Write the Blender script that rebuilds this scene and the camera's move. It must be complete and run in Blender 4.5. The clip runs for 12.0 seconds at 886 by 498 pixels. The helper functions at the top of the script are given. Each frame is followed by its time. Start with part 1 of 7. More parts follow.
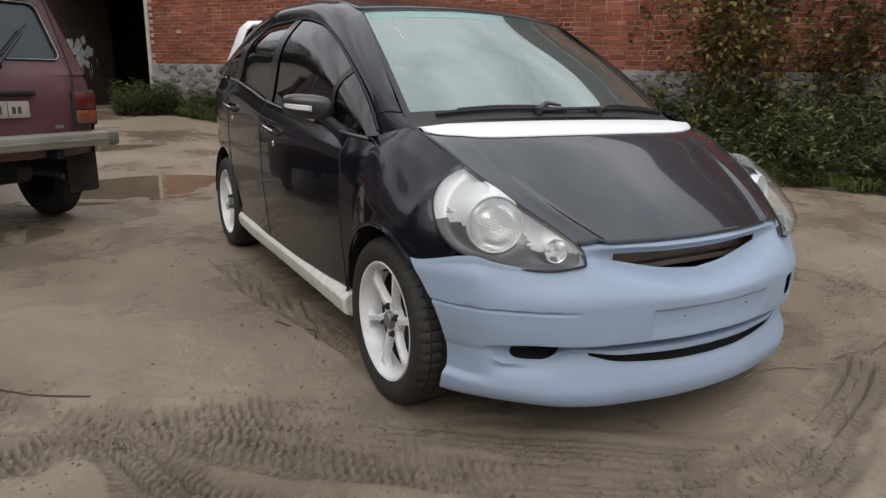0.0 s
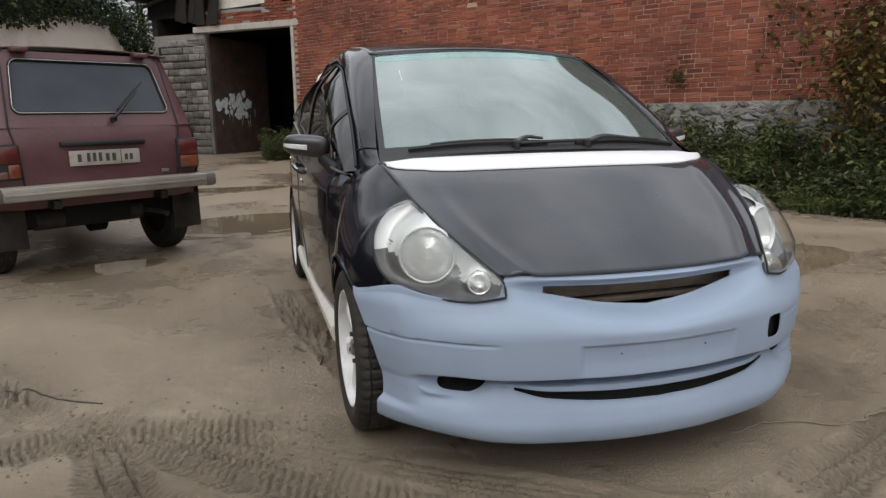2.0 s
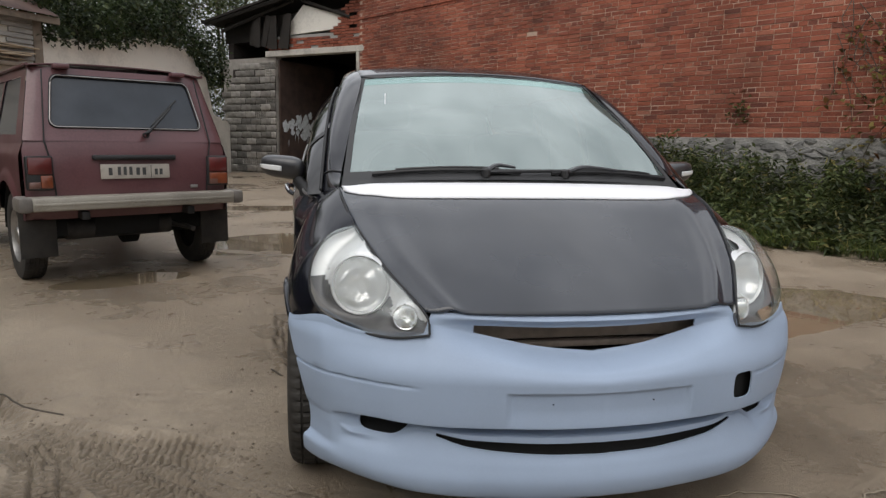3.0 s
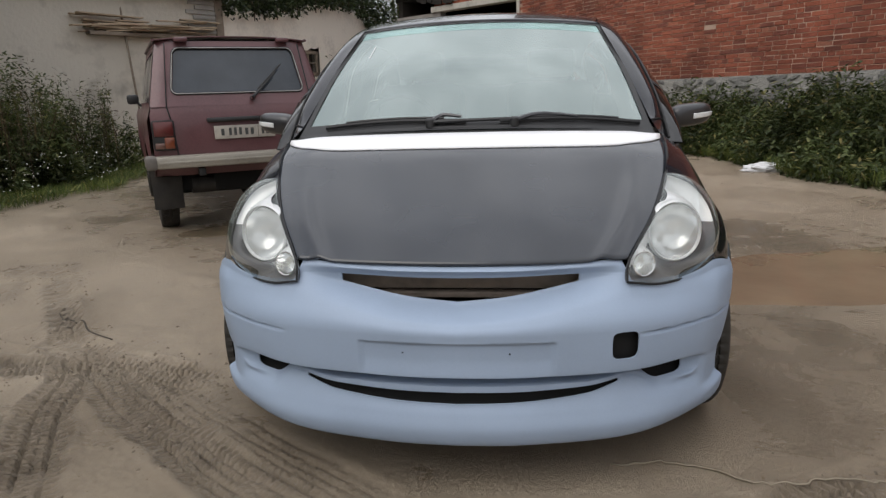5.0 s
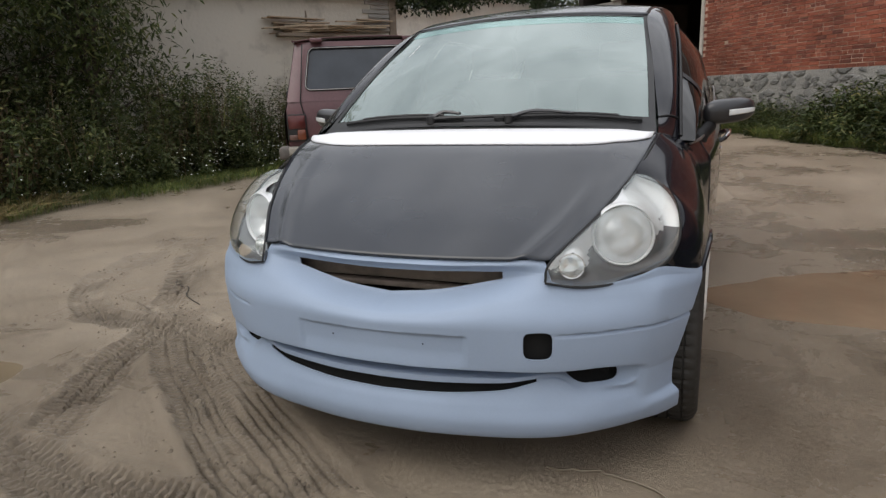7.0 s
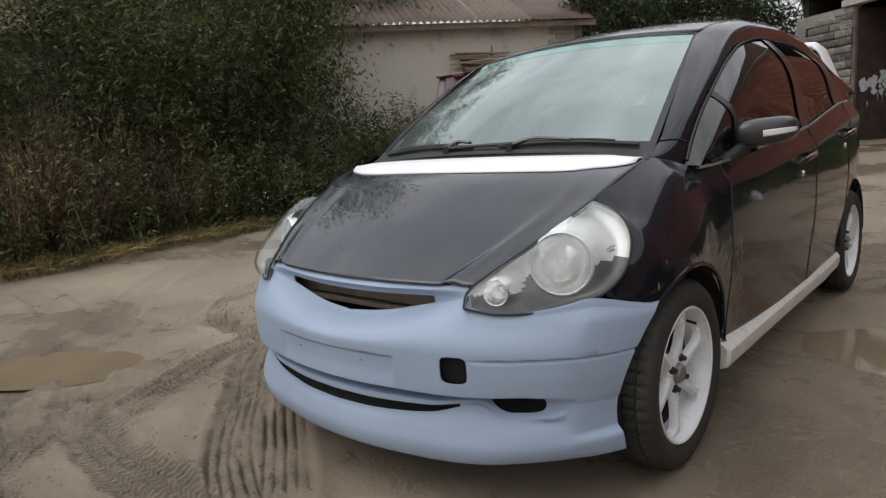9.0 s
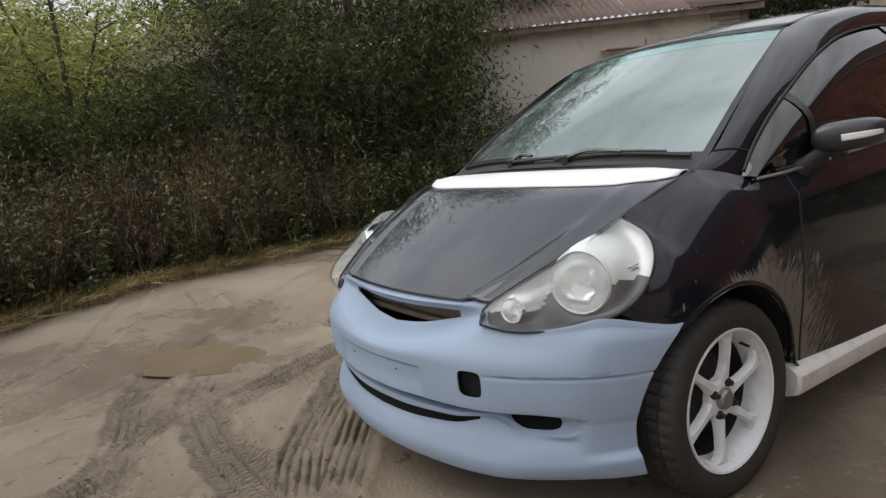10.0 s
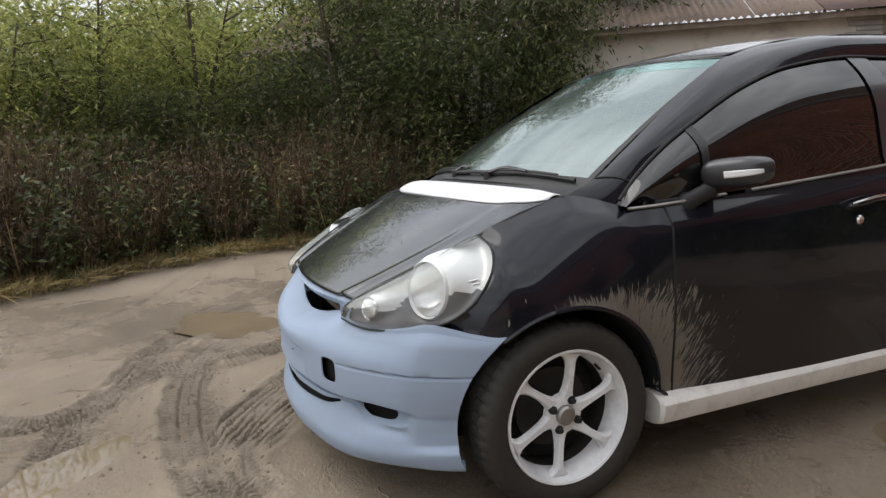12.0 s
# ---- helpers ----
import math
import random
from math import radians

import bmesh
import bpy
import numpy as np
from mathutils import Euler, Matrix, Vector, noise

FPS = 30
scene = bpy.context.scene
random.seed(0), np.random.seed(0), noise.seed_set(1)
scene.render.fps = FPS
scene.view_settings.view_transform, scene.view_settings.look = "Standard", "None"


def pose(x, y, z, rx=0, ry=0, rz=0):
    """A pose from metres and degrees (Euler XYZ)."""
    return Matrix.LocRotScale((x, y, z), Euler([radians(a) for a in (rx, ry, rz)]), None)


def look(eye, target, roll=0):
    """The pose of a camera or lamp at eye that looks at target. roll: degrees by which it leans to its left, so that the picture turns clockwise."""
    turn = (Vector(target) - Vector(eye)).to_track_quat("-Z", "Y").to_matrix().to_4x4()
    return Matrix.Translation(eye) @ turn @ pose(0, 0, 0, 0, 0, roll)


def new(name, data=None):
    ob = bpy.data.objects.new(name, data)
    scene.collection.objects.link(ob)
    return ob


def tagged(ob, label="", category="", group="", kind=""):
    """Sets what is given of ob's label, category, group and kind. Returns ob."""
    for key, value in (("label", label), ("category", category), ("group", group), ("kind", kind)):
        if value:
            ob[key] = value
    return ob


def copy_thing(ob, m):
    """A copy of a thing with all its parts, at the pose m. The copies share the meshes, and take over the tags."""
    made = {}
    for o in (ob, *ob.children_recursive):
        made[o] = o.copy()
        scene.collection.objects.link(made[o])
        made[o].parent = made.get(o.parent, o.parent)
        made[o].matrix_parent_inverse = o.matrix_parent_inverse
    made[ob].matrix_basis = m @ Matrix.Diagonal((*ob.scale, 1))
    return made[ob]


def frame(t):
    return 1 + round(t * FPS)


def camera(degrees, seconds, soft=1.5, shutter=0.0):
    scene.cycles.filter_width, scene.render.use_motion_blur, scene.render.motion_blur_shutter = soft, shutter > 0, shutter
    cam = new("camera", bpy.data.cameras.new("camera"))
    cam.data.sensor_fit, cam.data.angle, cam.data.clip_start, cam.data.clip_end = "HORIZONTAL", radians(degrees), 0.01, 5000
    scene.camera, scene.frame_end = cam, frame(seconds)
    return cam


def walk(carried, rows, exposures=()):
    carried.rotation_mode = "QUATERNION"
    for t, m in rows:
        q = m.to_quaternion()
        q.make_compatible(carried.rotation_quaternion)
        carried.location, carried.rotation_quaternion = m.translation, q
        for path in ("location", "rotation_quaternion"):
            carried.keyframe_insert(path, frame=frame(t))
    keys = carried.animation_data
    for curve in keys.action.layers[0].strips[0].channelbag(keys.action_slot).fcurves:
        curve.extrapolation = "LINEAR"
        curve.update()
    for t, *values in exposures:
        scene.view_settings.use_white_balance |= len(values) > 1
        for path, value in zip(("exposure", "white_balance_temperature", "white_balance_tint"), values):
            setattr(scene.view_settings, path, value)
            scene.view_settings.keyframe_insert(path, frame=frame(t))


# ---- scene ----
cam = camera(67.8, 12.0, soft=1.35)
PATH = [
    (0, (-1.705, -1.942, 1.096), (-0.74, -0.263, 0.596), 1.3),
    (0.5, (-1.583, -1.987, 1.088), (-0.742, -0.233, 0.625), 1.7),
    (1, (-1.487, -2.028, 1.071), (-0.657, -0.262, 0.634), 0.5),
    (1.5, (-1.297, -2.131, 1.063), (-0.631, -0.289, 0.659), -0.6),
    (2, (-1.131, -2.242, 1.083), (-0.568, -0.362, 0.696), -0.7),
    (2.5, (-0.946, -2.237, 1.06), (-0.467, -0.318, 0.764), -0.0),
    (3, (-0.73, -2.223, 1.08), (-0.362, -0.282, 0.77), 1.2),
    (3.2, (-0.662, -2.239, 1.086), (-0.362, -0.29, 0.748), 0.5),
    (4.8, (0.051, -2.315, 1.078), (-0.059, -0.357, 0.687), -0.8),
    (5, (0.147, -2.292, 1.076), (-0.062, -0.354, 0.627), -1.5),
    (5.5, (0.325, -2.276, 1.085), (-0.014, -0.371, 0.579), -3.0),
    (6, (0.528, -2.32, 1.101), (-0.027, -0.462, 0.61), -2.9),
    (6.5, (0.679, -2.317, 1.107), (0.066, -0.479, 0.611), -3.5),
    (7, (0.847, -2.203, 1.077), (0.092, -0.408, 0.621), -2.0),
    (7.2, (0.92, -2.151, 1.09), (0.002, -0.432, 0.639), -2.9),
    (8.8, (1.475, -1.928, 1.075), (0.206, -0.419, 0.743), -5.1),
    (9, (1.544, -1.866, 1.046), (0.23, -0.398, 0.704), -4.0),
    (9.5, (1.69, -1.711, 1.059), (0.241, -0.393, 0.651), -6.4),
    (10, (1.864, -1.604, 1.072), (0.212, -0.515, 0.772), -6.2),
    (10.5, (2.072, -1.519, 1.11), (0.306, -0.631, 0.809), -6.7),
    (11, (2.155, -1.404, 1.089), (0.412, -0.465, 0.806), -3.6),
    (11.5, (2.268, -1.18, 1.079), (0.517, -0.313, 0.651), 0.0),
    (12, (2.399, -1.023, 1.089), (0.566, -0.28, 0.789), -2.5),
]
walk(cam, [(t, look(eye, target, roll)) for t, eye, target, roll in PATH], [(0, 0.22), (5, 0.22), (9, 0.24), (10.5, 0.36), (12, 0.54)])

# ---- sky and light ----
world = bpy.data.worlds.new("overcast_sky")
scene.world = world
world.use_nodes = True
wn, wl = world.node_tree.nodes, world.node_tree.links
bg = wn["Background"]
SUN_HIGH, SUN_TURN = radians(52), radians(215)
sky = wn.new("ShaderNodeTexSky")
sky.sky_type, sky.sun_disc = "NISHITA", False
sky.sun_elevation, sky.sun_rotation = SUN_HIGH, SUN_TURN
sky.dust_density, sky.ozone_density = 4.0, 1.5
# a closed layer of cloud over the sky, thin and thick in broad patches
wco = wn.new("ShaderNodeTexCoord")
wmap = wn.new("ShaderNodeMapping")
wmap.inputs["Scale"].default_value = (1.0, 1.0, 2.2)
wl.new(wco.outputs["Generated"], wmap.inputs[0])
cloud = wn.new("ShaderNodeTexNoise")
cloud.inputs["Scale"].default_value, cloud.inputs["Detail"].default_value, cloud.inputs["Roughness"].default_value = 2.6, 5.0, 0.55
wl.new(wmap.outputs[0], cloud.inputs["Vector"])
tone = wn.new("ShaderNodeValToRGB")
tone.color_ramp.elements[0].position, tone.color_ramp.elements[0].color = 0.34, (4.5, 4.62, 4.85, 1)
tone.color_ramp.elements[1].position, tone.color_ramp.elements[1].color = 0.66, (9.1, 9.2, 9.45, 1)
wl.new(cloud.outputs["Fac"], tone.inputs[0])
veil = wn.new("ShaderNodeMix")
veil.data_type = "RGBA"
veil.inputs[0].default_value = 0.86
wl.new(sky.outputs[0], veil.inputs[6])
wl.new(tone.outputs[0], veil.inputs[7])
# an overcast sky is brightest overhead
up = wn.new("ShaderNodeSeparateXYZ")
wl.new(wco.outputs["Generated"], up.inputs[0])
rise = wn.new("ShaderNodeMapRange")
rise.inputs["From Min"].default_value, rise.inputs["From Max"].default_value = 0.0, 1.0
rise.inputs["To Min"].default_value, rise.inputs["To Max"].default_value = 0.62, 1.55
wl.new(up.outputs[2], rise.inputs["Value"])
lit = wn.new("ShaderNodeVectorMath")
lit.operation = "SCALE"
wl.new(veil.outputs[2], lit.inputs[0])
wl.new(rise.outputs[0], lit.inputs["Scale"])
wl.new(lit.outputs[0], bg.inputs[0])
bg.inputs[1].default_value = 0.118
sun = new("sun", bpy.data.lights.new("sun", "SUN"))
sun.data.energy, sun.data.angle, sun.data.color = 0.7, radians(45), (1.0, 0.97, 0.92)
sun.matrix_world = look((0, 0, 20), (20 * -math.sin(SUN_TURN) * math.cos(SUN_HIGH), -20 * math.cos(SUN_TURN) * math.cos(SUN_HIGH), 20 - 20 * math.sin(SUN_HIGH)))

# ---- small tools ----
def curve(points, n):
    """n points along a smooth curve through the given ones, evenly by length."""
    p = [np.array(q, float) for q in points]
    p = [2 * p[0] - p[1]] + p + [2 * p[-1] - p[-2]]
    out = []
    for a, b, c, d in zip(p, p[1:], p[2:], p[3:]):
        for t in np.linspace(0, 1, 24, endpoint=False):
            out.append(0.5 * (2 * b + (c - a) * t + (2 * a - 5 * b + 4 * c - d) * t * t + (3 * b - a - 3 * c + d) * t ** 3))
    out = np.array(out + [p[-2]])
    far = np.r_[0, np.cumsum(np.linalg.norm(np.diff(out, axis=0), axis=1))]
    want = np.linspace(0, far[-1], n)
    return np.stack([np.interp(want, far, out[:, k]) for k in range(out.shape[1])], 1)


def through_knots(points, n):
    """n points along a smooth curve, evenly by knot, so that two curves with matching knots stay paired."""
    p = np.array(points, float)
    x = np.linspace(0, len(p) - 1, n)
    return np.stack([eased(range(len(p)), p[:, k], x) for k in range(p.shape[1])], 1)


def eased(xs, ys, x):
    """A smooth curve through knots that never overshoots them."""
    xs, ys, x = np.array(xs, float), np.array(ys, float), np.array(x, float)
    h, s = np.diff(xs), np.diff(ys) / np.diff(xs)
    m = np.r_[s[0], [0 if a * b <= 0 else 2 * a * b / (a + b) for a, b in zip(s, s[1:])], s[-1]]
    i = np.clip(np.searchsorted(xs, x, "right") - 1, 0, len(h) - 1)
    t = np.clip((x - xs[i]) / h[i], 0, 1)
    return (1 + 2 * t) * (1 - t) ** 2 * ys[i] + t * (1 - t) ** 2 * h[i] * m[i] + t * t * (3 - 2 * t) * ys[i + 1] + t * t * (t - 1) * h[i] * m[i + 1]


def step(a, b, x):
    t = np.clip((np.array(x, float) - a) / (b - a), 0, 1)
    return t * t * (3 - 2 * t)


def raw(name, verts, faces, material, smooth=True):
    me = bpy.data.meshes.new(name)
    me.from_pydata([tuple(map(float, v)) for v in verts], [], faces)
    for m in material if isinstance(material, (list, tuple)) else [material]:
        me.materials.append(m)
    if smooth:
        me.polygons.foreach_set("use_smooth", [True] * len(me.polygons))
    me.update()
    return me


def sheet(name, grid, material, side=1, keep=None, thick=0.0):
    """A mesh from rows of points. side -1 mirrors it to the other half of the car; keep(i, j) picks the cells."""
    grid = np.array(grid, float)
    rows, cols = grid.shape[:2]
    verts = grid.reshape(-1, 3) * (side, 1, 1)
    faces = []
    for i in range(rows - 1):
        for j in range(cols - 1):
            if keep is None or keep(i, j):
                f = (i * cols + j, i * cols + j + 1, (i + 1) * cols + j + 1, (i + 1) * cols + j)
                faces.append(f if side > 0 else f[::-1])
    me = raw(name, verts, faces, material)
    if thick:
        bm = bmesh.new()
        bm.from_mesh(me)
        bmesh.ops.solidify(bm, geom=bm.faces[:], thickness=thick)
        bm.to_mesh(me)
        bm.free()
        me.polygons.foreach_set("use_smooth", [True] * len(me.polygons))
    return me


def tube(path, radius, sides=8, flat=1.0, closed=False):
    """Vertices and faces of a round bar along a path; radius may be a list; flat squashes it in height."""
    p = np.array(path, float)
    r = np.ones(len(p)) * radius
    verts, faces = [], []
    for i in range(len(p)):
        ahead = p[(i + 1) % len(p)] - p[i - 1] if closed else p[min(i + 1, len(p) - 1)] - p[max(i - 1, 0)]
        ahead /= np.linalg.norm(ahead) + 1e-9
        across = np.cross(ahead, (0, 0, 1) if abs(ahead[2]) < 0.9 else (1, 0, 0))
        across /= np.linalg.norm(across)
        up = np.cross(across, ahead)
        for k in range(sides):
            a = 2 * math.pi * k / sides
            verts.append(p[i] + r[i] * (math.cos(a) * across + flat * math.sin(a) * up))
    n = len(p)
    for i in range(n if closed else n - 1):
        for k in range(sides):
            a, b = i * sides + k, i * sides + (k + 1) % sides
            c, d = ((i + 1) % n) * sides + (k + 1) % sides, ((i + 1) % n) * sides + k
            faces.append((a, b, c, d))
    if not closed:
        faces += [tuple(range(sides))[::-1], tuple((n - 1) * sides + k for k in range(sides))]
    return verts, faces


def merge(*pieces):
    verts, faces = [], []
    for v, f in pieces:
        k = len(verts)
        verts += [tuple(q) for q in v]
        faces += [tuple(i + k for i in q) for q in f]
    return verts, faces


def block(lo, hi, bevel=0.0, m=None, taper=None, seg=2):
    """Vertices and faces of a box with rounded edges; taper(v) moves its corners."""
    bm = bmesh.new()
    bmesh.ops.create_cube(bm, size=1)
    for v in bm.verts:
        v.co = Vector([(a + b) / 2 + c * (b - a) for a, b, c in zip(lo, hi, v.co)])
        if taper:
            v.co = Vector(taper(v.co))
    if bevel:
        bmesh.ops.bevel(bm, geom=bm.edges[:], offset=bevel, segments=seg, profile=0.5, affect="EDGES")
    if m is not None:
        bm.transform(m)
    out = [tuple(v.co) for v in bm.verts], [tuple(v.index for v in f.verts) for f in bm.faces]
    bm.free()
    return out


def lathe(profile, sides=48, axis=0, centre=(0, 0, 0)):
    """A turned form: profile of (along the axis, radius)."""
    verts, faces = [], []
    for a, r in profile:
        for k in range(sides):
            t = 2 * math.pi * k / sides
            q = [0, 0, 0]
            q[axis], q[(axis + 1) % 3], q[(axis + 2) % 3] = a, r * math.cos(t), r * math.sin(t)
            verts.append(np.array(q) + centre)
    for i in range(len(profile) - 1):
        for k in range(sides):
            faces.append((i * sides + k, i * sides + (k + 1) % sides, (i + 1) * sides + (k + 1) % sides, (i + 1) * sides + k))
    return verts, faces


def part(name, me, parent, label="", hide_shadow=False):
    ob = new(name, me)
    ob.parent = parent
    if label:
        ob["label"] = label
    if hide_shadow:
        ob.visible_shadow = False
    return ob


def solid(name, vf, material, parent, label="", smooth=True, side=1):
    v, f = vf
    if side < 0:
        v, f = [(-a, b, c) for a, b, c in v], [tuple(reversed(q)) for q in f]
    me = raw(name, v, f, material, smooth)
    if smooth:
        me.set_sharp_from_angle(angle=radians(38))
    return part(name, me, parent, label)


def thing(name, label, category, m=None, group=""):
    ob = new(name)
    ob.empty_display_size = 0.2
    if m is not None:
        ob.matrix_world = m
    return tagged(ob, label, category, group)


# ---- materials ----
def mat(name, base, rough=0.5, metal=0.0, vary=(6.0, 0.15), bump=(0.0, 0.0), coat=0.0, spec=0.5, fine=(90.0, 0.08), tint=None, rough_vary=0.1):
    """A surface with broad and fine changes of tone, a little relief and uneven gloss, all in metres."""
    m = bpy.data.materials.new(name)
    m.use_nodes = True
    n, l = m.node_tree.nodes, m.node_tree.links
    b = n["Principled BSDF"]
    co = n.new("ShaderNodeTexCoord")
    one, two = n.new("ShaderNodeTexNoise"), n.new("ShaderNodeTexNoise")
    one.inputs["Scale"].default_value, one.inputs["Detail"].default_value = vary[0], 4
    two.inputs["Scale"].default_value, two.inputs["Detail"].default_value = fine[0], 3
    for t in (one, two):
        l.new(co.outputs["Object"], t.inputs["Vector"])
    add = n.new("ShaderNodeMath")
    add.operation = "MULTIPLY_ADD"
    l.new(two.outputs["Fac"], add.inputs[0])
    add.inputs[1].default_value = fine[1] / max(vary[1], 1e-3) * 0.5
    l.new(one.outputs["Fac"], add.inputs[2])
    ramp = n.new("ShaderNodeValToRGB")
    dark = tuple(c * (1 - vary[1]) for c in base)
    lite = tint or tuple(min(1, c * (1 + vary[1])) for c in base)
    ramp.color_ramp.elements[0].position, ramp.color_ramp.elements[0].color = 0.3, (*dark, 1)
    ramp.color_ramp.elements[1].position, ramp.color_ramp.elements[1].color = 0.75, (*lite, 1)
    l.new(add.outputs[0], ramp.inputs[0])
    l.new(ramp.outputs[0], b.inputs["Base Color"])
    gloss = n.new("ShaderNodeMapRange")
    gloss.inputs["To Min"].default_value, gloss.inputs["To Max"].default_value = max(0, rough * (1 - rough_vary)), min(1, rough * (1 + rough_vary))
    l.new(one.outputs["Fac"], gloss.inputs["Value"])
    l.new(gloss.outputs[0], b.inputs["Roughness"])
    b.inputs["Metallic"].default_value, b.inputs["Coat Weight"].default_value = metal, coat
    b.inputs["Coat Roughness"].default_value, b.inputs["Specular IOR Level"].default_value = 0.04, spec
    if bump[1]:
        rel = n.new("ShaderNodeTexNoise")
        rel.inputs["Scale"].default_value, rel.inputs["Detail"].default_value = bump[0], 5
        l.new(co.outputs["Object"], rel.inputs["Vector"])
        bp = n.new("ShaderNodeBump")
        bp.inputs["Strength"].default_value, bp.inputs["Distance"].default_value = 1.0, bump[1]
        l.new(rel.outputs["Fac"], bp.inputs["Height"])
        l.new(bp.outputs[0], b.inputs["Normal"])
    return m


def glass(name, colour, rough=0.0, haze=0.0, haze_colour=(0.7, 0.72, 0.7), ior=1.45, film=0.0, film_colour=(0.8, 0.95, 0.92)):
    """Clear sheet glass, of which a share may be clouded by dust or age."""
    m = bpy.data.materials.new(name)
    m.use_nodes = True
    n, l = m.node_tree.nodes, m.node_tree.links
    b = n["Principled BSDF"]
    b.inputs["Base Color"].default_value, b.inputs["Roughness"].default_value = (*colour, 1), rough
    b.inputs["Transmission Weight"].default_value, b.inputs["IOR"].default_value = 1.0, ior
    if film:
        # a thin reflective film on the glass
        g = n.new("ShaderNodeBsdfGlossy")
        g.inputs[0].default_value, g.inputs["Roughness"].default_value = (*film_colour, 1), 0.015
        mf = n.new("ShaderNodeMixShader")
        mf.inputs[0].default_value = film
        l.new(b.outputs[0], mf.inputs[1])
        l.new(g.outputs[0], mf.inputs[2])
        b = mf
        l.new(b.outputs[0], n["Material Output"].inputs[0])
    if haze:
        d = n.new("ShaderNodeBsdfDiffuse")
        d.inputs[0].default_value = (*haze_colour, 1)
        co, tex = n.new("ShaderNodeTexCoord"), n.new("ShaderNodeTexNoise")
        tex.inputs["Scale"].default_value, tex.inputs["Detail"].default_value = 7.0, 5
        l.new(co.outputs["Object"], tex.inputs["Vector"])
        rng = n.new("ShaderNodeMapRange")
        rng.inputs["To Min"].default_value, rng.inputs["To Max"].default_value = haze * 0.6, haze * 1.4
        l.new(tex.outputs["Fac"], rng.inputs["Value"])
        mix = n.new("ShaderNodeMixShader")
        l.new(rng.outputs[0], mix.inputs[0])
        l.new(b.outputs[0], mix.inputs[1])
        l.new(d.outputs[0], mix.inputs[2])
        l.new(mix.outputs[0], n["Material Output"].inputs[0])
    return m


def thin_glass(name, tint, haze, haze_colour, mirror, film_colour=(0.9, 0.97, 0.95), rough=0.055, rim=4.5):
    """A thin clear sheet: see-through, with a reflecting face and a diffuse share for age or painted haze."""
    m = bpy.data.materials.new(name)
    m.use_nodes = True
    n, l = m.node_tree.nodes, m.node_tree.links
    n.remove(n["Principled BSDF"])
    clear, dust, shine = n.new("ShaderNodeBsdfTransparent"), n.new("ShaderNodeBsdfDiffuse"), n.new("ShaderNodeBsdfGlossy")
    clear.inputs[0].default_value, dust.inputs[0].default_value = (*tint, 1), (*haze_colour, 1)
    shine.inputs[0].default_value, shine.inputs["Roughness"].default_value = (*film_colour, 1), rough
    one, two = n.new("ShaderNodeMixShader"), n.new("ShaderNodeMixShader")
    one.inputs[0].default_value = haze
    l.new(clear.outputs[0], one.inputs[1]); l.new(dust.outputs[0], one.inputs[2])
    face = n.new("ShaderNodeLayerWeight")
    face.inputs[0].default_value = 0.5
    fr = n.new("ShaderNodeMath"); fr.operation = "POWER"
    l.new(face.outputs["Facing"], fr.inputs[0]); fr.inputs[1].default_value = rim
    k = n.new("ShaderNodeMath"); k.operation = "MULTIPLY_ADD"; k.use_clamp = True
    l.new(fr.outputs[0], k.inputs[0]); k.inputs[1].default_value, k.inputs[2].default_value = 0.9, mirror
    l.new(k.outputs[0], two.inputs[0]); l.new(one.outputs[0], two.inputs[1]); l.new(shine.outputs[0], two.inputs[2])
    l.new(two.outputs[0], n["Material Output"].inputs[0])
    return m


BLACK = mat("black_paint", (0.007, 0.0075, 0.012), 0.20, vary=(3.0, 0.3), fine=(200, 0.1), coat=0.7, spec=0.1, rough_vary=0.3)
HOOD_BLACK = mat("hood_black_paint", (0.010, 0.013, 0.020), 0.26, vary=(3.0, 0.25), fine=(200, 0.1), coat=1.0, spec=0.22, rough_vary=0.3)
PRIMER = mat("blue_primer", (0.300, 0.370, 0.482), 0.5, vary=(5.0, 0.05), fine=(160, 0.03), bump=(900, 0.00006), spec=0.35)
WHITE_FILM = mat("white_paint", (0.83, 0.83, 0.85), 0.35, vary=(4.0, 0.04), fine=(60, 0.02))
SKIRT = mat("dirty_white_paint", (0.56, 0.54, 0.50), 0.5, vary=(22.0, 0.22), fine=(45, 0.2))
RIM = mat("white_rim_paint", (0.66, 0.665, 0.67), 0.38, vary=(14.0, 0.2), fine=(80, 0.15))
RUBBER = mat("tyre_rubber", (0.014, 0.0135, 0.013), 0.75, vary=(9.0, 0.5), fine=(60, 0.5), bump=(60, 0.0006), tint=(0.028, 0.025, 0.021))
PLASTIC = mat("black_plastic", (0.018, 0.018, 0.019), 0.5, vary=(12.0, 0.25), bump=(300, 0.0002))
SATIN = mat("satin_mirror_plastic", (0.03, 0.03, 0.033), 0.3, vary=(9.0, 0.25), coat=0.3)
VOID = mat("dark_inside", (0.006, 0.006, 0.006), 0.9, vary=(5.0, 0.3))
CHROME = mat("chrome", (0.78, 0.78, 0.78), 0.16, metal=1.0, vary=(12.0, 0.1))
SILVER = mat("silver_reflector", (0.66, 0.67, 0.67), 0.38, metal=0.3, vary=(14.0, 0.1))
MIRRORED = mat("mirrored_lamp_bowl", (0.86, 0.87, 0.88), 0.10, metal=1.0, vary=(12.0, 0.05), bump=(14, 0.004))
LAMP_GREY = mat("lamp_bezel_grey", (0.10, 0.10, 0.105), 0.38, vary=(10.0, 0.15), metal=0.3)
SEAL = mat("rubber_seal", (0.01, 0.01, 0.011), 0.6, vary=(8.0, 0.2))
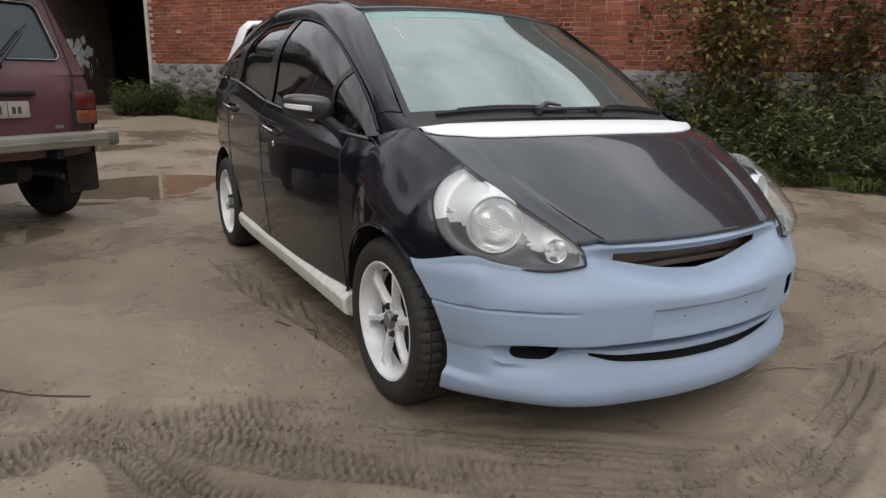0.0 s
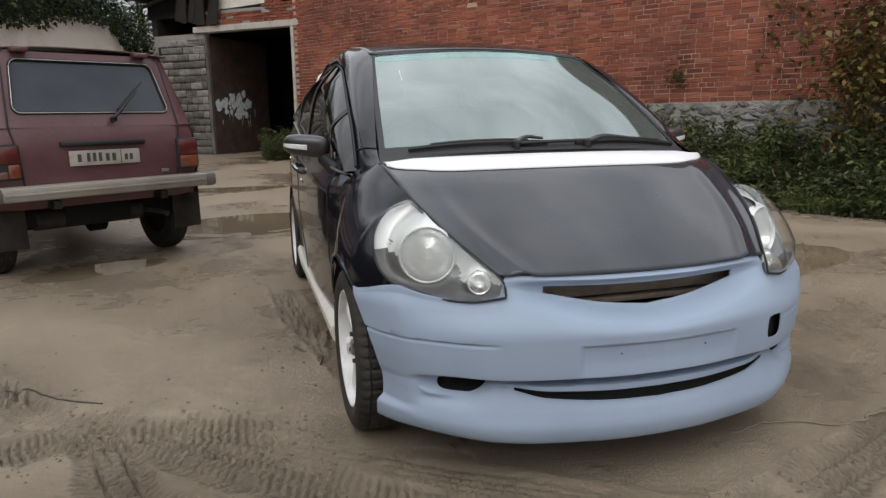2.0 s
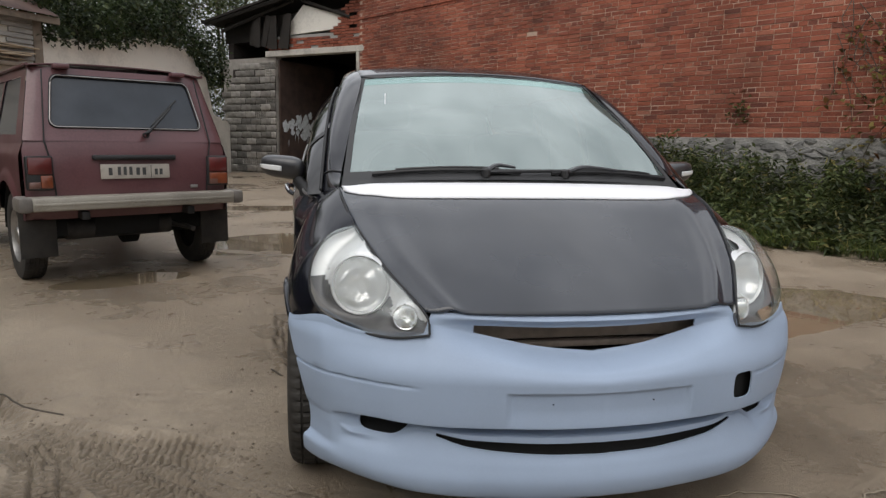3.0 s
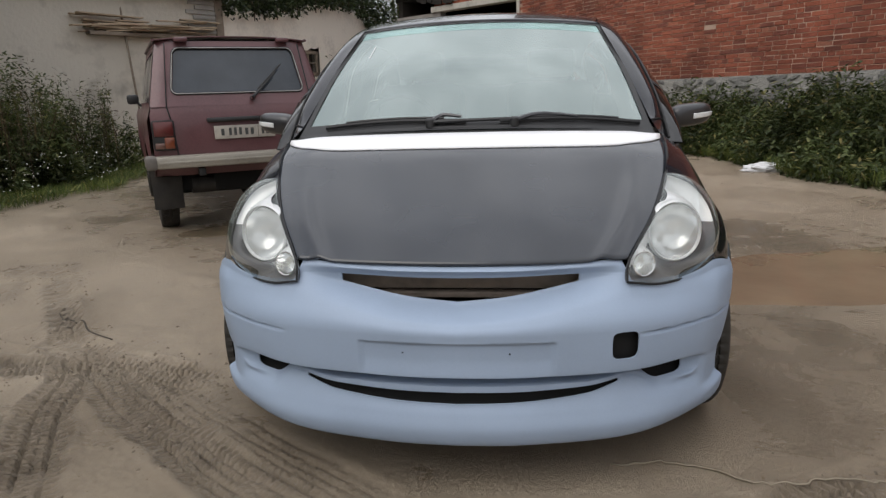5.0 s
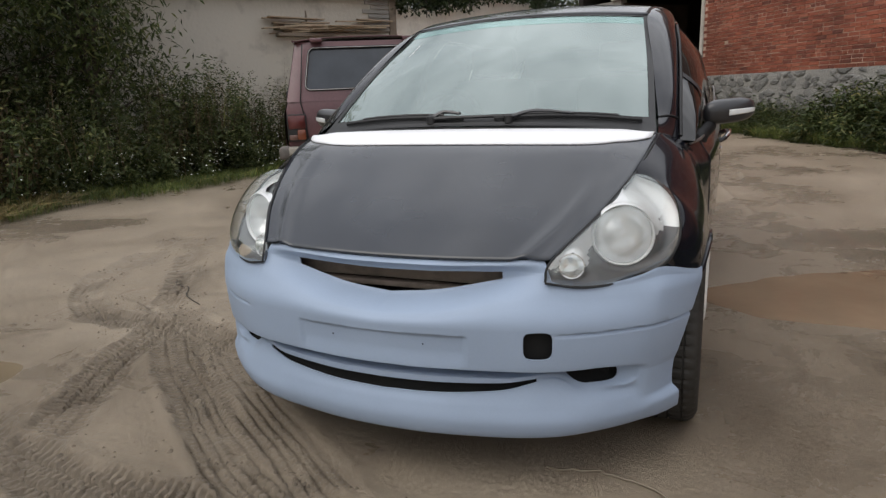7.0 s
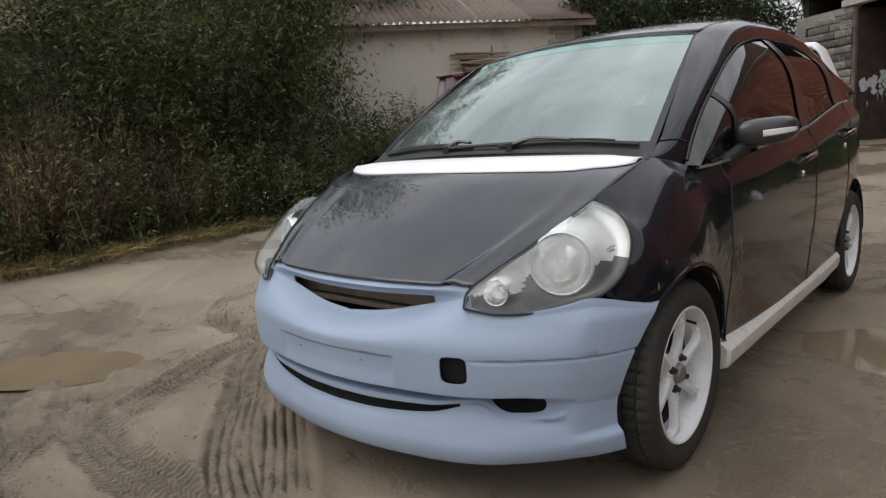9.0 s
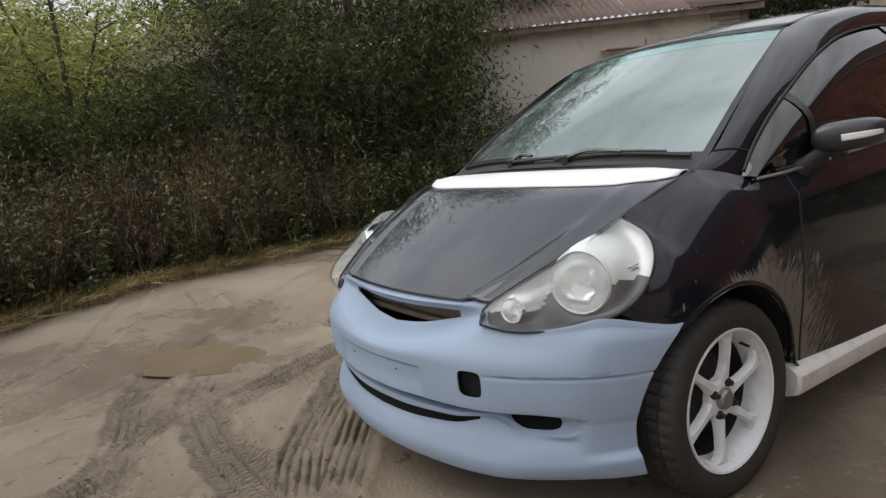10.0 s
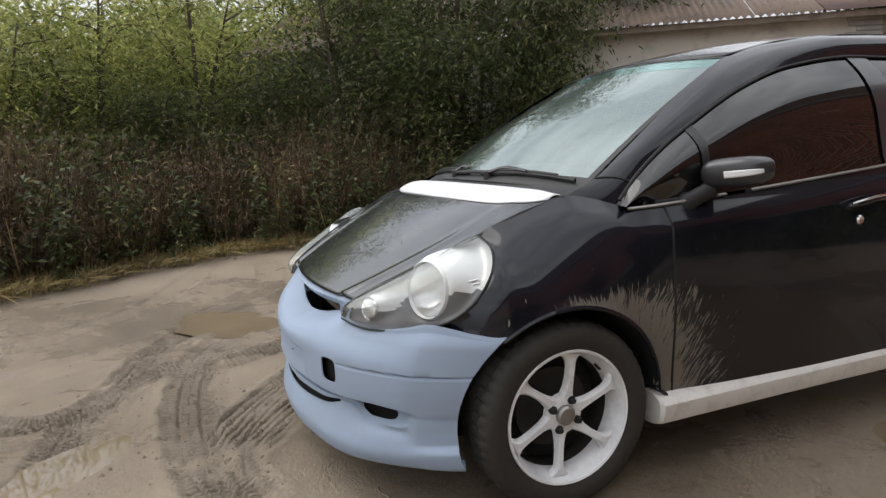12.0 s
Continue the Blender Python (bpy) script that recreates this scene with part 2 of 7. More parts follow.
CABIN = mat("cabin_grey", (0.10, 0.11, 0.11), 0.8, vary=(7.0, 0.2))
BEAM = mat("rusty_crossmember", (0.19, 0.15, 0.12), 0.6, vary=(9.0, 0.5), fine=(40, 0.4), bump=(40, 0.002))
# one near-black metal for rim inside, brake disc and silencer
BRAKE = mat("near_black_metal", (0.035, 0.032, 0.03), 0.7, metal=0.3, vary=(14.0, 0.4))
STEEL = mat("dull_steel", (0.30, 0.29, 0.28), 0.4, metal=0.8, vary=(12.0, 0.2))
LENS = thin_glass("headlight_lens", (0.96, 0.96, 0.95), 0.055, (0.72, 0.73, 0.72), 0.05, rough=0.02, rim=3.6)
DISC = thin_glass("pale_lamp_disc", (0.96, 0.96, 0.95), 0.34, (0.80, 0.81, 0.80), 0.03, rough=0.03)
CLEAR = thin_glass("clear_inner_lens", (0.97, 0.97, 0.96), 0.09, (0.78, 0.78, 0.75), 0.04)
# the windscreen's pale diffuse share stands in for milky sky reflection
SCREEN = thin_glass("windscreen_glass", (0.30, 0.40, 0.37), 0.24, (0.33, 0.43, 0.41), 0.235, (0.87, 0.955, 0.935), rough=0.035, rim=4.2)
TINT = mat("tinted_side_glass", (0.007, 0.0065, 0.0065), 0.015, vary=(4.0, 0.2), spec=0.55, rough_vary=0.0)
TINT.node_tree.nodes["Principled BSDF"].inputs["IOR"].default_value = 1.6
AMBER = mat("white_indicator", (0.75, 0.76, 0.76), 0.2, vary=(20.0, 0.05), coat=0.5)


def splashed(name):
    """Black paint with pale dried mud thrown up in streaks behind the front wheel."""
    m = mat(name, (0.007, 0.0075, 0.012), 0.20, vary=(3.0, 0.3), fine=(200, 0.1), coat=0.7, spec=0.1, rough_vary=0.3)
    n, l = m.node_tree.nodes, m.node_tree.links
    b = n["Principled BSDF"]
    co = n.new("ShaderNodeTexCoord")
    xyz = n.new("ShaderNodeSeparateXYZ")
    l.new(co.outputs["Object"], xyz.inputs[0])

    def bell(socket, middle, half, power=2.0):
        a = n.new("ShaderNodeMath"); a.operation = "SUBTRACT"; l.new(socket, a.inputs[0]); a.inputs[1].default_value = middle
        c = n.new("ShaderNodeMath"); c.operation = "DIVIDE"; l.new(a.outputs[0], c.inputs[0]); c.inputs[1].default_value = half
        d = n.new("ShaderNodeMath"); d.operation = "ABSOLUTE"; l.new(c.outputs[0], d.inputs[0])
        e = n.new("ShaderNodeMath"); e.operation = "POWER"; l.new(d.outputs[0], e.inputs[0]); e.inputs[1].default_value = power
        g = n.new("ShaderNodeMath"); g.operation = "SUBTRACT"; g.use_clamp = True; g.inputs[0].default_value = 1.0; l.new(e.outputs[0], g.inputs[1])
        return g.outputs[0]

    def times(p, q, op="MULTIPLY"):
        a = n.new("ShaderNodeMath"); a.operation = op; l.new(p, a.inputs[0])
        if isinstance(q, float):
            a.inputs[1].default_value = q
        else:
            l.new(q, a.inputs[1])
        return a.outputs[0]

    # polar places round the hub: streaks fly outwards from the tyre
    dz = times(xyz.outputs[2], -0.287, "ADD")
    ang = times(dz, xyz.outputs[1], "ARCTAN2")
    rad = times(times(times(dz, dz), times(xyz.outputs[1], xyz.outputs[1]), "ADD"), 0.5, "POWER")

    def band(v, lo, hi, a, b_):
        r = n.new("ShaderNodeMapRange")
        r.interpolation_type = "SMOOTHSTEP"
        r.inputs["From Min"].default_value, r.inputs["From Max"].default_value = lo, hi
        r.inputs["To Min"].default_value, r.inputs["To Max"].default_value = a, b_
        l.new(v, r.inputs["Value"])
        return r.outputs[0]

    dy = times(xyz.outputs[1], -0.12, "ADD")
    ang2 = times(times(dz, 0.42, "ADD"), dy, "ARCTAN2")
    wob = n.new("ShaderNodeTexNoise")
    wob.inputs["Scale"].default_value = 9.0
    l.new(co.outputs["Object"], wob.inputs["Vector"])
    bent = times(ang2, times(wob.outputs["Fac"], 0.06), "ADD")
    def streak(turns, lengths, detail):
        c = n.new("ShaderNodeCombineXYZ")
        l.new(times(bent, turns), c.inputs[0]); l.new(times(rad, lengths), c.inputs[1])
        t = n.new("ShaderNodeTexNoise")
        t.inputs["Scale"].default_value, t.inputs["Detail"].default_value = 1.0, detail
        l.new(c.outputs[0], t.inputs["Vector"])
        return t.outputs["Fac"]

    reach_ = band(ang, 0.30, 1.45, 0.36, 0.055)
    near = n.new("ShaderNodeMath"); near.operation = "SUBTRACT"; near.use_clamp = True
    near.inputs[0].default_value = 1.0
    l.new(times(times(rad, -0.335, "ADD"), reach_, "DIVIDE"), near.inputs[1])
    near = near.outputs[0]
    behind = times(band(ang, 1.45, 1.85, 1.0, 0.0), band(xyz.outputs[1], 0.86, 0.50, 0.0, 1.0))
    where = times(near, behind)
    fine_, long_ = streak(190.0, 26.0, 2.0), streak(70.0, 17.0, 3.0)
    blot = n.new("ShaderNodeTexNoise")
    blot.inputs["Scale"].default_value, blot.inputs["Detail"].default_value = 7.0, 4.0
    l.new(co.outputs["Object"], blot.inputs["Vector"])
    s = times(times(times(fine_, long_, "ADD"), times(blot.outputs["Fac"], 0.5), "ADD"), times(where, 0.62), "ADD")
    strokes = times(times(band(s, 1.52, 1.66, 0.0, 0.45), behind), band(near, 0.0, 0.12, 0.0, 1.0))
    film = times(times(where, where), times(blot.outputs["Fac"], 0.30))
    # single drops that have run down
    cell = n.new("ShaderNodeCombineXYZ")
    l.new(times(xyz.outputs[1], 75.0), cell.inputs[0]); l.new(times(xyz.outputs[2], 17.0), cell.inputs[1])
    runs = n.new("ShaderNodeTexNoise")
    runs.inputs["Scale"].default_value, runs.inputs["Detail"].default_value = 1.0, 1.5
    l.new(cell.outputs[0], runs.inputs["Vector"])
    field = times(times(band(rad, 0.36, 0.62, 1.0, 0.35), band(xyz.outputs[1], 0.95, 0.60, 0.0, 1.0)), band(xyz.outputs[2], 0.86, 0.74, 0.0, 1.0))
    drops = times(band(times(runs.outputs["Fac"], times(field, 0.055), "ADD"), 0.755, 0.80, 0.0, 0.6), field)
    fac = times(times(strokes, film, "MAXIMUM"), drops, "MAXIMUM")
    mix = n.new("ShaderNodeMix"); mix.data_type = "RGBA"
    l.new(fac, mix.inputs[0])
    old = b.inputs["Base Color"].links[0].from_socket
    l.new(old, mix.inputs[6])
    mix.inputs[7].default_value = (0.33, 0.29, 0.24, 1)
    l.new(mix.outputs[2], b.inputs["Base Color"])
    dull = n.new("ShaderNodeMath"); dull.operation = "SUBTRACT"; dull.use_clamp = True
    dull.inputs[0].default_value = 0.7
    l.new(fac, dull.inputs[1])
    l.new(dull.outputs[0], b.inputs["Coat Weight"])
    rough = n.new("ShaderNodeMath"); rough.operation = "MAXIMUM"
    l.new(b.inputs["Roughness"].links[0].from_socket, rough.inputs[0]); l.new(fac, rough.inputs[1])
    l.new(rough.outputs[0], b.inputs["Roughness"])
    return m


SPLASHED = splashed("mud_splashed_black_paint")

# ---- ground ----
def soft_noise(x, y, scale, seed):
    """Smooth random heights, in numpy: a few turned waves of uneven length."""
    rng = np.random.RandomState(seed)
    out = np.zeros(np.shape(x))
    for k in range(9):
        a, p = rng.uniform(0, math.pi), rng.uniform(0, 6.28)
        f = scale * rng.uniform(0.6, 1.7)
        out += np.sin((x * math.cos(a) + y * math.sin(a)) * f + p + 0.9 * np.sin((x * math.sin(a) - y * math.cos(a)) * f * 0.6 + 2 * p))
    return out / 9


# wheel tracks pressed into the mud: paths, width, depth
TRACKS = [
    (curve([(-2.20, 0.53), (-1.98, 0.45), (-1.73, 0.30), (-1.48, 0.18), (-1.22, 0.08), (-0.98, -0.02), (-0.78, -0.15)], 150), 0.19, 0.012, "blocks"),
    (curve([(-1.65, 0.20), (-1.24, -0.20), (-0.94, -0.42), (-0.68, -0.62), (-0.40, -0.80), (-0.11, -0.90), (0.15, -0.91), (0.46, -0.83), (0.97, -0.66), (1.5, -0.35), (2.3, 0.2)], 300), 0.19, 0.011, "blocks"),
    (curve([(-1.31, 0.10), (-1.0, -0.19), (-0.73, -0.38), (-0.49, -0.55), (-0.30, -0.68), (-0.06, -0.86)], 110), 0.17, 0.008, "lines"),
    (curve([(-0.98, -0.41), (-0.75, -0.60), (-0.50, -0.78), (-0.30, -0.89), (-0.10, -0.98)], 90), 0.17, 0.007, "lines"),
    (curve([(-1.75, -0.80), (-1.43, -0.95), (-1.14, -1.0), (-0.81, -1.04), (-0.45, -1.05), (-0.14, -1.03), (0.12, -0.99), (0.40, -0.90)], 190), 0.20, 0.014, "blocks"),
    (curve([(-1.89, 0.37), (-1.78, 0.28), (-1.66, 0.10), (-1.59, -0.10), (-1.52, -0.28), (-1.38, -0.52), (-1.25, -0.74), (-1.16, -0.92)], 130), 0.18, 0.011, "blocks"),
    (curve([(-3.05, 1.85), (-2.72, 1.46), (-2.42, 1.08), (-2.12, 0.69), (-1.93, 0.41)], 100), 0.13, 0.010, "blocks"),
    (curve([(-3.17, 1.9), (-3.08, 1.53), (-2.88, 0.95), (-2.62, 0.50), (-2.26, 0.22), (-1.95, 0.12)], 130), 0.15, 0.013, "blocks"),
    (curve([(-2.0, -1.05), (-1.60, -1.22), (-1.20, -1.32), (-0.86, -1.42), (-0.62, -1.49), (-0.34, -1.53), (0.1, -1.62), (0.6, -1.8)], 170), 0.18, 0.012, "blocks"),
    (curve([(-1.05, -2.3), (-0.86, -1.95), (-0.74, -1.66), (-0.86, -1.45), (-1.15, -1.25), (-1.35, -1.02)], 120), 0.17, 0.010, "blocks"),
    (curve([(-0.93, 2.0), (-0.88, 1.3), (-0.80, 0.90), (-0.75, 0.60), (-0.72, 0.36)], 90), 0.15, 0.010, "blocks"),
    (curve([(-2.3, 0.15), (-1.9, 0.13), (-1.6, 0.17), (-1.25, 0.02), (-0.95, -0.20), (-0.62, -0.36)], 120), 0.17, 0.008, "blocks"),
    (curve([(-5.0, 1.8), (-4.2, 0.9), (-3.4, 0.2), (-2.6, -0.4), (-1.8, -1.3), (-1.2, -2.5)], 200), 0.25, 0.016, ""),
    (curve([(1.6, 2.9), (1.3, 4.0), (1.0, 6.0), (0.9, 9.0)], 160), 0.25, 0.018, ""),
    (curve([(-5.2, -0.6), (-4.2, -0.9), (-3.0, -1.3), (-2.0, -2.2)], 120), 0.22, 0.016, ""),
    (curve([(-4.4, -0.2), (-3.4, -0.35), (-2.6, -0.8)], 90), 0.2, 0.014, ""),
]
# hollows that hold water: x, y, half sizes, turn
POOLS = [(-1.05, 5.25, 0.95, 0.62, 0.45), (2.25, 1.75, 1.45, 0.60, 0.28), (-0.16, -1.52, 0.26, 0.11, -0.75), (-2.12, -0.76, 0.36, 0.20, 0.7), (-2.2, 3.2, 0.6, 0.25, 0.5), (-1.4, 8.6, 1.2, 0.4, 0.2)]


def tread_cut(x, y, along, side, length, kind, seed):
    """Depth of the print that a tyre's tread left at a place along and across its track."""
    wob = 0.30 * soft_noise(x, y, 14.0, seed) + 0.18 * soft_noise(x, y, 40.0, seed + 1)
    wide = np.abs(side)
    if kind == "lines":
        gap = step(0.45, 0.85, np.cos(2 * math.pi * (side * 4.6 + 0.25 * wob)))
        gap = np.maximum(gap, 0.5 * step(0.80, 0.95, np.sin(2 * math.pi * along / 0.034 + 3 * side)))
    else:
        gap = step(0.15, 0.70, np.sin(2 * math.pi * (along / 0.032 + wide * np.where(wide > 0.22, 1.0, -0.8) + 0.5 * (side > 0)) + 2.2 * wob))
        gap = np.maximum(gap, 0.9 * step(0.045, 0.02, np.abs(wide - 0.22)))
    whole = np.clip(0.62 + 1.5 * soft_noise(x, y, 2.6, seed + 2) + 1.3 * soft_noise(x, y, 9.0, seed + 3) + 0.7 * soft_noise(x, y, 30.0, seed + 7), 0.0, 1.15)
    whole = whole * step(0.0, 0.2, along) * step(length, length - 0.2, along)
    edge = step(0.60, 0.44, wide + 0.26 * soft_noise(x, y, 26.0, seed + 4))
    crumbs = 0.35 * np.maximum(0, soft_noise(x, y, 80.0, seed + 5)) + 0.25 * soft_noise(x, y, 140.0, seed + 6)
    return 0.034 * whole * edge * np.clip(gap + crumbs, -0.25, 1.2)


PRINTS = {}


def ground_height(x, y, fine=True):
    x, y = np.asarray(x, float), np.asarray(y, float)
    z = 0.011 * np.maximum(0, y - 3.5) + 0.02 * soft_noise(x, y, 0.35, 1) * step(3.0, 8.0, np.hypot(x, y - 1))
    z = z + 0.006 * soft_noise(x, y, 2.2, 2) + 0.004 * soft_noise(x, y, 6.0, 3)
    for cx, cy, a, b, turn in POOLS:
        dx, dy = x - cx, y - cy
        u, v = (dx * math.cos(turn) + dy * math.sin(turn)) / a, (dy * math.cos(turn) - dx * math.sin(turn)) / b
        r = np.hypot(u, v) + 0.25 * soft_noise(x, y, 3.0, 4)
        z = z - 0.024 * step(1.25, 0.55, r)
    if fine:
        near = (np.abs(x) < 6) & (y > -4) & (y < 9.5)
        px, py = x[near], y[near]
        dz = 0.0025 * soft_noise(px, py, 19.0, 5) + 0.003 * np.maximum(0, soft_noise(px, py, 11.0, 6) + 0.1)
        cut = np.zeros(len(px))
        for k, (path, width, depth, tread) in enumerate(TRACKS):
            lo, hi = path.min(0) - 0.3, path.max(0) + 0.3
            ok = np.flatnonzero((px > lo[0]) & (px < hi[0]) & (py > lo[1]) & (py < hi[1]))
            best, where = np.full(len(ok), 9.0), np.zeros(len(ok), int)
            for i, p in enumerate(path):
                d2 = (px[ok] - p[0]) ** 2 + (py[ok] - p[1]) ** 2
                closer = d2 < best
                best[closer], where[closer] = d2[closer], i
            near_by = best < (0.9 * width) ** 2
            ok, where = ok[near_by], where[near_by]
            ahead = np.gradient(path, axis=0)
            length = np.linalg.norm(ahead, axis=1)
            ahead = ahead / length[:, None]
            far = np.r_[0, np.cumsum(np.linalg.norm(np.diff(path, axis=0), axis=1))]
            off = np.stack((px[ok], py[ok]), 1) - path[where]
            along = far[where] + (off * ahead[where]).sum(1)
            side = (off[:, 1] * ahead[where, 0] - off[:, 0] * ahead[where, 1]) / width
            press = depth * (0.55 * step(0.62, 0.42, np.abs(side)) - 0.5 * np.exp(-((np.abs(side) - 0.66) / 0.14) ** 2))
            dz[ok] -= press
            if tread:
                cut[ok] = np.maximum(cut[ok], tread_cut(px[ok], py[ok], along, side, far[-1], tread, 40 + 7 * k))
        z = z.copy()
        z[near] += dz - cut
        PRINTS["cut"] = np.zeros(x.shape)
        PRINTS["cut"][near] = cut
    # the four tyres stand level
    for tx, ty in ((0.76, 0), (-0.76, 0), (0.76, 2.45), (-0.76, 2.45)):
        k = step(0.45, 0.15, np.hypot(x - tx, y - ty))
        z = z * (1 - k) + 0.001 * k
    return z


def axis(dense0, dense1, pitch, far, fine0, fine1, fine_pitch):
    """Grid lines: finest where the treads are, fine over the yard, widening to the horizon."""
    mid = np.concatenate((np.arange(dense0, fine0, pitch), np.arange(fine0, fine1, fine_pitch), np.arange(fine1, dense1 + 1e-6, pitch)))
    grow = np.cumsum(pitch * 1.16 ** np.arange(1, 60))
    grow = grow[grow < far]
    return np.concatenate([mid[0] - np.r_[grow, far][::-1], mid, mid[-1] + np.r_[grow, far]])


def mud_material(name, tone_scale=1.0):
    m = bpy.data.materials.new(name)
    m.use_nodes = True
    n, l = m.node_tree.nodes, m.node_tree.links
    b = n["Principled BSDF"]
    co = n.new("ShaderNodeTexCoord")

    def noise_tex(scale, detail, rough=0.55, warp=0.0):
        t = n.new("ShaderNodeTexNoise")
        t.inputs["Scale"].default_value, t.inputs["Detail"].default_value, t.inputs["Roughness"].default_value, t.inputs["Distortion"].default_value = scale, detail, rough, warp
        l.new(co.outputs["Object"], t.inputs["Vector"])
        return t.outputs["Fac"]

    def ramp(fac, stops):
        r = n.new("ShaderNodeValToRGB")
        while len(r.color_ramp.elements) < len(stops):
            r.color_ramp.elements.new(0.5)
        for e, (p, c) in zip(r.color_ramp.elements, stops):
            e.position, e.color = p, (*c, 1)
        l.new(fac, r.inputs[0])
        return r.outputs[0]

    broad = noise_tex(0.55, 4, 0.6, 0.4)
    mid, grit = noise_tex(3.5, 7, 0.7, 0.6), noise_tex(48, 8, 0.8)
    tones = [(0.36, (0.180, 0.139, 0.098)), (0.47, (0.285, 0.227, 0.165)), (0.64, (0.365, 0.297, 0.222))]
    base = ramp(broad, [(p, tuple(q * tone_scale for q in c)) for p, c in tones])
    patch = ramp(mid, [(0.28, (0.68, 0.66, 0.63)), (0.42, (0.95, 0.95, 0.95)), (0.68, (1.10, 1.10, 1.09))])
    speck = ramp(grit, [(0.30, (0.62, 0.60, 0.57)), (0.42, (0.97, 0.97, 0.97)), (0.66, (1.10, 1.10, 1.10))])

    def mul(p, q):
        x = n.new("ShaderNodeMix")
        x.data_type, x.blend_type = "RGBA", "MULTIPLY"
        x.inputs[0].default_value = 1.0
        l.new(p, x.inputs[6])
        l.new(q, x.inputs[7])
        return x.outputs[2]

    l.new(mul(mul(base, patch), speck), b.inputs["Base Color"])
    # wet where it is dark
    wet = n.new("ShaderNodeMath")
    wet.operation = "MULTIPLY_ADD"
    l.new(broad, wet.inputs[0])
    wet.inputs[1].default_value = 1.1
    half = n.new("ShaderNodeMath")
    half.operation = "MULTIPLY"
    l.new(mid, half.inputs[0])
    half.inputs[1].default_value = 0.6
    l.new(half.outputs[0], wet.inputs[2])
    rough = n.new("ShaderNodeMapRange")
    rough.inputs["From Min"].default_value, rough.inputs["From Max"].default_value = 0.62, 1.0
    rough.inputs["To Min"].default_value, rough.inputs["To Max"].default_value = 0.13, 0.46
    l.new(wet.outputs[0], rough.inputs["Value"])
    l.new(rough.outputs[0], b.inputs["Roughness"])
    b.inputs["Specular IOR Level"].default_value = 0.5
    tall = n.new("ShaderNodeMath")
    tall.operation = "MULTIPLY_ADD"
    l.new(mid, tall.inputs[0])
    tall.inputs[1].default_value = 1.6
    l.new(grit, tall.inputs[2])
    bp = n.new("ShaderNodeBump")
    bp.inputs["Strength"].default_value, bp.inputs["Distance"].default_value = 1.0, 0.014
    l.new(tall.outputs[0], bp.inputs["Height"])
    l.new(bp.outputs[0], b.inputs["Normal"])
    return m


# the second mud is darker: shade of the prints put into its colour
MUD, CHURNED_SHADED = mud_material("wet_mud"), mud_material("churned_shaded_mud", 0.85)
gx, gy = axis(-5.6, 4.6, 0.036, 90.0, -2.75, 1.15, 0.0066), axis(-3.2, 7.2, 0.038, 90.0, -1.80, 0.60, 0.0066)
GX, GY = np.meshgrid(gx, gy)
GZ = ground_height(GX, GY)
nx, ny = len(gx), len(gy)
idx = np.arange(nx * ny).reshape(ny, nx)
quads = np.stack((idx[:-1, :-1], idx[:-1, 1:], idx[1:, 1:], idx[1:, :-1]), -1).reshape(-1, 4)
me = bpy.data.meshes.new("ground")
me.vertices.add(nx * ny)
me.vertices.foreach_set("co", np.stack((GX, GY, GZ), -1).ravel())
me.loops.add(quads.size)
me.loops.foreach_set("vertex_index", quads.ravel())
me.polygons.add(len(quads))
me.polygons.foreach_set("loop_start", np.arange(0, quads.size, 4))
me.update(calc_edges=True)
me.polygons.foreach_set("use_smooth", [True] * len(quads))
me.materials.append(MUD)
me.materials.append(CHURNED_SHADED)
# churned mud, darkened for shade, wherever a tread cut, margin a few centimetres
worn = PRINTS["cut"] > 0.006
for _ in range(3):
    worn[1:-1, 1:-1] |= worn[:-2, 1:-1] | worn[2:, 1:-1] | worn[1:-1, :-2] | worn[1:-1, 2:]
me.polygons.foreach_set("material_index", worn[:-1, :-1].astype(np.int32).ravel())
tagged(new("ground", me), "wet brown muddy yard with tyre tracks and hollows", "ground", kind="structure")

def ground_z(x, y):
    """The height of the ground sheet at a place, from its own grid."""
    i, j = int(np.clip(np.searchsorted(gx, x) - 1, 0, nx - 2)), int(np.clip(np.searchsorted(gy, y) - 1, 0, ny - 2))
    u, v = (x - gx[i]) / (gx[i + 1] - gx[i]), (y - gy[j]) / (gy[j + 1] - gy[j])
    return float((GZ[j, i] * (1 - u) + GZ[j, i + 1] * u) * (1 - v) + (GZ[j + 1, i] * (1 - u) + GZ[j + 1, i + 1] * u) * v)


WATER = mat("muddy_water", (0.205, 0.158, 0.104), 0.03, vary=(1.5, 0.25), fine=(20, 0.05), spec=0.6, rough_vary=0.3)
for cx, cy, a, b, turn in POOLS:
    base_z = 0.011 * max(0, cy - 3.5) - (0.0105 if a > 0.4 else 0.002)
    ringp = [(cx + 1.5 * (a * math.cos(t) * math.cos(turn) - b * math.sin(t) * math.sin(turn)), cy + 1.5 * (a * math.cos(t) * math.sin(turn) + b * math.sin(t) * math.cos(turn)), base_z) for t in np.linspace(0, 2 * math.pi, 40, endpoint=False)]
    tagged(new("puddle", raw("puddle", ringp, [tuple(range(40))], WATER, False)), "shallow puddle of muddy brown rainwater in the yard", "puddle", "puddles", "structure")

rng = np.random.RandomState(5)


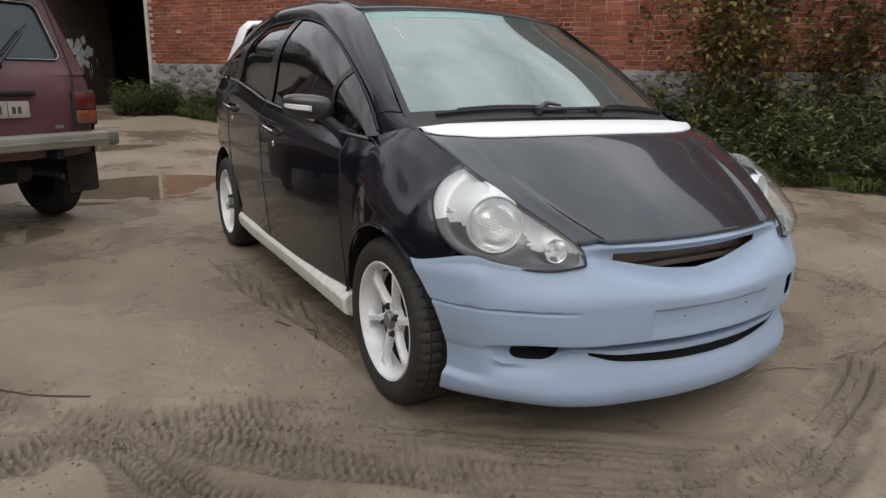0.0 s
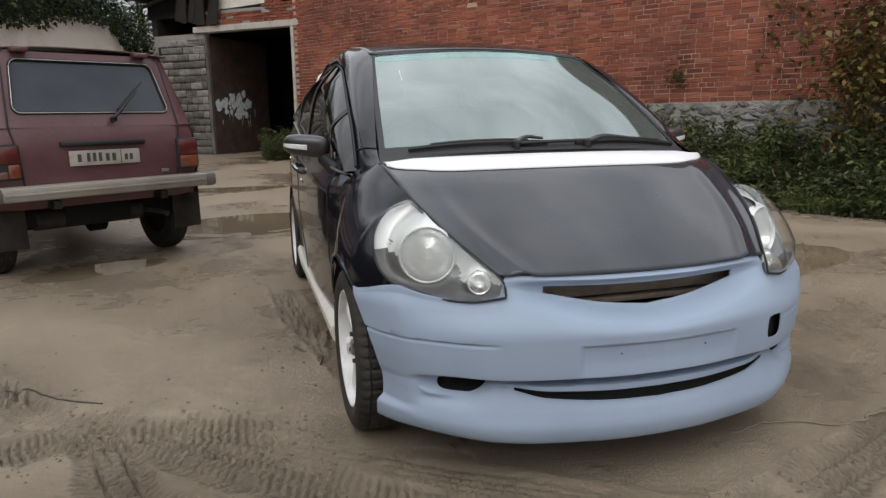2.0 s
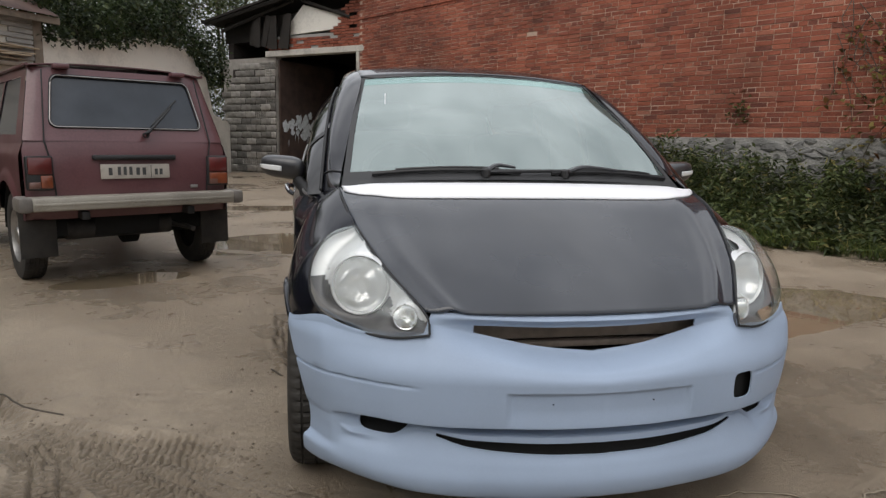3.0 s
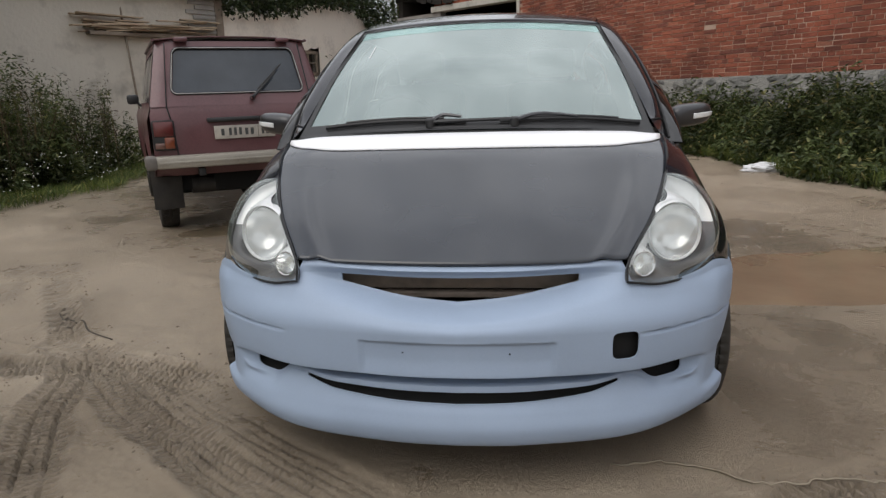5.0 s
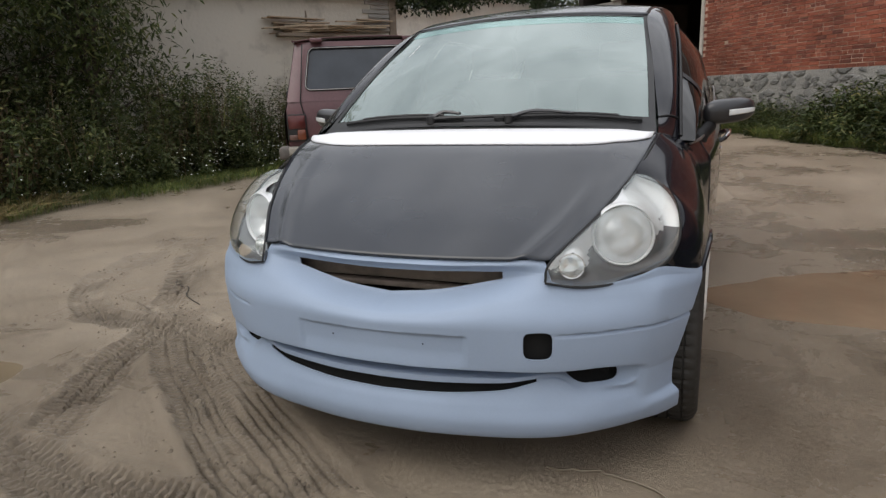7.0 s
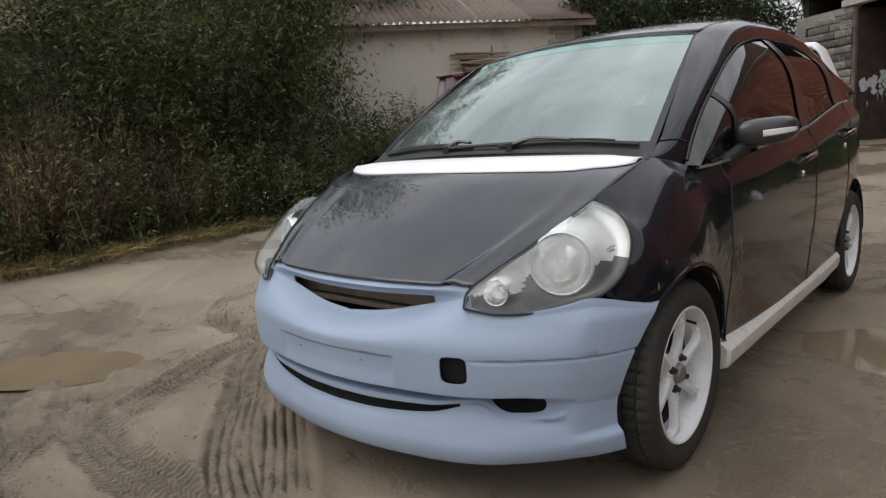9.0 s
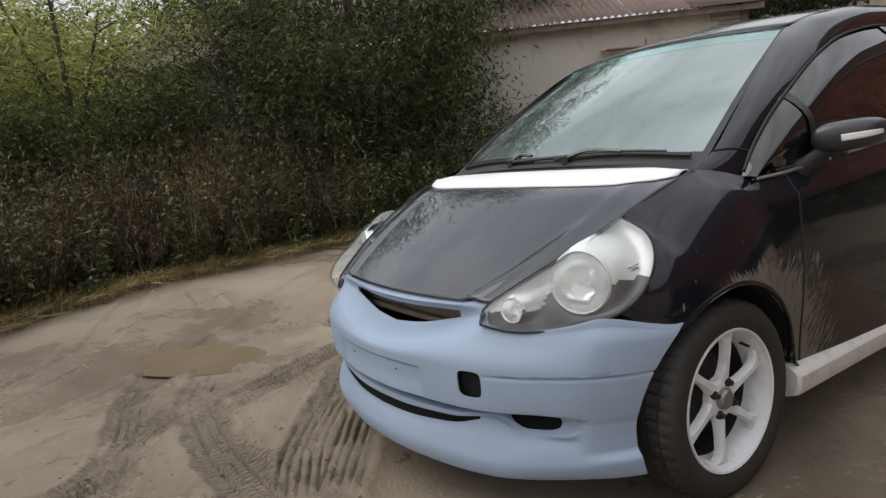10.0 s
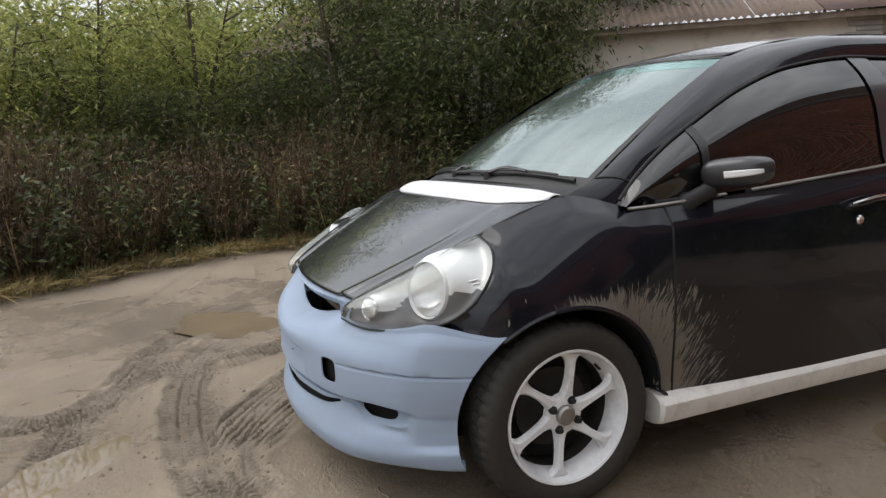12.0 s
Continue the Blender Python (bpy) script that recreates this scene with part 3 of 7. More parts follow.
def ground_many(x, y):
    i, j = np.clip(np.searchsorted(gx, x) - 1, 0, nx - 2), np.clip(np.searchsorted(gy, y) - 1, 0, ny - 2)
    u, v = (x - gx[i]) / (gx[i + 1] - gx[i]), (y - gy[j]) / (gy[j + 1] - gy[j])
    return (GZ[j, i] * (1 - u) + GZ[j, i + 1] * u) * (1 - v) + (GZ[j + 1, i] * (1 - u) + GZ[j + 1, i + 1] * u) * v


# small rough patches where the crust has broken
def rough_patch(cx, cy, a, b, turn, seed):
    u, v = np.meshgrid(np.linspace(-1, 1, 44), np.linspace(-1, 1, 30))
    X = cx + a * u * math.cos(turn) - b * v * math.sin(turn)
    Y = cy + a * u * math.sin(turn) + b * v * math.cos(turn)
    r = np.hypot(u, v) + 0.30 * soft_noise(X, Y, 16.0, seed)
    lumps = 0.012 * soft_noise(X, Y, 55.0, seed + 1) + 0.010 * soft_noise(X, Y, 110.0, seed + 2)
    Z = ground_many(X.ravel(), Y.ravel()).reshape(X.shape) - 0.007 + step(1.0, 0.55, r) * (0.008 + lumps)
    return np.stack((X, Y, Z), -1)


for n_ in range(46):
    x, y = rng.uniform(-4.6, 3.4), rng.uniform(-1.9, 4.5)
    a = rng.uniform(0.07, 0.24)
    if abs(x) < 1.15 and y > -0.95 or math.hypot(x - 2.25, y - 1.75) < 1.3:
        continue
    tagged(new("rough_patch", sheet("rough_patch", rough_patch(x, y, a, a * rng.uniform(0.3, 0.7), rng.uniform(0, 3.1), 300 + 5 * n_), CHURNED_SHADED)), "small patch of broken rough mud", "mud patch", "rough mud patches", "stuff")

# clods, pebbles and bits of straw
verts, faces = [], []
PEBBLE = mat("mud_clod", (0.125, 0.096, 0.066), 0.7, vary=(20, 0.4), bump=(80, 0.002))
beside = np.concatenate([p[0][::3] for p in TRACKS[:12]])
for n_ in range(5600):
    x, y = rng.uniform(-5.5, 4.5), rng.uniform(-2.6, 8)
    if n_ > 2600:
        x, y = beside[rng.randint(len(beside))] + rng.normal(0, 0.13, 2)
    if abs(x) < 0.9 and -0.75 < y < 3.2:
        continue
    r = 0.003 + 0.012 * rng.rand() ** 3
    z = ground_z(x, y)
    k = len(verts)
    for a in range(6):
        t = a * math.pi / 3 + rng.uniform(0, 0.6)
        verts.append((x + r * math.cos(t) * rng.uniform(0.7, 1.4), y + r * math.sin(t), z - 0.004))
    verts.append((x + rng.uniform(-r, r) * 0.3, y, z + r * rng.uniform(0.3, 0.9)))
    faces += [(k + a, k + (a + 1) % 6, k + 6) for a in range(6)]
tagged(new("mud_clods", raw("mud_clods", verts, faces, PEBBLE)), "small clods and pebbles scattered over the mud", "pebbles", kind="stuff")
# a thin tube stands for the wrinkle between wet and dry mud
crack = curve([(0.44, -0.50), (0.58, -0.47), (0.71, -0.50), (0.80, -0.56), (0.93, -0.56), (1.07, -0.53), (1.24, -0.55), (1.42, -0.53), (1.8, -0.48)], 60)
crack += np.stack((rng.uniform(-0.008, 0.008, 60), rng.uniform(-0.010, 0.010, 60)), 1)
tagged(new("dried_root", raw("dried_root", *tube([(x, y, 0.004) for x, y in crack], 0.0045, 6, 0.7), mat("pale_mud_wrinkle", (0.20, 0.165, 0.12), 0.7))), "thin pale wrinkle along a wet edge in the mud", "root")
wire = curve([(-0.86, 0.60), (-0.84, 0.68), (-0.87, 0.77), (-0.93, 0.83), (-0.96, 0.86)], 20)
tagged(new("bent_twig", raw("bent_twig", *tube([(x, y, 0.008 + 0.012 * math.sin(i * 0.4)) for i, (x, y) in enumerate(wire)], 0.004, 5), mat("dark_twig", (0.05, 0.04, 0.03), 0.8))), "thin bent dark twig lying on the mud", "twig")
twig2 = curve([(-2.35, 0.95), (-2.2, 0.78), (-2.05, 0.72), (-1.9, 0.55), (-1.72, 0.45)], 30)
tagged(new("branch", raw("branch", *tube([(x, y, ground_z(x, y) + 0.002) for x, y in twig2], 0.0045, 6, 0.7), bpy.data.materials["dark_twig"])), "dark rotten branch pressed into the mud", "branch")

# ---- red brick building ----
WALL_AT, WALL_TURN = (0.35, 16.0), math.degrees(math.atan2(-0.8436, 0.537))
WALL = pose(*WALL_AT, 0, 0, 0, WALL_TURN)
BASE_TOP, WALL_TOP, SHOWN, LONG = 1.30, 5.65, 21.0, 44.0


def brick_material(name, source):
    m = bpy.data.materials.new(name)
    m.use_nodes = True
    n, l = m.node_tree.nodes, m.node_tree.links
    b = n["Principled BSDF"]
    if source == "object":
        rnd = n.new("ShaderNodeObjectInfo").outputs["Random"]
    else:
        rnd = n.new("ShaderNodeNewGeometry").outputs["Random Per Island"]
    r = n.new("ShaderNodeValToRGB")
    stops = [(0.0, (0.150, 0.048, 0.031)), (0.12, (0.215, 0.061, 0.036)), (0.5, (0.272, 0.076, 0.041)), (0.9, (0.315, 0.096, 0.053)), (1.0, (0.36, 0.140, 0.088))]
    while len(r.color_ramp.elements) < len(stops):
        r.color_ramp.elements.new(0.5)
    for e, (p, c) in zip(r.color_ramp.elements, stops):
        e.position, e.color = p, (*c, 1)
    l.new(rnd, r.inputs[0])
    geo = n.new("ShaderNodeNewGeometry")
    big, small = n.new("ShaderNodeTexNoise"), n.new("ShaderNodeTexNoise")
    big.inputs["Scale"].default_value, big.inputs["Detail"].default_value = 0.7, 5
    small.inputs["Scale"].default_value, small.inputs["Detail"].default_value = 38.0, 5
    for t in (big, small):
        l.new(geo.outputs["Position"], t.inputs["Vector"])
    stain = n.new("ShaderNodeMapRange")
    stain.inputs["From Min"].default_value, stain.inputs["From Max"].default_value = 0.32, 0.62
    stain.inputs["To Min"].default_value, stain.inputs["To Max"].default_value = 0.55, 1.12
    l.new(big.outputs["Fac"], stain.inputs["Value"])
    pit = n.new("ShaderNodeMapRange")
    pit.inputs["From Min"].default_value, pit.inputs["From Max"].default_value = 0.3, 0.7
    pit.inputs["To Min"].default_value, pit.inputs["To Max"].default_value = 0.72, 1.2
    l.new(small.outputs["Fac"], pit.inputs["Value"])
    k = n.new("ShaderNodeMath"); k.operation = "MULTIPLY"
    l.new(stain.outputs[0], k.inputs[0]); l.new(pit.outputs[0], k.inputs[1])
    sc = n.new("ShaderNodeVectorMath"); sc.operation = "SCALE"
    l.new(r.outputs[0], sc.inputs[0]); l.new(k.outputs[0], sc.inputs["Scale"])
    l.new(sc.outputs[0], b.inputs["Base Color"])
    b.inputs["Roughness"].default_value = 0.85
    bp = n.new("ShaderNodeBump")
    bp.inputs["Distance"].default_value = 0.004
    l.new(small.outputs["Fac"], bp.inputs["Height"])
    l.new(bp.outputs[0], b.inputs["Normal"])
    return m


BRICK_ONE, BRICK_MANY = brick_material("red_brick_single", "object"), brick_material("red_brick_joined", "island")
MORTAR = mat("pale_mortar", (0.40, 0.285, 0.22), 0.9, vary=(1.2, 0.35), fine=(60, 0.2), bump=(70, 0.006))
RUBBLE_MORTAR = mat("rubble_mortar", (0.25, 0.24, 0.22), 0.9, vary=(1.5, 0.3), fine=(25, 0.3), bump=(30, 0.03))
RUBBLE = mat("rubble_stone", (0.15, 0.145, 0.135), 0.85, vary=(4.0, 0.5), fine=(40, 0.3), bump=(30, 0.02))
CAPPED = mat("weathered_cement", (0.30, 0.29, 0.27), 0.9, vary=(2.0, 0.3), bump=(40, 0.006))

brick_house = thing("brick_building", "old red brick building on a rubble stone base", "building", WALL)
v, f = block((0.0, 0.004, BASE_TOP), (LONG, 0.42, WALL_TOP), 0.0)
wall_ob = solid("brick_wall", (v, f), MORTAR, brick_house, "weathered wall of red brick in pale mortar", smooth=False)
solid("stone_base", block((0.0, -0.03, -0.3), (LONG, 0.42, BASE_TOP), 0.0), RUBBLE_MORTAR, brick_house, "rubble stone base smeared with grey mortar", smooth=False)
# unseen wall added on top; its dark colour tones down reflections in the car
REFLECTED_DARK = mat("dark_brick_for_reflections", (0.085, 0.052, 0.043), 0.9, vary=(1.2, 0.4), fine=(14, 0.3), bump=(12, 0.006))
solid("upper_storey", block((0.0, 0.0, WALL_TOP + 0.2), (LONG, 0.42, 7.3), 0.0), REFLECTED_DARK, brick_house, smooth=False)
solid("cornice", merge(block((-0.1, -0.12, WALL_TOP), (LONG, 0.45, WALL_TOP + 0.10), 0.01), block((-0.1, -0.20, WALL_TOP + 0.10), (LONG, 0.5, WALL_TOP + 0.2), 0.01)), CAPPED, brick_house, smooth=False)
solid("string_course", merge(*[block((s, -0.035, 4.30), (s + 0.25, 0.02, 4.365), 0.004) for s in np.arange(0.0, 5.0, 0.26)]), BRICK_MANY, brick_house, "projecting course of red brick", smooth=False)
solid("house_end", block((LONG - 0.4, 0.0, -0.3), (LONG, 12.0, WALL_TOP), 0.0), MORTAR, brick_house, smooth=False)

# rubble stones in the base
verts, faces = [], []
for _ in range(900):
    s, z = rng.uniform(0.0, 15.0), rng.uniform(0.0, BASE_TOP - 0.03)
    a, h = rng.uniform(0.05, 0.17), rng.uniform(0.035, 0.09)
    turn = rng.uniform(-0.5, 0.5)
    k = len(verts)
    nseg = 7
    for ring_r, y in ((1.0, -0.030), (0.82, -0.052), (0.4, -0.062)):
        for i in range(nseg):
            t = 2 * math.pi * i / nseg + rng.uniform(-0.2, 0.2)
            u, w = a * ring_r * math.cos(t), h * ring_r * math.sin(t)
            verts.append((s + u * math.cos(turn) - w * math.sin(turn), y + rng.uniform(-0.006, 0.006), min(BASE_TOP - 0.005, z + u * math.sin(turn) + w * math.cos(turn))))
    for r_ in range(2):
        for i in range(nseg):
            faces.append((k + r_ * nseg + i, k + r_ * nseg + (i + 1) % nseg, k + (r_ + 1) * nseg + (i + 1) % nseg, k + (r_ + 1) * nseg + i))
    faces.append(tuple(k + 2 * nseg + i for i in range(nseg)))
part("rubble", raw("rubble", verts, faces, RUBBLE, False), brick_house)["kind"] = "stuff"

# ---- garage in the corner ----
GAR = pose(*WALL_AT, 0, 0, 0, math.degrees(math.atan2(0.64, -0.77)))
# local x runs away from the brick corner, local -y into the building... the yard lies at +y
BLOCKS = mat("cinder_block", (0.185, 0.172, 0.155), 0.9, vary=(4.0, 0.5), fine=(50, 0.3), bump=(60, 0.008))
PLASTER = mat("dirty_white_plaster", (0.60, 0.57, 0.51), 0.85, vary=(1.3, 0.3), fine=(14, 0.25), bump=(20, 0.008))
OLD_WOOD = mat("grey_old_wood", (0.16, 0.13, 0.10), 0.85, vary=(6.0, 0.4), fine=(60, 0.3), bump=(40, 0.004))
CONCRETE = mat("stained_concrete", (0.27, 0.25, 0.225), 0.9, vary=(2.2, 0.45), fine=(40, 0.2), bump=(40, 0.006))
PALE_WOOD = mat("pale_broken_wood", (0.30, 0.235, 0.165), 0.85, vary=(6.0, 0.4), fine=(60, 0.3), bump=(40, 0.004))
# near-black colour stands for the unlit room, window and block cells
DARK_IN = mat("unlit_inside", (0.035, 0.028, 0.024), 0.95, vary=(2.0, 0.4), bump=(10, 0.01))
WORN_WHITE = mat("worn_whitewash", (0.37, 0.345, 0.305), 0.9, vary=(2.5, 0.4), fine=(20, 0.35), bump=(30, 0.01))
garage = thing("garage", "derelict garage with an open dark doorway", "building", GAR)
FLOOR_Z = 0.12
solid("side_wall", merge(block((2.98, -0.25, -0.2), (5.1, -0.03, 3.5), 0.0)), CONCRETE, garage, smooth=False)
solid("lintel", merge(block((-0.25, -0.02, 3.50), (3.30, 0.06, 3.66), 0.012), block((-0.2, -0.22, 3.50), (3.2, -0.03, 3.66), 0.0)), WORN_WHITE, garage, "chipped whitewashed concrete lintel", smooth=False)
solid("upper_wall", merge(block((-0.2, -0.22, 3.66), (3.2, -0.02, 4.05), 0.0)), CAPPED, garage, smooth=False)
solid("door_post", block((-0.02, -0.05, FLOOR_Z - 0.2), (0.07, 0.05, 3.50), 0.01), WORN_WHITE, garage, "narrow white door post", smooth=False)
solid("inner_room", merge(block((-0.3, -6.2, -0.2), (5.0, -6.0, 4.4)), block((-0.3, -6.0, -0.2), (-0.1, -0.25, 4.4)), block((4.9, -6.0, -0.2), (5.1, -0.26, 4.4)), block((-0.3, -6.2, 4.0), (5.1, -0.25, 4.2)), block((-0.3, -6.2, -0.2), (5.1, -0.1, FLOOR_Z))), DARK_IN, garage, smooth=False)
leaf = solid("open_door_leaf", block((2.90, -2.6, FLOOR_Z + 0.05), (2.96, -0.1, 3.42), 0.006), mat("rust_brown_door", (0.06, 0.038, 0.03), 0.8, vary=(4, 0.4), bump=(30, 0.004)), garage, "dark rusty door leaf swung inwards", smooth=False)
splash = mat("white_splash", (0.62, 0.65, 0.66), 0.8, vary=(9.0, 0.3))
blobs = []
for _ in range(26):
    cy, cz, r = -1.15 + rng.normal(0, 0.30), 1.50 + rng.normal(0, 0.20), rng.uniform(0.05, 0.18)
    blobs.append(([(2.893 - 0.001 * rng.rand(), cy + r * math.cos(t) * rng.uniform(0.6, 1.2), cz + r * math.sin(t) * rng.uniform(0.6, 1.3)) for t in np.linspace(0, 2 * math.pi, 11, endpoint=False)], [tuple(range(11))]))
for _ in range(12):
    cy, cz = -1.15 + rng.normal(0, 0.28), 1.35 + rng.normal(0, 0.1)
    blobs.append(([(2.8925, cy, cz), (2.8925, cy + 0.03, cz), (2.8925, cy + 0.015, cz - rng.uniform(0.15, 0.4))], [(0, 1, 2)]))
solid("white_paint_splash", merge(*blobs), splash, leaf, "splashes of white paint", smooth=False)["kind"] = "stuff"
# gable with boards, rough brick end above the lintel
tri = [(2.80, 4.06), (1.95, 4.86), (0.55, 4.46), (0.60, 4.16)]
solid("gable_plaster", ([(a, -0.05, b) for a, b in tri] + [(a, -0.2, b) for a, b in tri], [(3, 2, 1, 0), (4, 5, 6, 7)] + [(i, (i + 1) % 4, 4 + (i + 1) % 4, 4 + i) for i in range(4)]), PLASTER, garage, "whitewashed gable piece", smooth=False)
# the shade under the overhang is put into this wood's colour
SHADOW_WOOD = mat("boards_with_painted_shade", (0.020, 0.016, 0.013), 0.9, vary=(5, 0.4), bump=(30, 0.006))
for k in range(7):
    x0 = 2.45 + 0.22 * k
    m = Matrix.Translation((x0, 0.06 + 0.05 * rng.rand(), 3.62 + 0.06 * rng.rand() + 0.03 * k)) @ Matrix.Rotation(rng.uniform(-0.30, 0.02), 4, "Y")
    solid("gable_board", block((-0.10, 0, 0), (0.10, 0.03, 0.95 - 0.02 * k), 0.004, m), SHADOW_WOOD, garage, "gable board with shade put into its colour" if k == 0 else "", smooth=False)
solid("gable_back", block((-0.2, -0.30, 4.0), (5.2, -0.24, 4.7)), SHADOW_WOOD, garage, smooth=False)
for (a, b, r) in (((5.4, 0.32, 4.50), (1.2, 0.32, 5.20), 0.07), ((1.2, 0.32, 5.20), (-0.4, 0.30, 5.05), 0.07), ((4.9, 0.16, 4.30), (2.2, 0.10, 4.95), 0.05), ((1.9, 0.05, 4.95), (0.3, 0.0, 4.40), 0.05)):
    solid("rafter", tube([a, b], r, 6), SHADOW_WOOD, garage, "weathered roof timber, coloured dark for shade")
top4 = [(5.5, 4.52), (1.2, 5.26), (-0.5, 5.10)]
solid("roof_edge", ([(a, y, b + h) for h in (0, 0.06) for y in (0.42, -6.2) for a, b in top4], [(0, 1, 4, 3), (1, 2, 5, 4), (9, 10, 7, 6), (10, 11, 8, 7), (0, 6, 7, 1), (1, 7, 8, 2), (0, 3, 9, 6)]), SHADOW_WOOD, garage, "sagging roof edge, coloured dark for shade", smooth=False)

# ---- low white wall between garage and barn ----
A, B = np.array((-5.42, 10.62)), np.array((-3.30, 18.4))
along = (B - A) / np.linalg.norm(B - A)
LOW = pose(A[0], A[1], 0, 0, 0, math.degrees(math.atan2(along[1], along[0])))
tops = through_knots([(0.0, 2.52), (1.0, 2.60), (2.4, 2.72), (3.6, 3.02), (4.9, 3.08), (5.6, 2.95), (6.1, 2.62), (6.5, 2.45), (7.0, 1.5), (8.06, 1.3)], 60)
tops[:, 1] += 0.30 + 0.04 * np.random.RandomState(2).randn(60)
white_wall = thing("plastered_wall", "crumbling whitewashed wall with a ragged top", "wall", LOW)


def wall_cells(y):
    rows = []
    for w in np.linspace(0, 1, 12):
        rows.append([(s, y, -0.3 + (h + 0.3) * w) for s, h in tops])
    return rows


hole = lambda i, j: not (2.62 < tops[j, 0] < 3.3 and 1.7 < -0.3 + (tops[j, 1] + 0.3) * (i + 0.5) / 11 < 2.2)
part("plaster_face", sheet("plaster_face", wall_cells(0.0)[::-1], PLASTER, keep=lambda i, j: hole(10 - i, j)), white_wall, "dirty white plaster face")
part("plaster_back", sheet("plaster_back", wall_cells(0.25), CONCRETE), white_wall)
part("ragged_top", sheet("ragged_top", [[(s, y, h + 0.02 * math.sin(9 * s + y * 30)) for s, h in tops] for y in (0.0, 0.12, 0.25)], CONCRETE), white_wall)
solid("window_frame", merge(*[block(lo, hi, 0.004) for lo, hi in (((2.58, -0.03, 1.66), (3.36, 0.02, 1.73)), ((2.58, -0.03, 2.15), (3.36, 0.02, 2.22)), ((2.58, -0.03, 1.66), (2.65, 0.02, 2.22)), ((3.29, -0.03, 1.66), (3.36, 0.02, 2.22)), ((2.94, -0.02, 1.7), (2.98, 0.02, 2.2)), ((2.6, -0.02, 1.93), (3.34, 0.02, 1.96)))]), OLD_WOOD, white_wall, "small weathered wooden window frame", smooth=False)
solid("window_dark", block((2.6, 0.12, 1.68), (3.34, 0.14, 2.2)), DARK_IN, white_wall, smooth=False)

# ---- barn ----
BARN = pose(-5.43, 10.42, 0, 0, 0, math.degrees(math.atan2(-0.827, -0.562)))  # local x runs towards the trees, +y is the yard side
barn = thing("barn", "plastered barn with a corrugated sheet roof", "building", BARN)
GREY_PLASTER = mat("stained_grey_plaster", (0.34, 0.31, 0.265), 0.9, vary=(1.1, 0.55), fine=(5, 0.6), bump=(15, 0.012), tint=(0.56, 0.525, 0.455))
solid("yard_wall", block((0.0, -0.35, -0.3), (12.0, 0.0, 3.12), 0.01), GREY_PLASTER, barn, "stained grey plaster wall with bare patches", smooth=False)
solid("end_wall", block((0.0, -6.0, -0.3), (0.35, -0.35, 3.12), 0.01), GREY_PLASTER, barn, smooth=False)
solid("corner_post", block((-0.10, -0.12, -0.2), (0.06, 0.05, 3.05), 0.012), OLD_WOOD, barn, "dark corner post", smooth=False)
for z in np.arange(2.35, 3.1, 0.085):
    solid("stone", block((-0.06 + 0.02 * rng.rand(), 0.0, z), (0.45 + 0.2 * rng.rand(), 0.035, z + 0.07), 0.006), CAPPED, barn, smooth=False)
RUSTY = mat("rusty_corrugated_sheet", (0.125, 0.112, 0.104), 0.7, vary=(2.6, 0.5), fine=(12, 0.5), tint=(0.205, 0.150, 0.115), metal=0.1)
RED_SHEET = mat("red_brown_sheet", (0.105, 0.062, 0.050), 0.6, vary=(3.0, 0.3))


def roof_sheet(x0, x1, m, name, label, wave=0.024):
    xs = np.arange(x0, x1, 0.019)
    rows = [[(x, 0.30 - 3.6 * w, 3.10 + 1.75 * w + wave * math.sin(x * 2 * math.pi / 0.13)) for x in xs] for w in np.linspace(0, 1, 6)]
    part(name, sheet(name, rows, m, thick=0.004), barn, label)


for k, x0 in enumerate(np.arange(1.05, 11.9, 1.09)):
    roof_sheet(x0, x0 + 1.1, RUSTY, "roof_sheet", "rust-streaked corrugated roof sheet" if k == 0 else "")
roof_sheet(-0.25, 1.03, RED_SHEET, "roof_sheet", "flat red-brown roof sheet", 0.002)
solid("fascia", block((-0.3, 0.20, 2.98), (12.0, 0.24, 3.09), 0.004), OLD_WOOD, barn, smooth=False)
# loose boards propped under the eaves
for k in range(26):
    x0 = rng.uniform(0.0, 1.9)
    z0 = 2.29 + 0.22 * rng.rand() + 0.02 * (k % 3)
    ln = rng.uniform(0.5, 1.3)
    tilt = rng.uniform(-0.05, 0.08)
    m = Matrix.Translation((x0, 0.02 + 0.10 * rng.rand(), z0)) @ Matrix.Rotation(tilt, 4, "Y") @ Matrix.Rotation(rng.uniform(-0.15, 0.15), 4, "Z")
    solid("loose_board", block((0, 0, 0), (ln, rng.uniform(0.05, 0.14), 0.022), 0.003, m), PALE_WOOD, barn, "broken grey board" if k == 0 else "", smooth=False)
solid("board_shelf", block((-0.05, 0.0, 2.22), (2.45, 0.16, 2.28), 0.01), OLD_WOOD, barn, "wooden ledge piled with broken boards", smooth=False)
tagged(new("leaning_pole", raw("leaning_pole", *tube([(-5.95, 8.35, 0.05), (-6.40, 8.85, 2.3), (-6.52, 8.97, 3.0)], 0.018, 6), OLD_WOOD)), "thin dark pole leaning against the barn", "pole")

# ---- the black hatchback: nose towards -y, front axle at y = 0 ----
car = thing("hatchback_car", "black five-door hatchback with unpainted pale blue front bumper", "car")
HUB, TYRE, RIM_R, BASE = 0.287, 0.289, 0.207, 2.45
SIDES = (1, -1)

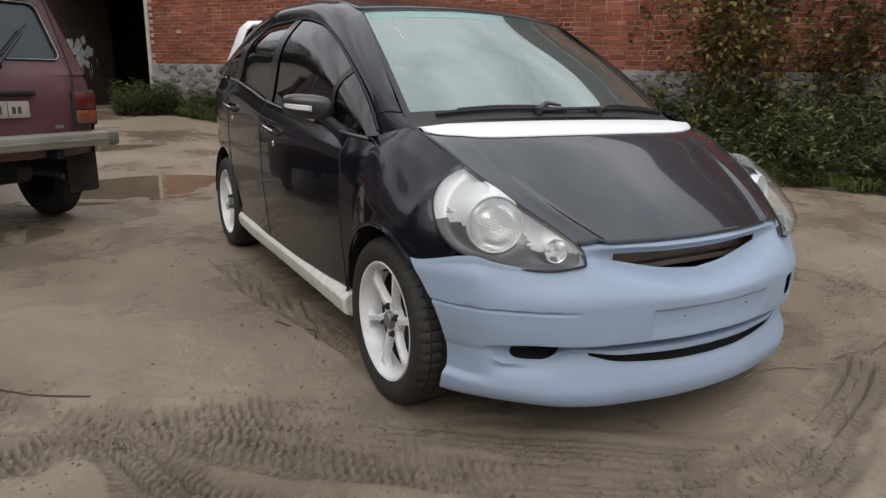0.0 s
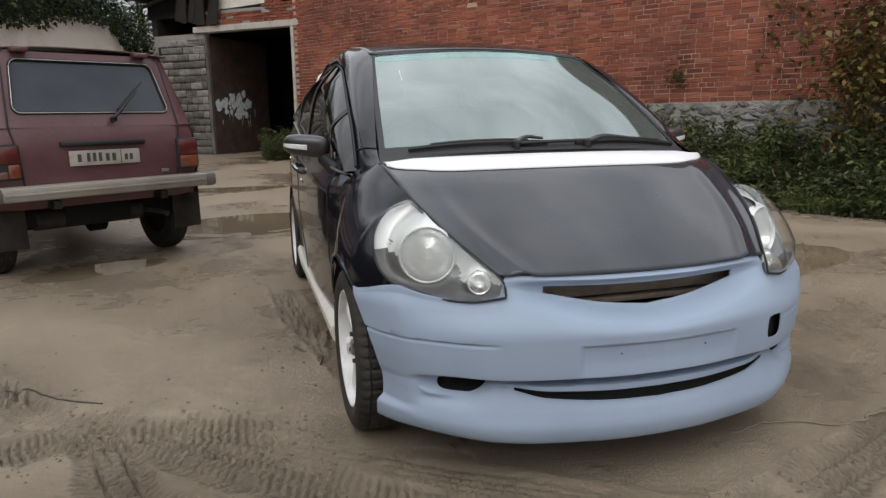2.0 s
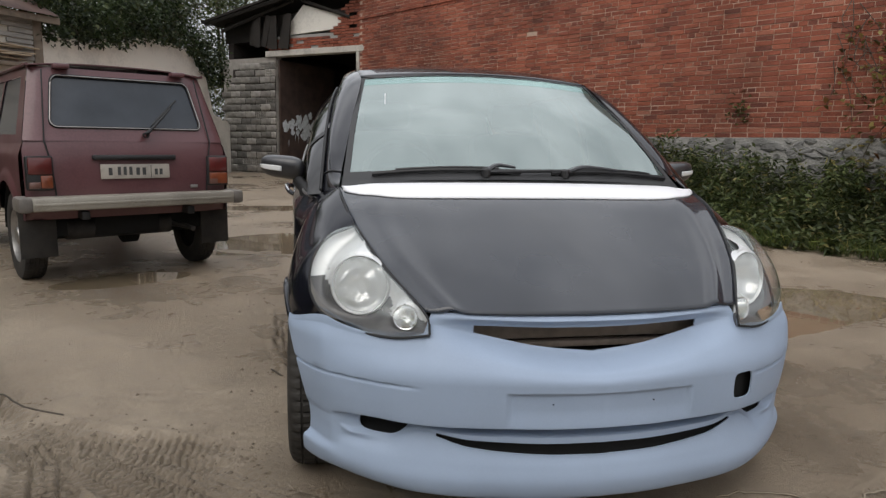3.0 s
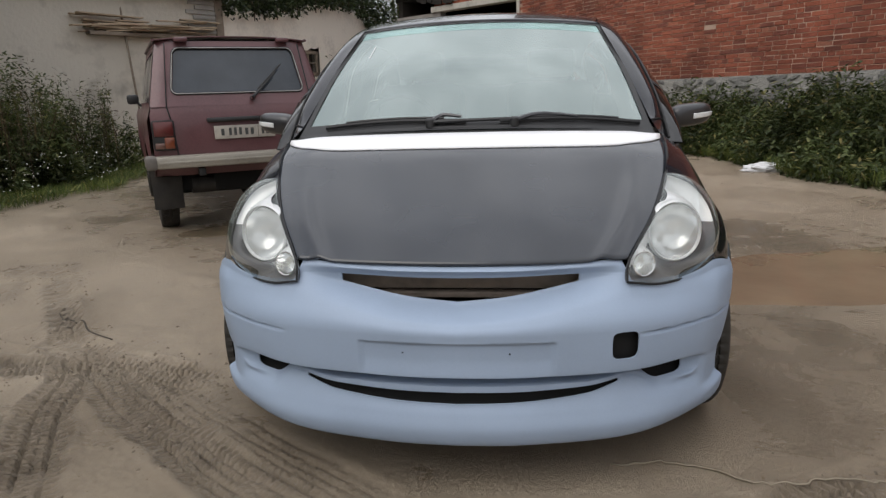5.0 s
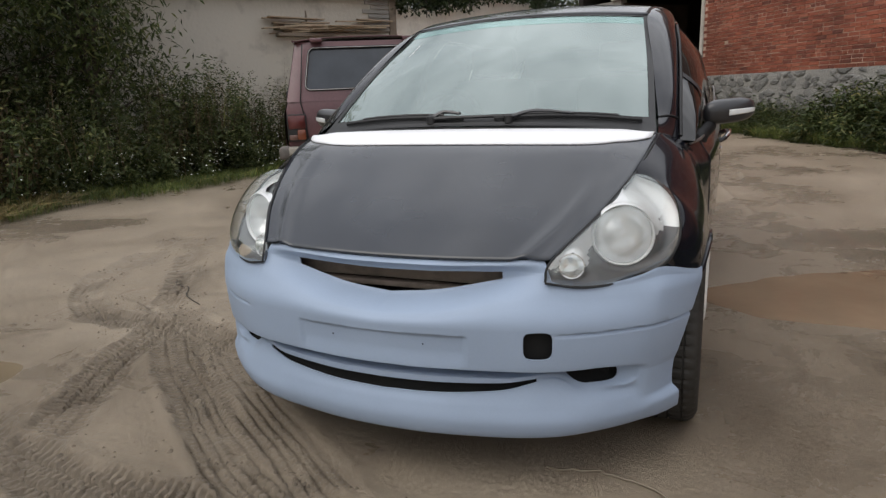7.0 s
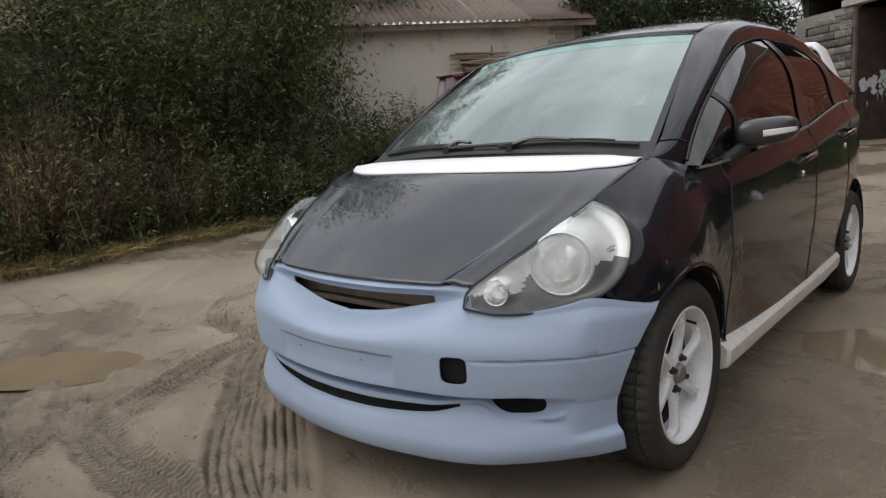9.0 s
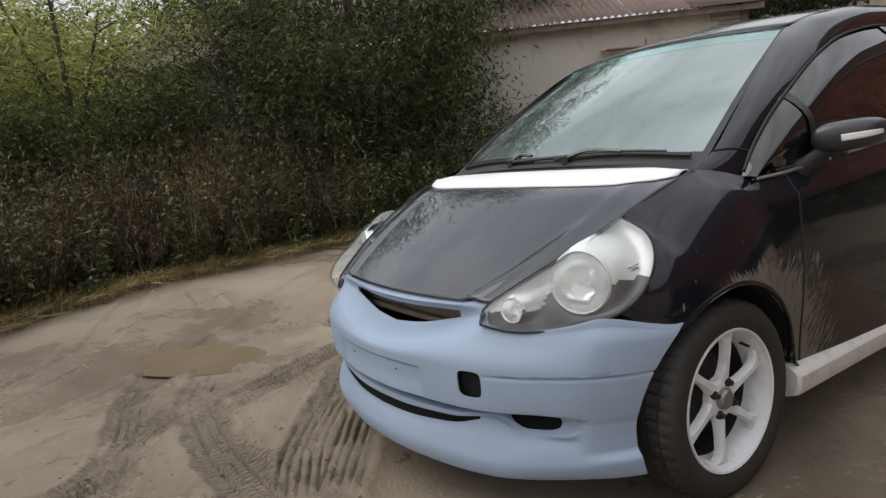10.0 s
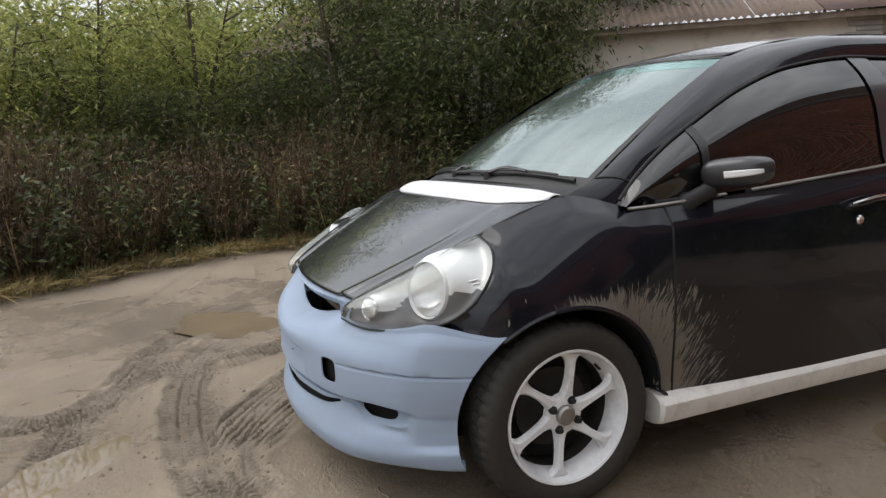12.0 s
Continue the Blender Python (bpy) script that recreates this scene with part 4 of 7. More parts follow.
# front bumper: a plan line, and rows of height and inset along it
PLAN = curve([(0, -0.700), (0.13, -0.694), (0.255, -0.675), (0.36, -0.655), (0.443, -0.632), (0.53, -0.592), (0.61, -0.538), (0.682, -0.475), (0.739, -0.405), (0.780, -0.33), (0.808, -0.26), (0.826, -0.19)], 200)
STATIONS = (0, 0.17, 0.345, 0.472, 0.488, 0.58, 0.66, 0.70, 0.735, 0.82)
ROWS_Z = [
    (0.632, 0.633, 0.637, 0.642, 0.588, 0.573, 0.584, 0.594, 0.606, 0.566),
    (0.622, 0.622, 0.626, 0.628, 0.584, 0.570, 0.580, 0.590, 0.600, 0.563),
    (0.600, 0.601, 0.605, 0.609, 0.580, 0.566, 0.574, 0.582, 0.590, 0.560),
    (0.534, 0.550, 0.584, 0.604, 0.577, 0.563, 0.570, 0.577, 0.584, 0.557),
    (0.497, 0.507, 0.536, 0.552, 0.548, 0.540, 0.541, 0.543, 0.545, 0.535),
    (0.472, 0.474, 0.476, 0.476, 0.476, 0.472, 0.468, 0.466, 0.465, 0.462),
    (0.358, 0.358, 0.358, 0.357, 0.357, 0.358, 0.352, 0.346, 0.345, 0.346),
    (0.350, 0.350, 0.350, 0.350, 0.350, 0.351, 0.343, 0.336, 0.335, 0.335),
    (0.332, 0.333, 0.334, 0.341, 0.341, 0.328, 0.322, 0.325, 0.326, 0.325),
    (0.325, 0.326, 0.328, 0.334, 0.334, 0.300, 0.300, 0.314, 0.317, 0.314),
    (0.309, 0.310, 0.316, 0.326, 0.326, 0.289, 0.290, 0.304, 0.306, 0.302),
    (0.274, 0.278, 0.292, 0.322, 0.323, 0.278, 0.276, 0.280, 0.282, 0.282),
    (0.246, 0.246, 0.247, 0.249, 0.249, 0.250, 0.250, 0.250, 0.250, 0.252),
    (0.204, 0.204, 0.205, 0.206, 0.206, 0.208, 0.212, 0.216, 0.222, 0.228),
    (0.155, 0.155, 0.157, 0.160, 0.160, 0.164, 0.168, 0.170, 0.172, 0.176),
    (0.160, 0.160, 0.162, 0.165, 0.165, 0.169, 0.173, 0.175, 0.177, 0.181),
]
ROWS_IN = [
    (0.112, 0.108, 0.100, 0.090, 0.058, 0.046, 0.034, 0.026, 0.018, 0.000),
    (0.096, 0.094, 0.090, 0.080, 0.056, 0.044, 0.032, 0.024, 0.016, -0.001),
    (0.112, 0.112, 0.106, 0.074, 0.055, 0.043, 0.031, 0.023, 0.014, -0.003),
    (0.112, 0.112, 0.108, 0.070, 0.054, 0.042, 0.030, 0.022, 0.013, -0.004),
    (0.016, 0.018, 0.030, 0.036, 0.035, 0.028, 0.017, 0.006, -0.005, -0.010),
    (0.0, 0.0, 0.0, 0.0, 0.0, -0.002, -0.005, -0.009, -0.011, -0.011),
    (0.004, 0.004, 0.005, 0.006, 0.006, 0.006, 0.005, 0.004, 0.004, 0.004),
    (0.068, 0.068, 0.066, 0.058, 0.058, 0.056, 0.034, 0.012, 0.006, 0.008),
    (0.072, 0.072, 0.070, 0.066, 0.066, 0.070, 0.042, 0.014, 0.008, 0.011),
    (0.024, 0.024, 0.026, 0.048, 0.050, 0.050, 0.034, 0.014, 0.008, 0.012),
    (0.023, 0.023, 0.025, 0.044, 0.046, 0.042, 0.020, 0.014, 0.008, 0.013),
    (0.026, 0.026, 0.030, 0.040, 0.042, 0.034, 0.026, 0.014, 0.009, 0.014),
    (0.014, 0.014, 0.014, 0.014, 0.014, 0.013, 0.012, 0.010, 0.009, 0.014),
    (0.004, 0.004, 0.004, 0.004, 0.004, 0.003, 0.003, 0.001, -0.002, -0.007),
    (0.022, 0.022, 0.022, 0.022, 0.023, 0.025, 0.026, 0.024, 0.019, 0.006),
    (0.10, 0.10, 0.10, 0.10, 0.10, 0.10, 0.10, 0.09, 0.08, 0.06),
]
PER_ROW = (3, 4, 4, 9, 6, 34, 6, 6, 7, 5, 8, 8, 6, 6, 3)


def eased_down(knots, v):
    """Like eased, for a table of knots (rows, points) at whole numbers and one place v for each point."""
    s = np.diff(knots, axis=0)
    m = np.concatenate([s[:1], np.where(s[:-1] * s[1:] <= 0, 0, 2 * s[:-1] * s[1:] / np.where(s[:-1] + s[1:] == 0, 1, s[:-1] + s[1:])), s[-1:]])
    i = np.clip(np.floor(v).astype(int), 0, len(knots) - 2)
    t, n = v - i, np.arange(len(v))
    return (1 + 2 * t) * (1 - t) ** 2 * knots[i, n] + t * (1 - t) ** 2 * m[i, n] + t * t * (3 - 2 * t) * knots[i + 1, n] + t * t * (t - 1) * m[i + 1, n]


def bumper_points(s, v):
    """The bumper's skin at s along its plan (0 middle, 1 wheel arch) and v down its rows."""
    plan_x, plan_y = (lambda t: np.interp(t * 199, range(200), PLAN[:, 0])), (lambda t: np.interp(t * 199, range(200), PLAN[:, 1]))
    x0 = plan_x(s)
    z = eased_down(np.array([eased(STATIONS, r, x0) for r in ROWS_Z]), v)
    d = eased_down(np.array([eased(STATIONS, r, x0) for r in ROWS_IN]), v)
    # the wheel arch cuts the skin short
    end = -np.sqrt(np.maximum(0.345 ** 2 - (z - HUB) ** 2, 0.01))
    last = np.interp(end, PLAN[:, 1], np.linspace(0, 1, 200))
    t = np.where(s < 0.7, s, 0.7 + (s - 0.7) * (last - 0.7) / 0.3)
    x, y = plan_x(t), plan_y(t)
    tx, ty = plan_x(t + 0.02) - plan_x(t - 0.02), plan_y(t + 0.02) - plan_y(t - 0.02)
    ty = ty * step(0.0, 0.03, s)
    k = np.hypot(tx, ty) + 1e-9
    # the plate's field and the moulded line of the wing
    d = d + 0.008 * step(0.260, 0.253, x) * step(0.454, 0.449, z) * step(0.345, 0.41, z)
    d = d + 0.0065 * step(0.47, 0.53, x) * step(0.815, 0.795, x) * step(0.4630, 0.4595, z) * step(0.4505, 0.4585, z) + 0.0015 * step(0.47, 0.6, x) * step(0.462, 0.458, z) * step(0.40, 0.45, z)
    return np.stack((x - d * ty / k, y + d * tx / k, z), -1)


def bumper_grid(side):
    vs = np.concatenate([np.linspace(i, i + 1, n, endpoint=False) for i, n in enumerate(PER_ROW)] + [[15.0]])
    ss = np.linspace(0, 1, 140)
    S, V = np.meshgrid(ss, vs)
    at = lambda x: float(np.interp(x, PLAN[:, 0], np.linspace(0, 1, 200)))
    holes = [(at(0.443), 5.33, 0.036, 0.26, 4.0), (at(0.592), 8.0, (at(0.656) - at(0.528)) / 2, 1.08, 2.5)]  # towing eye, fog lamp
    if side < 0:
        holes = holes[1:]
    inside = np.zeros(S.shape)
    for s0, v0, a, b, p in holes:
        for _ in range(2):
            r = (np.abs((S - s0) / a) ** p + np.abs((V - v0) / b) ** p) ** (1 / p)
            near = np.abs(r - 1) < (0.10 if p > 3 else 0.075)
            k = np.where(near, 1 / np.maximum(r, 1e-6), 1)
            S, V = s0 + (S - s0) * k, v0 + (V - v0) * k
        r = (np.abs((S - s0) / a) ** p + np.abs((V - v0) / b) ** p) ** (1 / p)
        inside = np.maximum(inside, r < 1.01)
    grid = bumper_points(S.ravel(), V.ravel()).reshape(*S.shape, 3)
    x = grid[..., 0]

    def keep(i, j):
        mid = (vs[i] + vs[i + 1]) / 2
        if 2 < mid < 3 and x[i, j + 1] <= 0.332 or 10 < mid < 11 and x[i, j + 1] < 0.435:
            return False
        return not inside[i:i + 2, j:j + 2].all()

    return grid, keep


bumper_meshes = []
for side in SIDES:
    grid, keep = bumper_grid(side)
    bumper_meshes.append(sheet("half", grid, PRIMER, side, keep))
bm = bmesh.new()
for me in bumper_meshes:
    bm.from_mesh(me)
    bpy.data.meshes.remove(me)
bmesh.ops.remove_doubles(bm, verts=bm.verts[:], dist=0.0004)
bmesh.ops.recalc_face_normals(bm, faces=bm.faces[:])
if sum(f.normal.y * f.calc_area() for f in bm.faces) > 0:
    bmesh.ops.reverse_faces(bm, faces=bm.faces[:])
bmesh.ops.solidify(bm, geom=bm.faces[:], thickness=0.004)
bumper_me = raw("front_bumper", [], [], PRIMER)
bm.to_mesh(bumper_me)
bm.free()
bumper_me.polygons.foreach_set("use_smooth", [True] * len(bumper_me.polygons))
bumper_me.set_sharp_from_angle(angle=radians(50))
front_bumper = part("front_bumper", bumper_me, car, "aftermarket front bumper in matt pale blue primer, unpainted")
# what shows behind the openings
solid("crossmember", merge(block((-0.42, -0.50, 0.545), (0.42, -0.46, 0.60), 0.008), block((-0.40, -0.505, 0.52), (0.40, -0.47, 0.538), 0.004)), BEAM, car, "dirty rust-brown metal crossmember behind the grille opening")
solid("radiator", merge(block((-0.55, -0.44, 0.16), (0.55, -0.40, 0.60), 0.01), block((-0.60, -0.46, 0.28), (0.60, -0.42, 0.40), 0.01)), VOID, car)
# black sheets added behind the bumper skin so that its holes look dark
S, V = np.meshgrid(np.linspace(0, 0.86, 60), np.linspace(5.1, 11.6, 40))
inner = bumper_points(S.ravel(), V.ravel()).reshape(*S.shape, 3) * (0.975, 1, 1) + np.array((0, 0.022, 0))
for sx in SIDES:
    part("inner_liner", sheet("inner_liner", inner, VOID, sx), front_bumper, "added black sheet that keeps the openings dark")
    solid("plate_screw_hole", lathe([(0, 0.0005), (0.003, 0.0022), (0.006, 0.001)], 10, 1, (sx * 0.14, -0.690, 0.425)), VOID, front_bumper)


# hood
HOOD_C = through_knots([(0, 0.035, 0.952), (0, -0.10, 0.902), (0, -0.28, 0.812), (0, -0.46, 0.717), (0, -0.595, 0.640)], 40)
HOOD_S = through_knots([(0.664, 0.088, 0.930), (0.648, -0.05, 0.890), (0.620, -0.185, 0.829), (0.553, -0.37, 0.740), (0.455, -0.545, 0.645)], 40)


def hood_point(u, v, lift=0.0):
    i = v * 39
    c = np.array([np.interp(i, range(40), HOOD_C[:, k]) for k in range(3)])
    s = np.array([np.interp(i, range(40), HOOD_S[:, k]) for k in range(3)])
    a = abs(u)
    fall = 0.62 * a ** 2.2 + 0.38 * float(step(0.80, 1.0, a))
    z = c[2] + (s[2] - c[2]) * fall + 0.010 * math.exp(-((a - 0.84) / 0.05) ** 2) * v
    return np.array((u * s[0], c[1] + (s[1] - c[1]) * a ** 2, z + lift))


us = np.linspace(-1, 1, 81)
me = sheet("hood", [[hood_point(u, v) for u in us] for v in np.linspace(0, 1, 46)], HOOD_BLACK, thick=-0.006)
hood = part("hood", me, car, "black hood, dull gloss, with raised side creases")
ends = lambda u: 1 - abs(u) ** 9
me = sheet("hood_trim", [[hood_point(u, 0.005 + w * 0.225 * (0.25 + 0.75 * ends(u)), 0.004 + 0.008 * math.sin(math.pi * min(1, w * 1.02))) for u in np.linspace(-0.985, 0.985, 61)] for w in np.linspace(0, 1, 10)], WHITE_FILM, thick=-0.004)
part("rear_trim_strip", me, hood, "bright white strip along the rear edge of the hood")

# windscreen, its dark border, cowl
GLASS_C = through_knots([(0, 0.055, 0.962), (0, 0.42, 1.195), (0, 0.80, 1.398)], 30)
GLASS_S = through_knots([(0.648, 0.165, 0.940), (0.600, 0.50, 1.165), (0.538, 0.868, 1.372)], 30)


def screen_point(u, v, out=0.0):
    c = np.array([np.interp(v * 29, range(30), GLASS_C[:, k]) for k in range(3)])
    s = np.array([np.interp(v * 29, range(30), GLASS_S[:, k]) for k in range(3)])
    a = abs(u)
    q = np.array((u * s[0], c[1] + (s[1] - c[1]) * a ** 2.0, c[2] + (s[2] - c[2]) * a ** 2.0))
    return q + out * np.array((0.25 * u, -0.52, 0.83))


vs = np.linspace(0, 1, 25)
windscreen = part("windscreen", sheet("windscreen", [[screen_point(u, v) for u in np.linspace(-1, 1, 41)] for v in vs], SCREEN), car, "greenish windscreen reflecting an overcast sky", True)
for sx in SIDES:
    part("side_border", sheet("side_border", [[screen_point(u, v, 0.003) for u in np.linspace(0.966, 1.0, 4)] for v in vs], PLASTIC, sx), windscreen)
part("lower_border", sheet("lower_border", [[screen_point(u, v, 0.003) for u in np.linspace(-1, 1, 41)] for v in np.linspace(0, 0.075, 4)], PLASTIC), windscreen)
part("upper_border", sheet("upper_border", [[screen_point(u, v, 0.003) for u in np.linspace(-1, 1, 41)] for v in np.linspace(0.986, 1.0, 3)], PLASTIC), windscreen)
SUN_BAND = thin_glass("sun_band_glass", (0.88, 0.97, 0.955), 0.02, (0.40, 0.58, 0.55), 0.01, (0.7, 0.92, 0.9))
part("sun_band", sheet("sun_band", [[screen_point(u, v, 0.002) for u in np.linspace(-0.966, 0.966, 41)] for v in np.linspace(0.905, 0.985, 4)], SUN_BAND), windscreen, "darker green sun band", True)
part("inspection_sticker", sheet("inspection_sticker", [[screen_point(u, v, 0.002) for u in (-0.80 + 0.035 * (1 - v), -0.795 + 0.035 * (1 - v))] for v in np.linspace(0.66, 0.79, 4)], WHITE_FILM), windscreen)
cowl = [[hood_point(u, 0, -0.012) + np.array((0, 0.0, 0)) for u in us], [0.5 * (hood_point(u, 0, -0.03) + screen_point(u, 0)) for u in us], [screen_point(u, 0.02, 0.0045) for u in us]]
part("cowl_panel", sheet("cowl_panel", cowl, PLASTIC), car, "black plastic cowl under the windscreen")


def wiper(u0, u1, pivot, reach):
    w = thing_part("wiper", car)
    blade = [screen_point(u, 0.040 + 0.018 * math.sin(math.pi * (u - u0) / (u1 - u0)), 0.012) for u in np.linspace(u0, u1, 14)]
    solid("blade", merge(tube(blade, 0.006, 6, 1.5), tube([q + (0, 0, 0.009) for q in blade[2:-2]], 0.005, 6)), PLASTIC, w)
    root = screen_point(pivot, 0.040, 0.014)
    solid("arm", tube(curve([root, screen_point(0.6 * pivot + 0.4 * reach, 0.072, 0.022), screen_point(reach, 0.062, 0.020)], 10), np.linspace(0.014, 0.008, 10), 8, 0.7), SATIN, w)
    solid("pivot_cap", lathe([(-0.02, 0.017), (0.006, 0.018), (0.012, 0.012), (0.013, 0.001)], 14, 2, tuple(root)), PLASTIC, w)


def thing_part(name, parent):
    ob = new(name)
    ob.parent = parent
    return ob


wiper(-0.84, -0.02, -0.22, -0.05)
wiper(0.16, 0.93, 0.24, 0.58)
solid("washer_arm", tube([screen_point(u, 0.035 + 0.03 * (u + 0.2), 0.016) for u in np.linspace(-0.2, 0.24, 8)], 0.007, 6), PLASTIC, car)

# headlights
LAMP_TOP = [(0.448, -0.577, 0.590), (0.458, -0.545, 0.641), (0.550, -0.372, 0.739), (0.618, -0.187, 0.828)]
LAMP_LOW = [(0.448, -0.577, 0.588), (0.53, -0.541, 0.573), (0.61, -0.487, 0.574), (0.685, -0.408, 0.586), (0.735, -0.337, 0.608), (0.760, -0.268, 0.66), (0.748, -0.208, 0.735), (0.700, -0.182, 0.795), (0.620, -0.184, 0.829)]
OUT = np.array((0.55, -0.70, 0.45))


def lamp_patch(bulge, w0=0.0, w1=1.0, n=14, inset=0.0):
    a, b = curve(LAMP_TOP, 40), curve(LAMP_LOW, 40)
    rows = []
    for w in np.linspace(w0, w1, n):
        row = []
        for i in range(40):
            s = i / 39
            fat = bulge * (4 * w * (1 - w)) ** 0.7 * (4 * s * (1 - s)) ** 0.5
            row.append(a[i] * (1 - w) + b[i] * w + OUT * (fat - inset))
        rows.append(row)
    return rows


for sx in SIDES:
    lamp = thing_part("headlight", car)
    lamp["label"] = "large teardrop headlight with slightly clouded clear lens"
    part("lens", sheet("lens", lamp_patch(0.070), LENS, sx), lamp, "clear clouded plastic lens", True)
    bowl = np.array(lamp_patch(-0.042, 0.0, 1.0, 48, 0.004))
    axle_ = np.array((0.342, -0.934, 0.1045))
    ROUND = ((np.array((0.617, -0.358, 0.680)), 0.084, 0.140), (np.array((0.503, -0.505, 0.620)), 0.033, 0.055))
    # the housing is drawn up to the rims of the two round lamps, which stand in it
    for at_, r_, out_ in ROUND:
        along_ = (bowl - at_) @ axle_
        away_ = np.linalg.norm(bowl - at_ - along_[..., None] * axle_, axis=-1)
        bowl = bowl + axle_ * ((-0.004 - along_) * step(out_, r_ + 0.004, away_))[..., None]

    def open_cell(i, j):
        c = (bowl[i, j] + bowl[i + 1, j + 1]) / 2
        return any(np.linalg.norm(np.cross(c - at_, axle_)) < r_ for at_, r_, out_ in ROUND)

    low_part = lambda i, j: bowl[i, j, 2] < 0.614 + 0.062 * float(step(-0.46, -0.34, bowl[i, j, 1]))
    part("housing", sheet("housing", bowl, LAMP_GREY, sx, keep=lambda i, j: low_part(i, j) and not open_cell(i, j)), lamp, "dark grey lamp housing")
    part("upper_reflector", sheet("upper_reflector", bowl, SILVER, sx, keep=lambda i, j: not low_part(i, j) and not open_cell(i, j)), lamp, "pale silver upper reflector")
    aim = Matrix.Rotation(radians(20 * sx), 4, "Z") @ Matrix.Rotation(radians(-6), 4, "X")
    seat_ = Vector((sx * 0.617, -0.358, 0.680))
    set_in = lambda vf, at: ([aim @ Vector(q) + at for q in vf[0]], vf[1])
    solid("reflector", set_in(lathe([(0.062, 0.012), (0.056, 0.036), (0.042, 0.059), (0.022, 0.075), (0.0, 0.083)], 40, 1), seat_), MIRRORED, lamp, "mirror-bright main reflector bowl")
    solid("lamp_ring", set_in(lathe([(0.010, 0.0800), (0.0, 0.0815), (-0.004, 0.0845), (-0.001, 0.0880), (0.008, 0.0900), (0.030, 0.0905)], 48, 1), seat_), SILVER, lamp, "thin pale ring round the main lamp")
    solid("bulb_shield", set_in(lathe([(0.010, 0.001), (0.012, 0.011), (0.020, 0.015), (0.062, 0.016)], 20, 1), seat_), CHROME, lamp)
    # pale disc added so that the mirror bowl looks evenly bright
    part("inner_lens", raw("inner_lens", *set_in(lathe([(-0.004, 0.001), (-0.003, 0.04), (0.002, 0.070), (0.006, 0.0835)], 40, 1), seat_), DISC), lamp, "pale disc added over the bowl to brighten it", True)
    side_seat = Vector((sx * 0.503, -0.505, 0.620))
    solid("side_lamp", set_in(lathe([(0.034, 0.002), (0.028, 0.020), (0.010, 0.029), (-0.002, 0.0315), (-0.003, 0.034), (0.014, 0.036)], 28, 1), side_seat), MIRRORED, lamp, "small round side lamp")
    part("side_lamp_lens", raw("side_lamp_lens", *set_in(lathe([(-0.010, 0.001), (-0.008, 0.014), (0.0, 0.030)], 24, 1), side_seat), CLEAR), lamp, "", True)
    for k in range(5):
        x0 = -0.016 + 0.008 * k
        solid("side_lamp_rib", set_in(tube([(x0, -0.008, -0.018), (x0, -0.010, 0.0), (x0, -0.008, 0.018)], 0.0018, 5), side_seat), CLEAR, lamp)
    for dz, r in ((0.0, 0.0045), (0.011, 0.003)):
        solid("divider", tube([(sx * 0.682, -0.300, 0.690 + dz), (sx * 0.700, -0.258, 0.697 + dz), (sx * 0.708, -0.228, 0.703 + dz)], r, 8), CHROME, lamp)
    v, f = merge(tube(curve(LAMP_LOW, 60) + OUT * 0.001, 0.0035, 6), tube(curve(LAMP_TOP, 40) + OUT * 0.001, 0.0035, 6))
    solid("seal", (v, f), SEAL, lamp, side=sx)

# sides
BELT_Y = (0.25, 0.37, 0.70, 1.07, 1.40, 1.735, 2.20, 2.60, 2.90, 3.12)
BELT_X = (0.752, 0.782, 0.803, 0.812, 0.812, 0.806, 0.792, 0.765, 0.725, 0.64)
BELT_Z = (0.880, 0.888, 0.913, 0.941, 0.968, 1.015, 1.065, 1.075, 1.05, 1.02)


def side_point(y, z, out=0.0):
    xb, zb = float(eased(BELT_Y, BELT_X, y)), float(eased(BELT_Y, BELT_Z, y))
    t = (zb - z) / (zb - 0.28)
    tail = float(step(2.55, 3.2, y)) * 0.12
    x = xb + 0.038 * float(step(0.0, 0.115, t)) + 0.004 * math.sin(math.pi * t) - 0.026 * float(step(0.45, 1.0, t)) - tail * t * 0.2
    return np.array((x + out, y, z))


# front wings
WING_TOP = [(0.736, -0.335, 0.609), (0.762, -0.268, 0.66), (0.750, -0.208, 0.735), (0.702, -0.180, 0.797), (0.622, -0.182, 0.831), (0.651, -0.05, 0.891), (0.667, 0.088, 0.931), (0.688, 0.165, 0.920), (0.716, 0.232, 0.898), (0.750, 0.285, 0.884), (0.783, 0.368, 0.880)]
WING_LOW = [(0.734, -0.333, 0.590), (0.783, -0.273, 0.572), (0.818, -0.217, 0.552), (0.834, -0.135, 0.600), (0.840, -0.05, 0.620), (0.840, 0.05, 0.620), (0.838, 0.14, 0.592), (0.832, 0.23, 0.530), (0.822, 0.295, 0.44), (0.810, 0.326, 0.33), (0.806, 0.393, 0.262)]


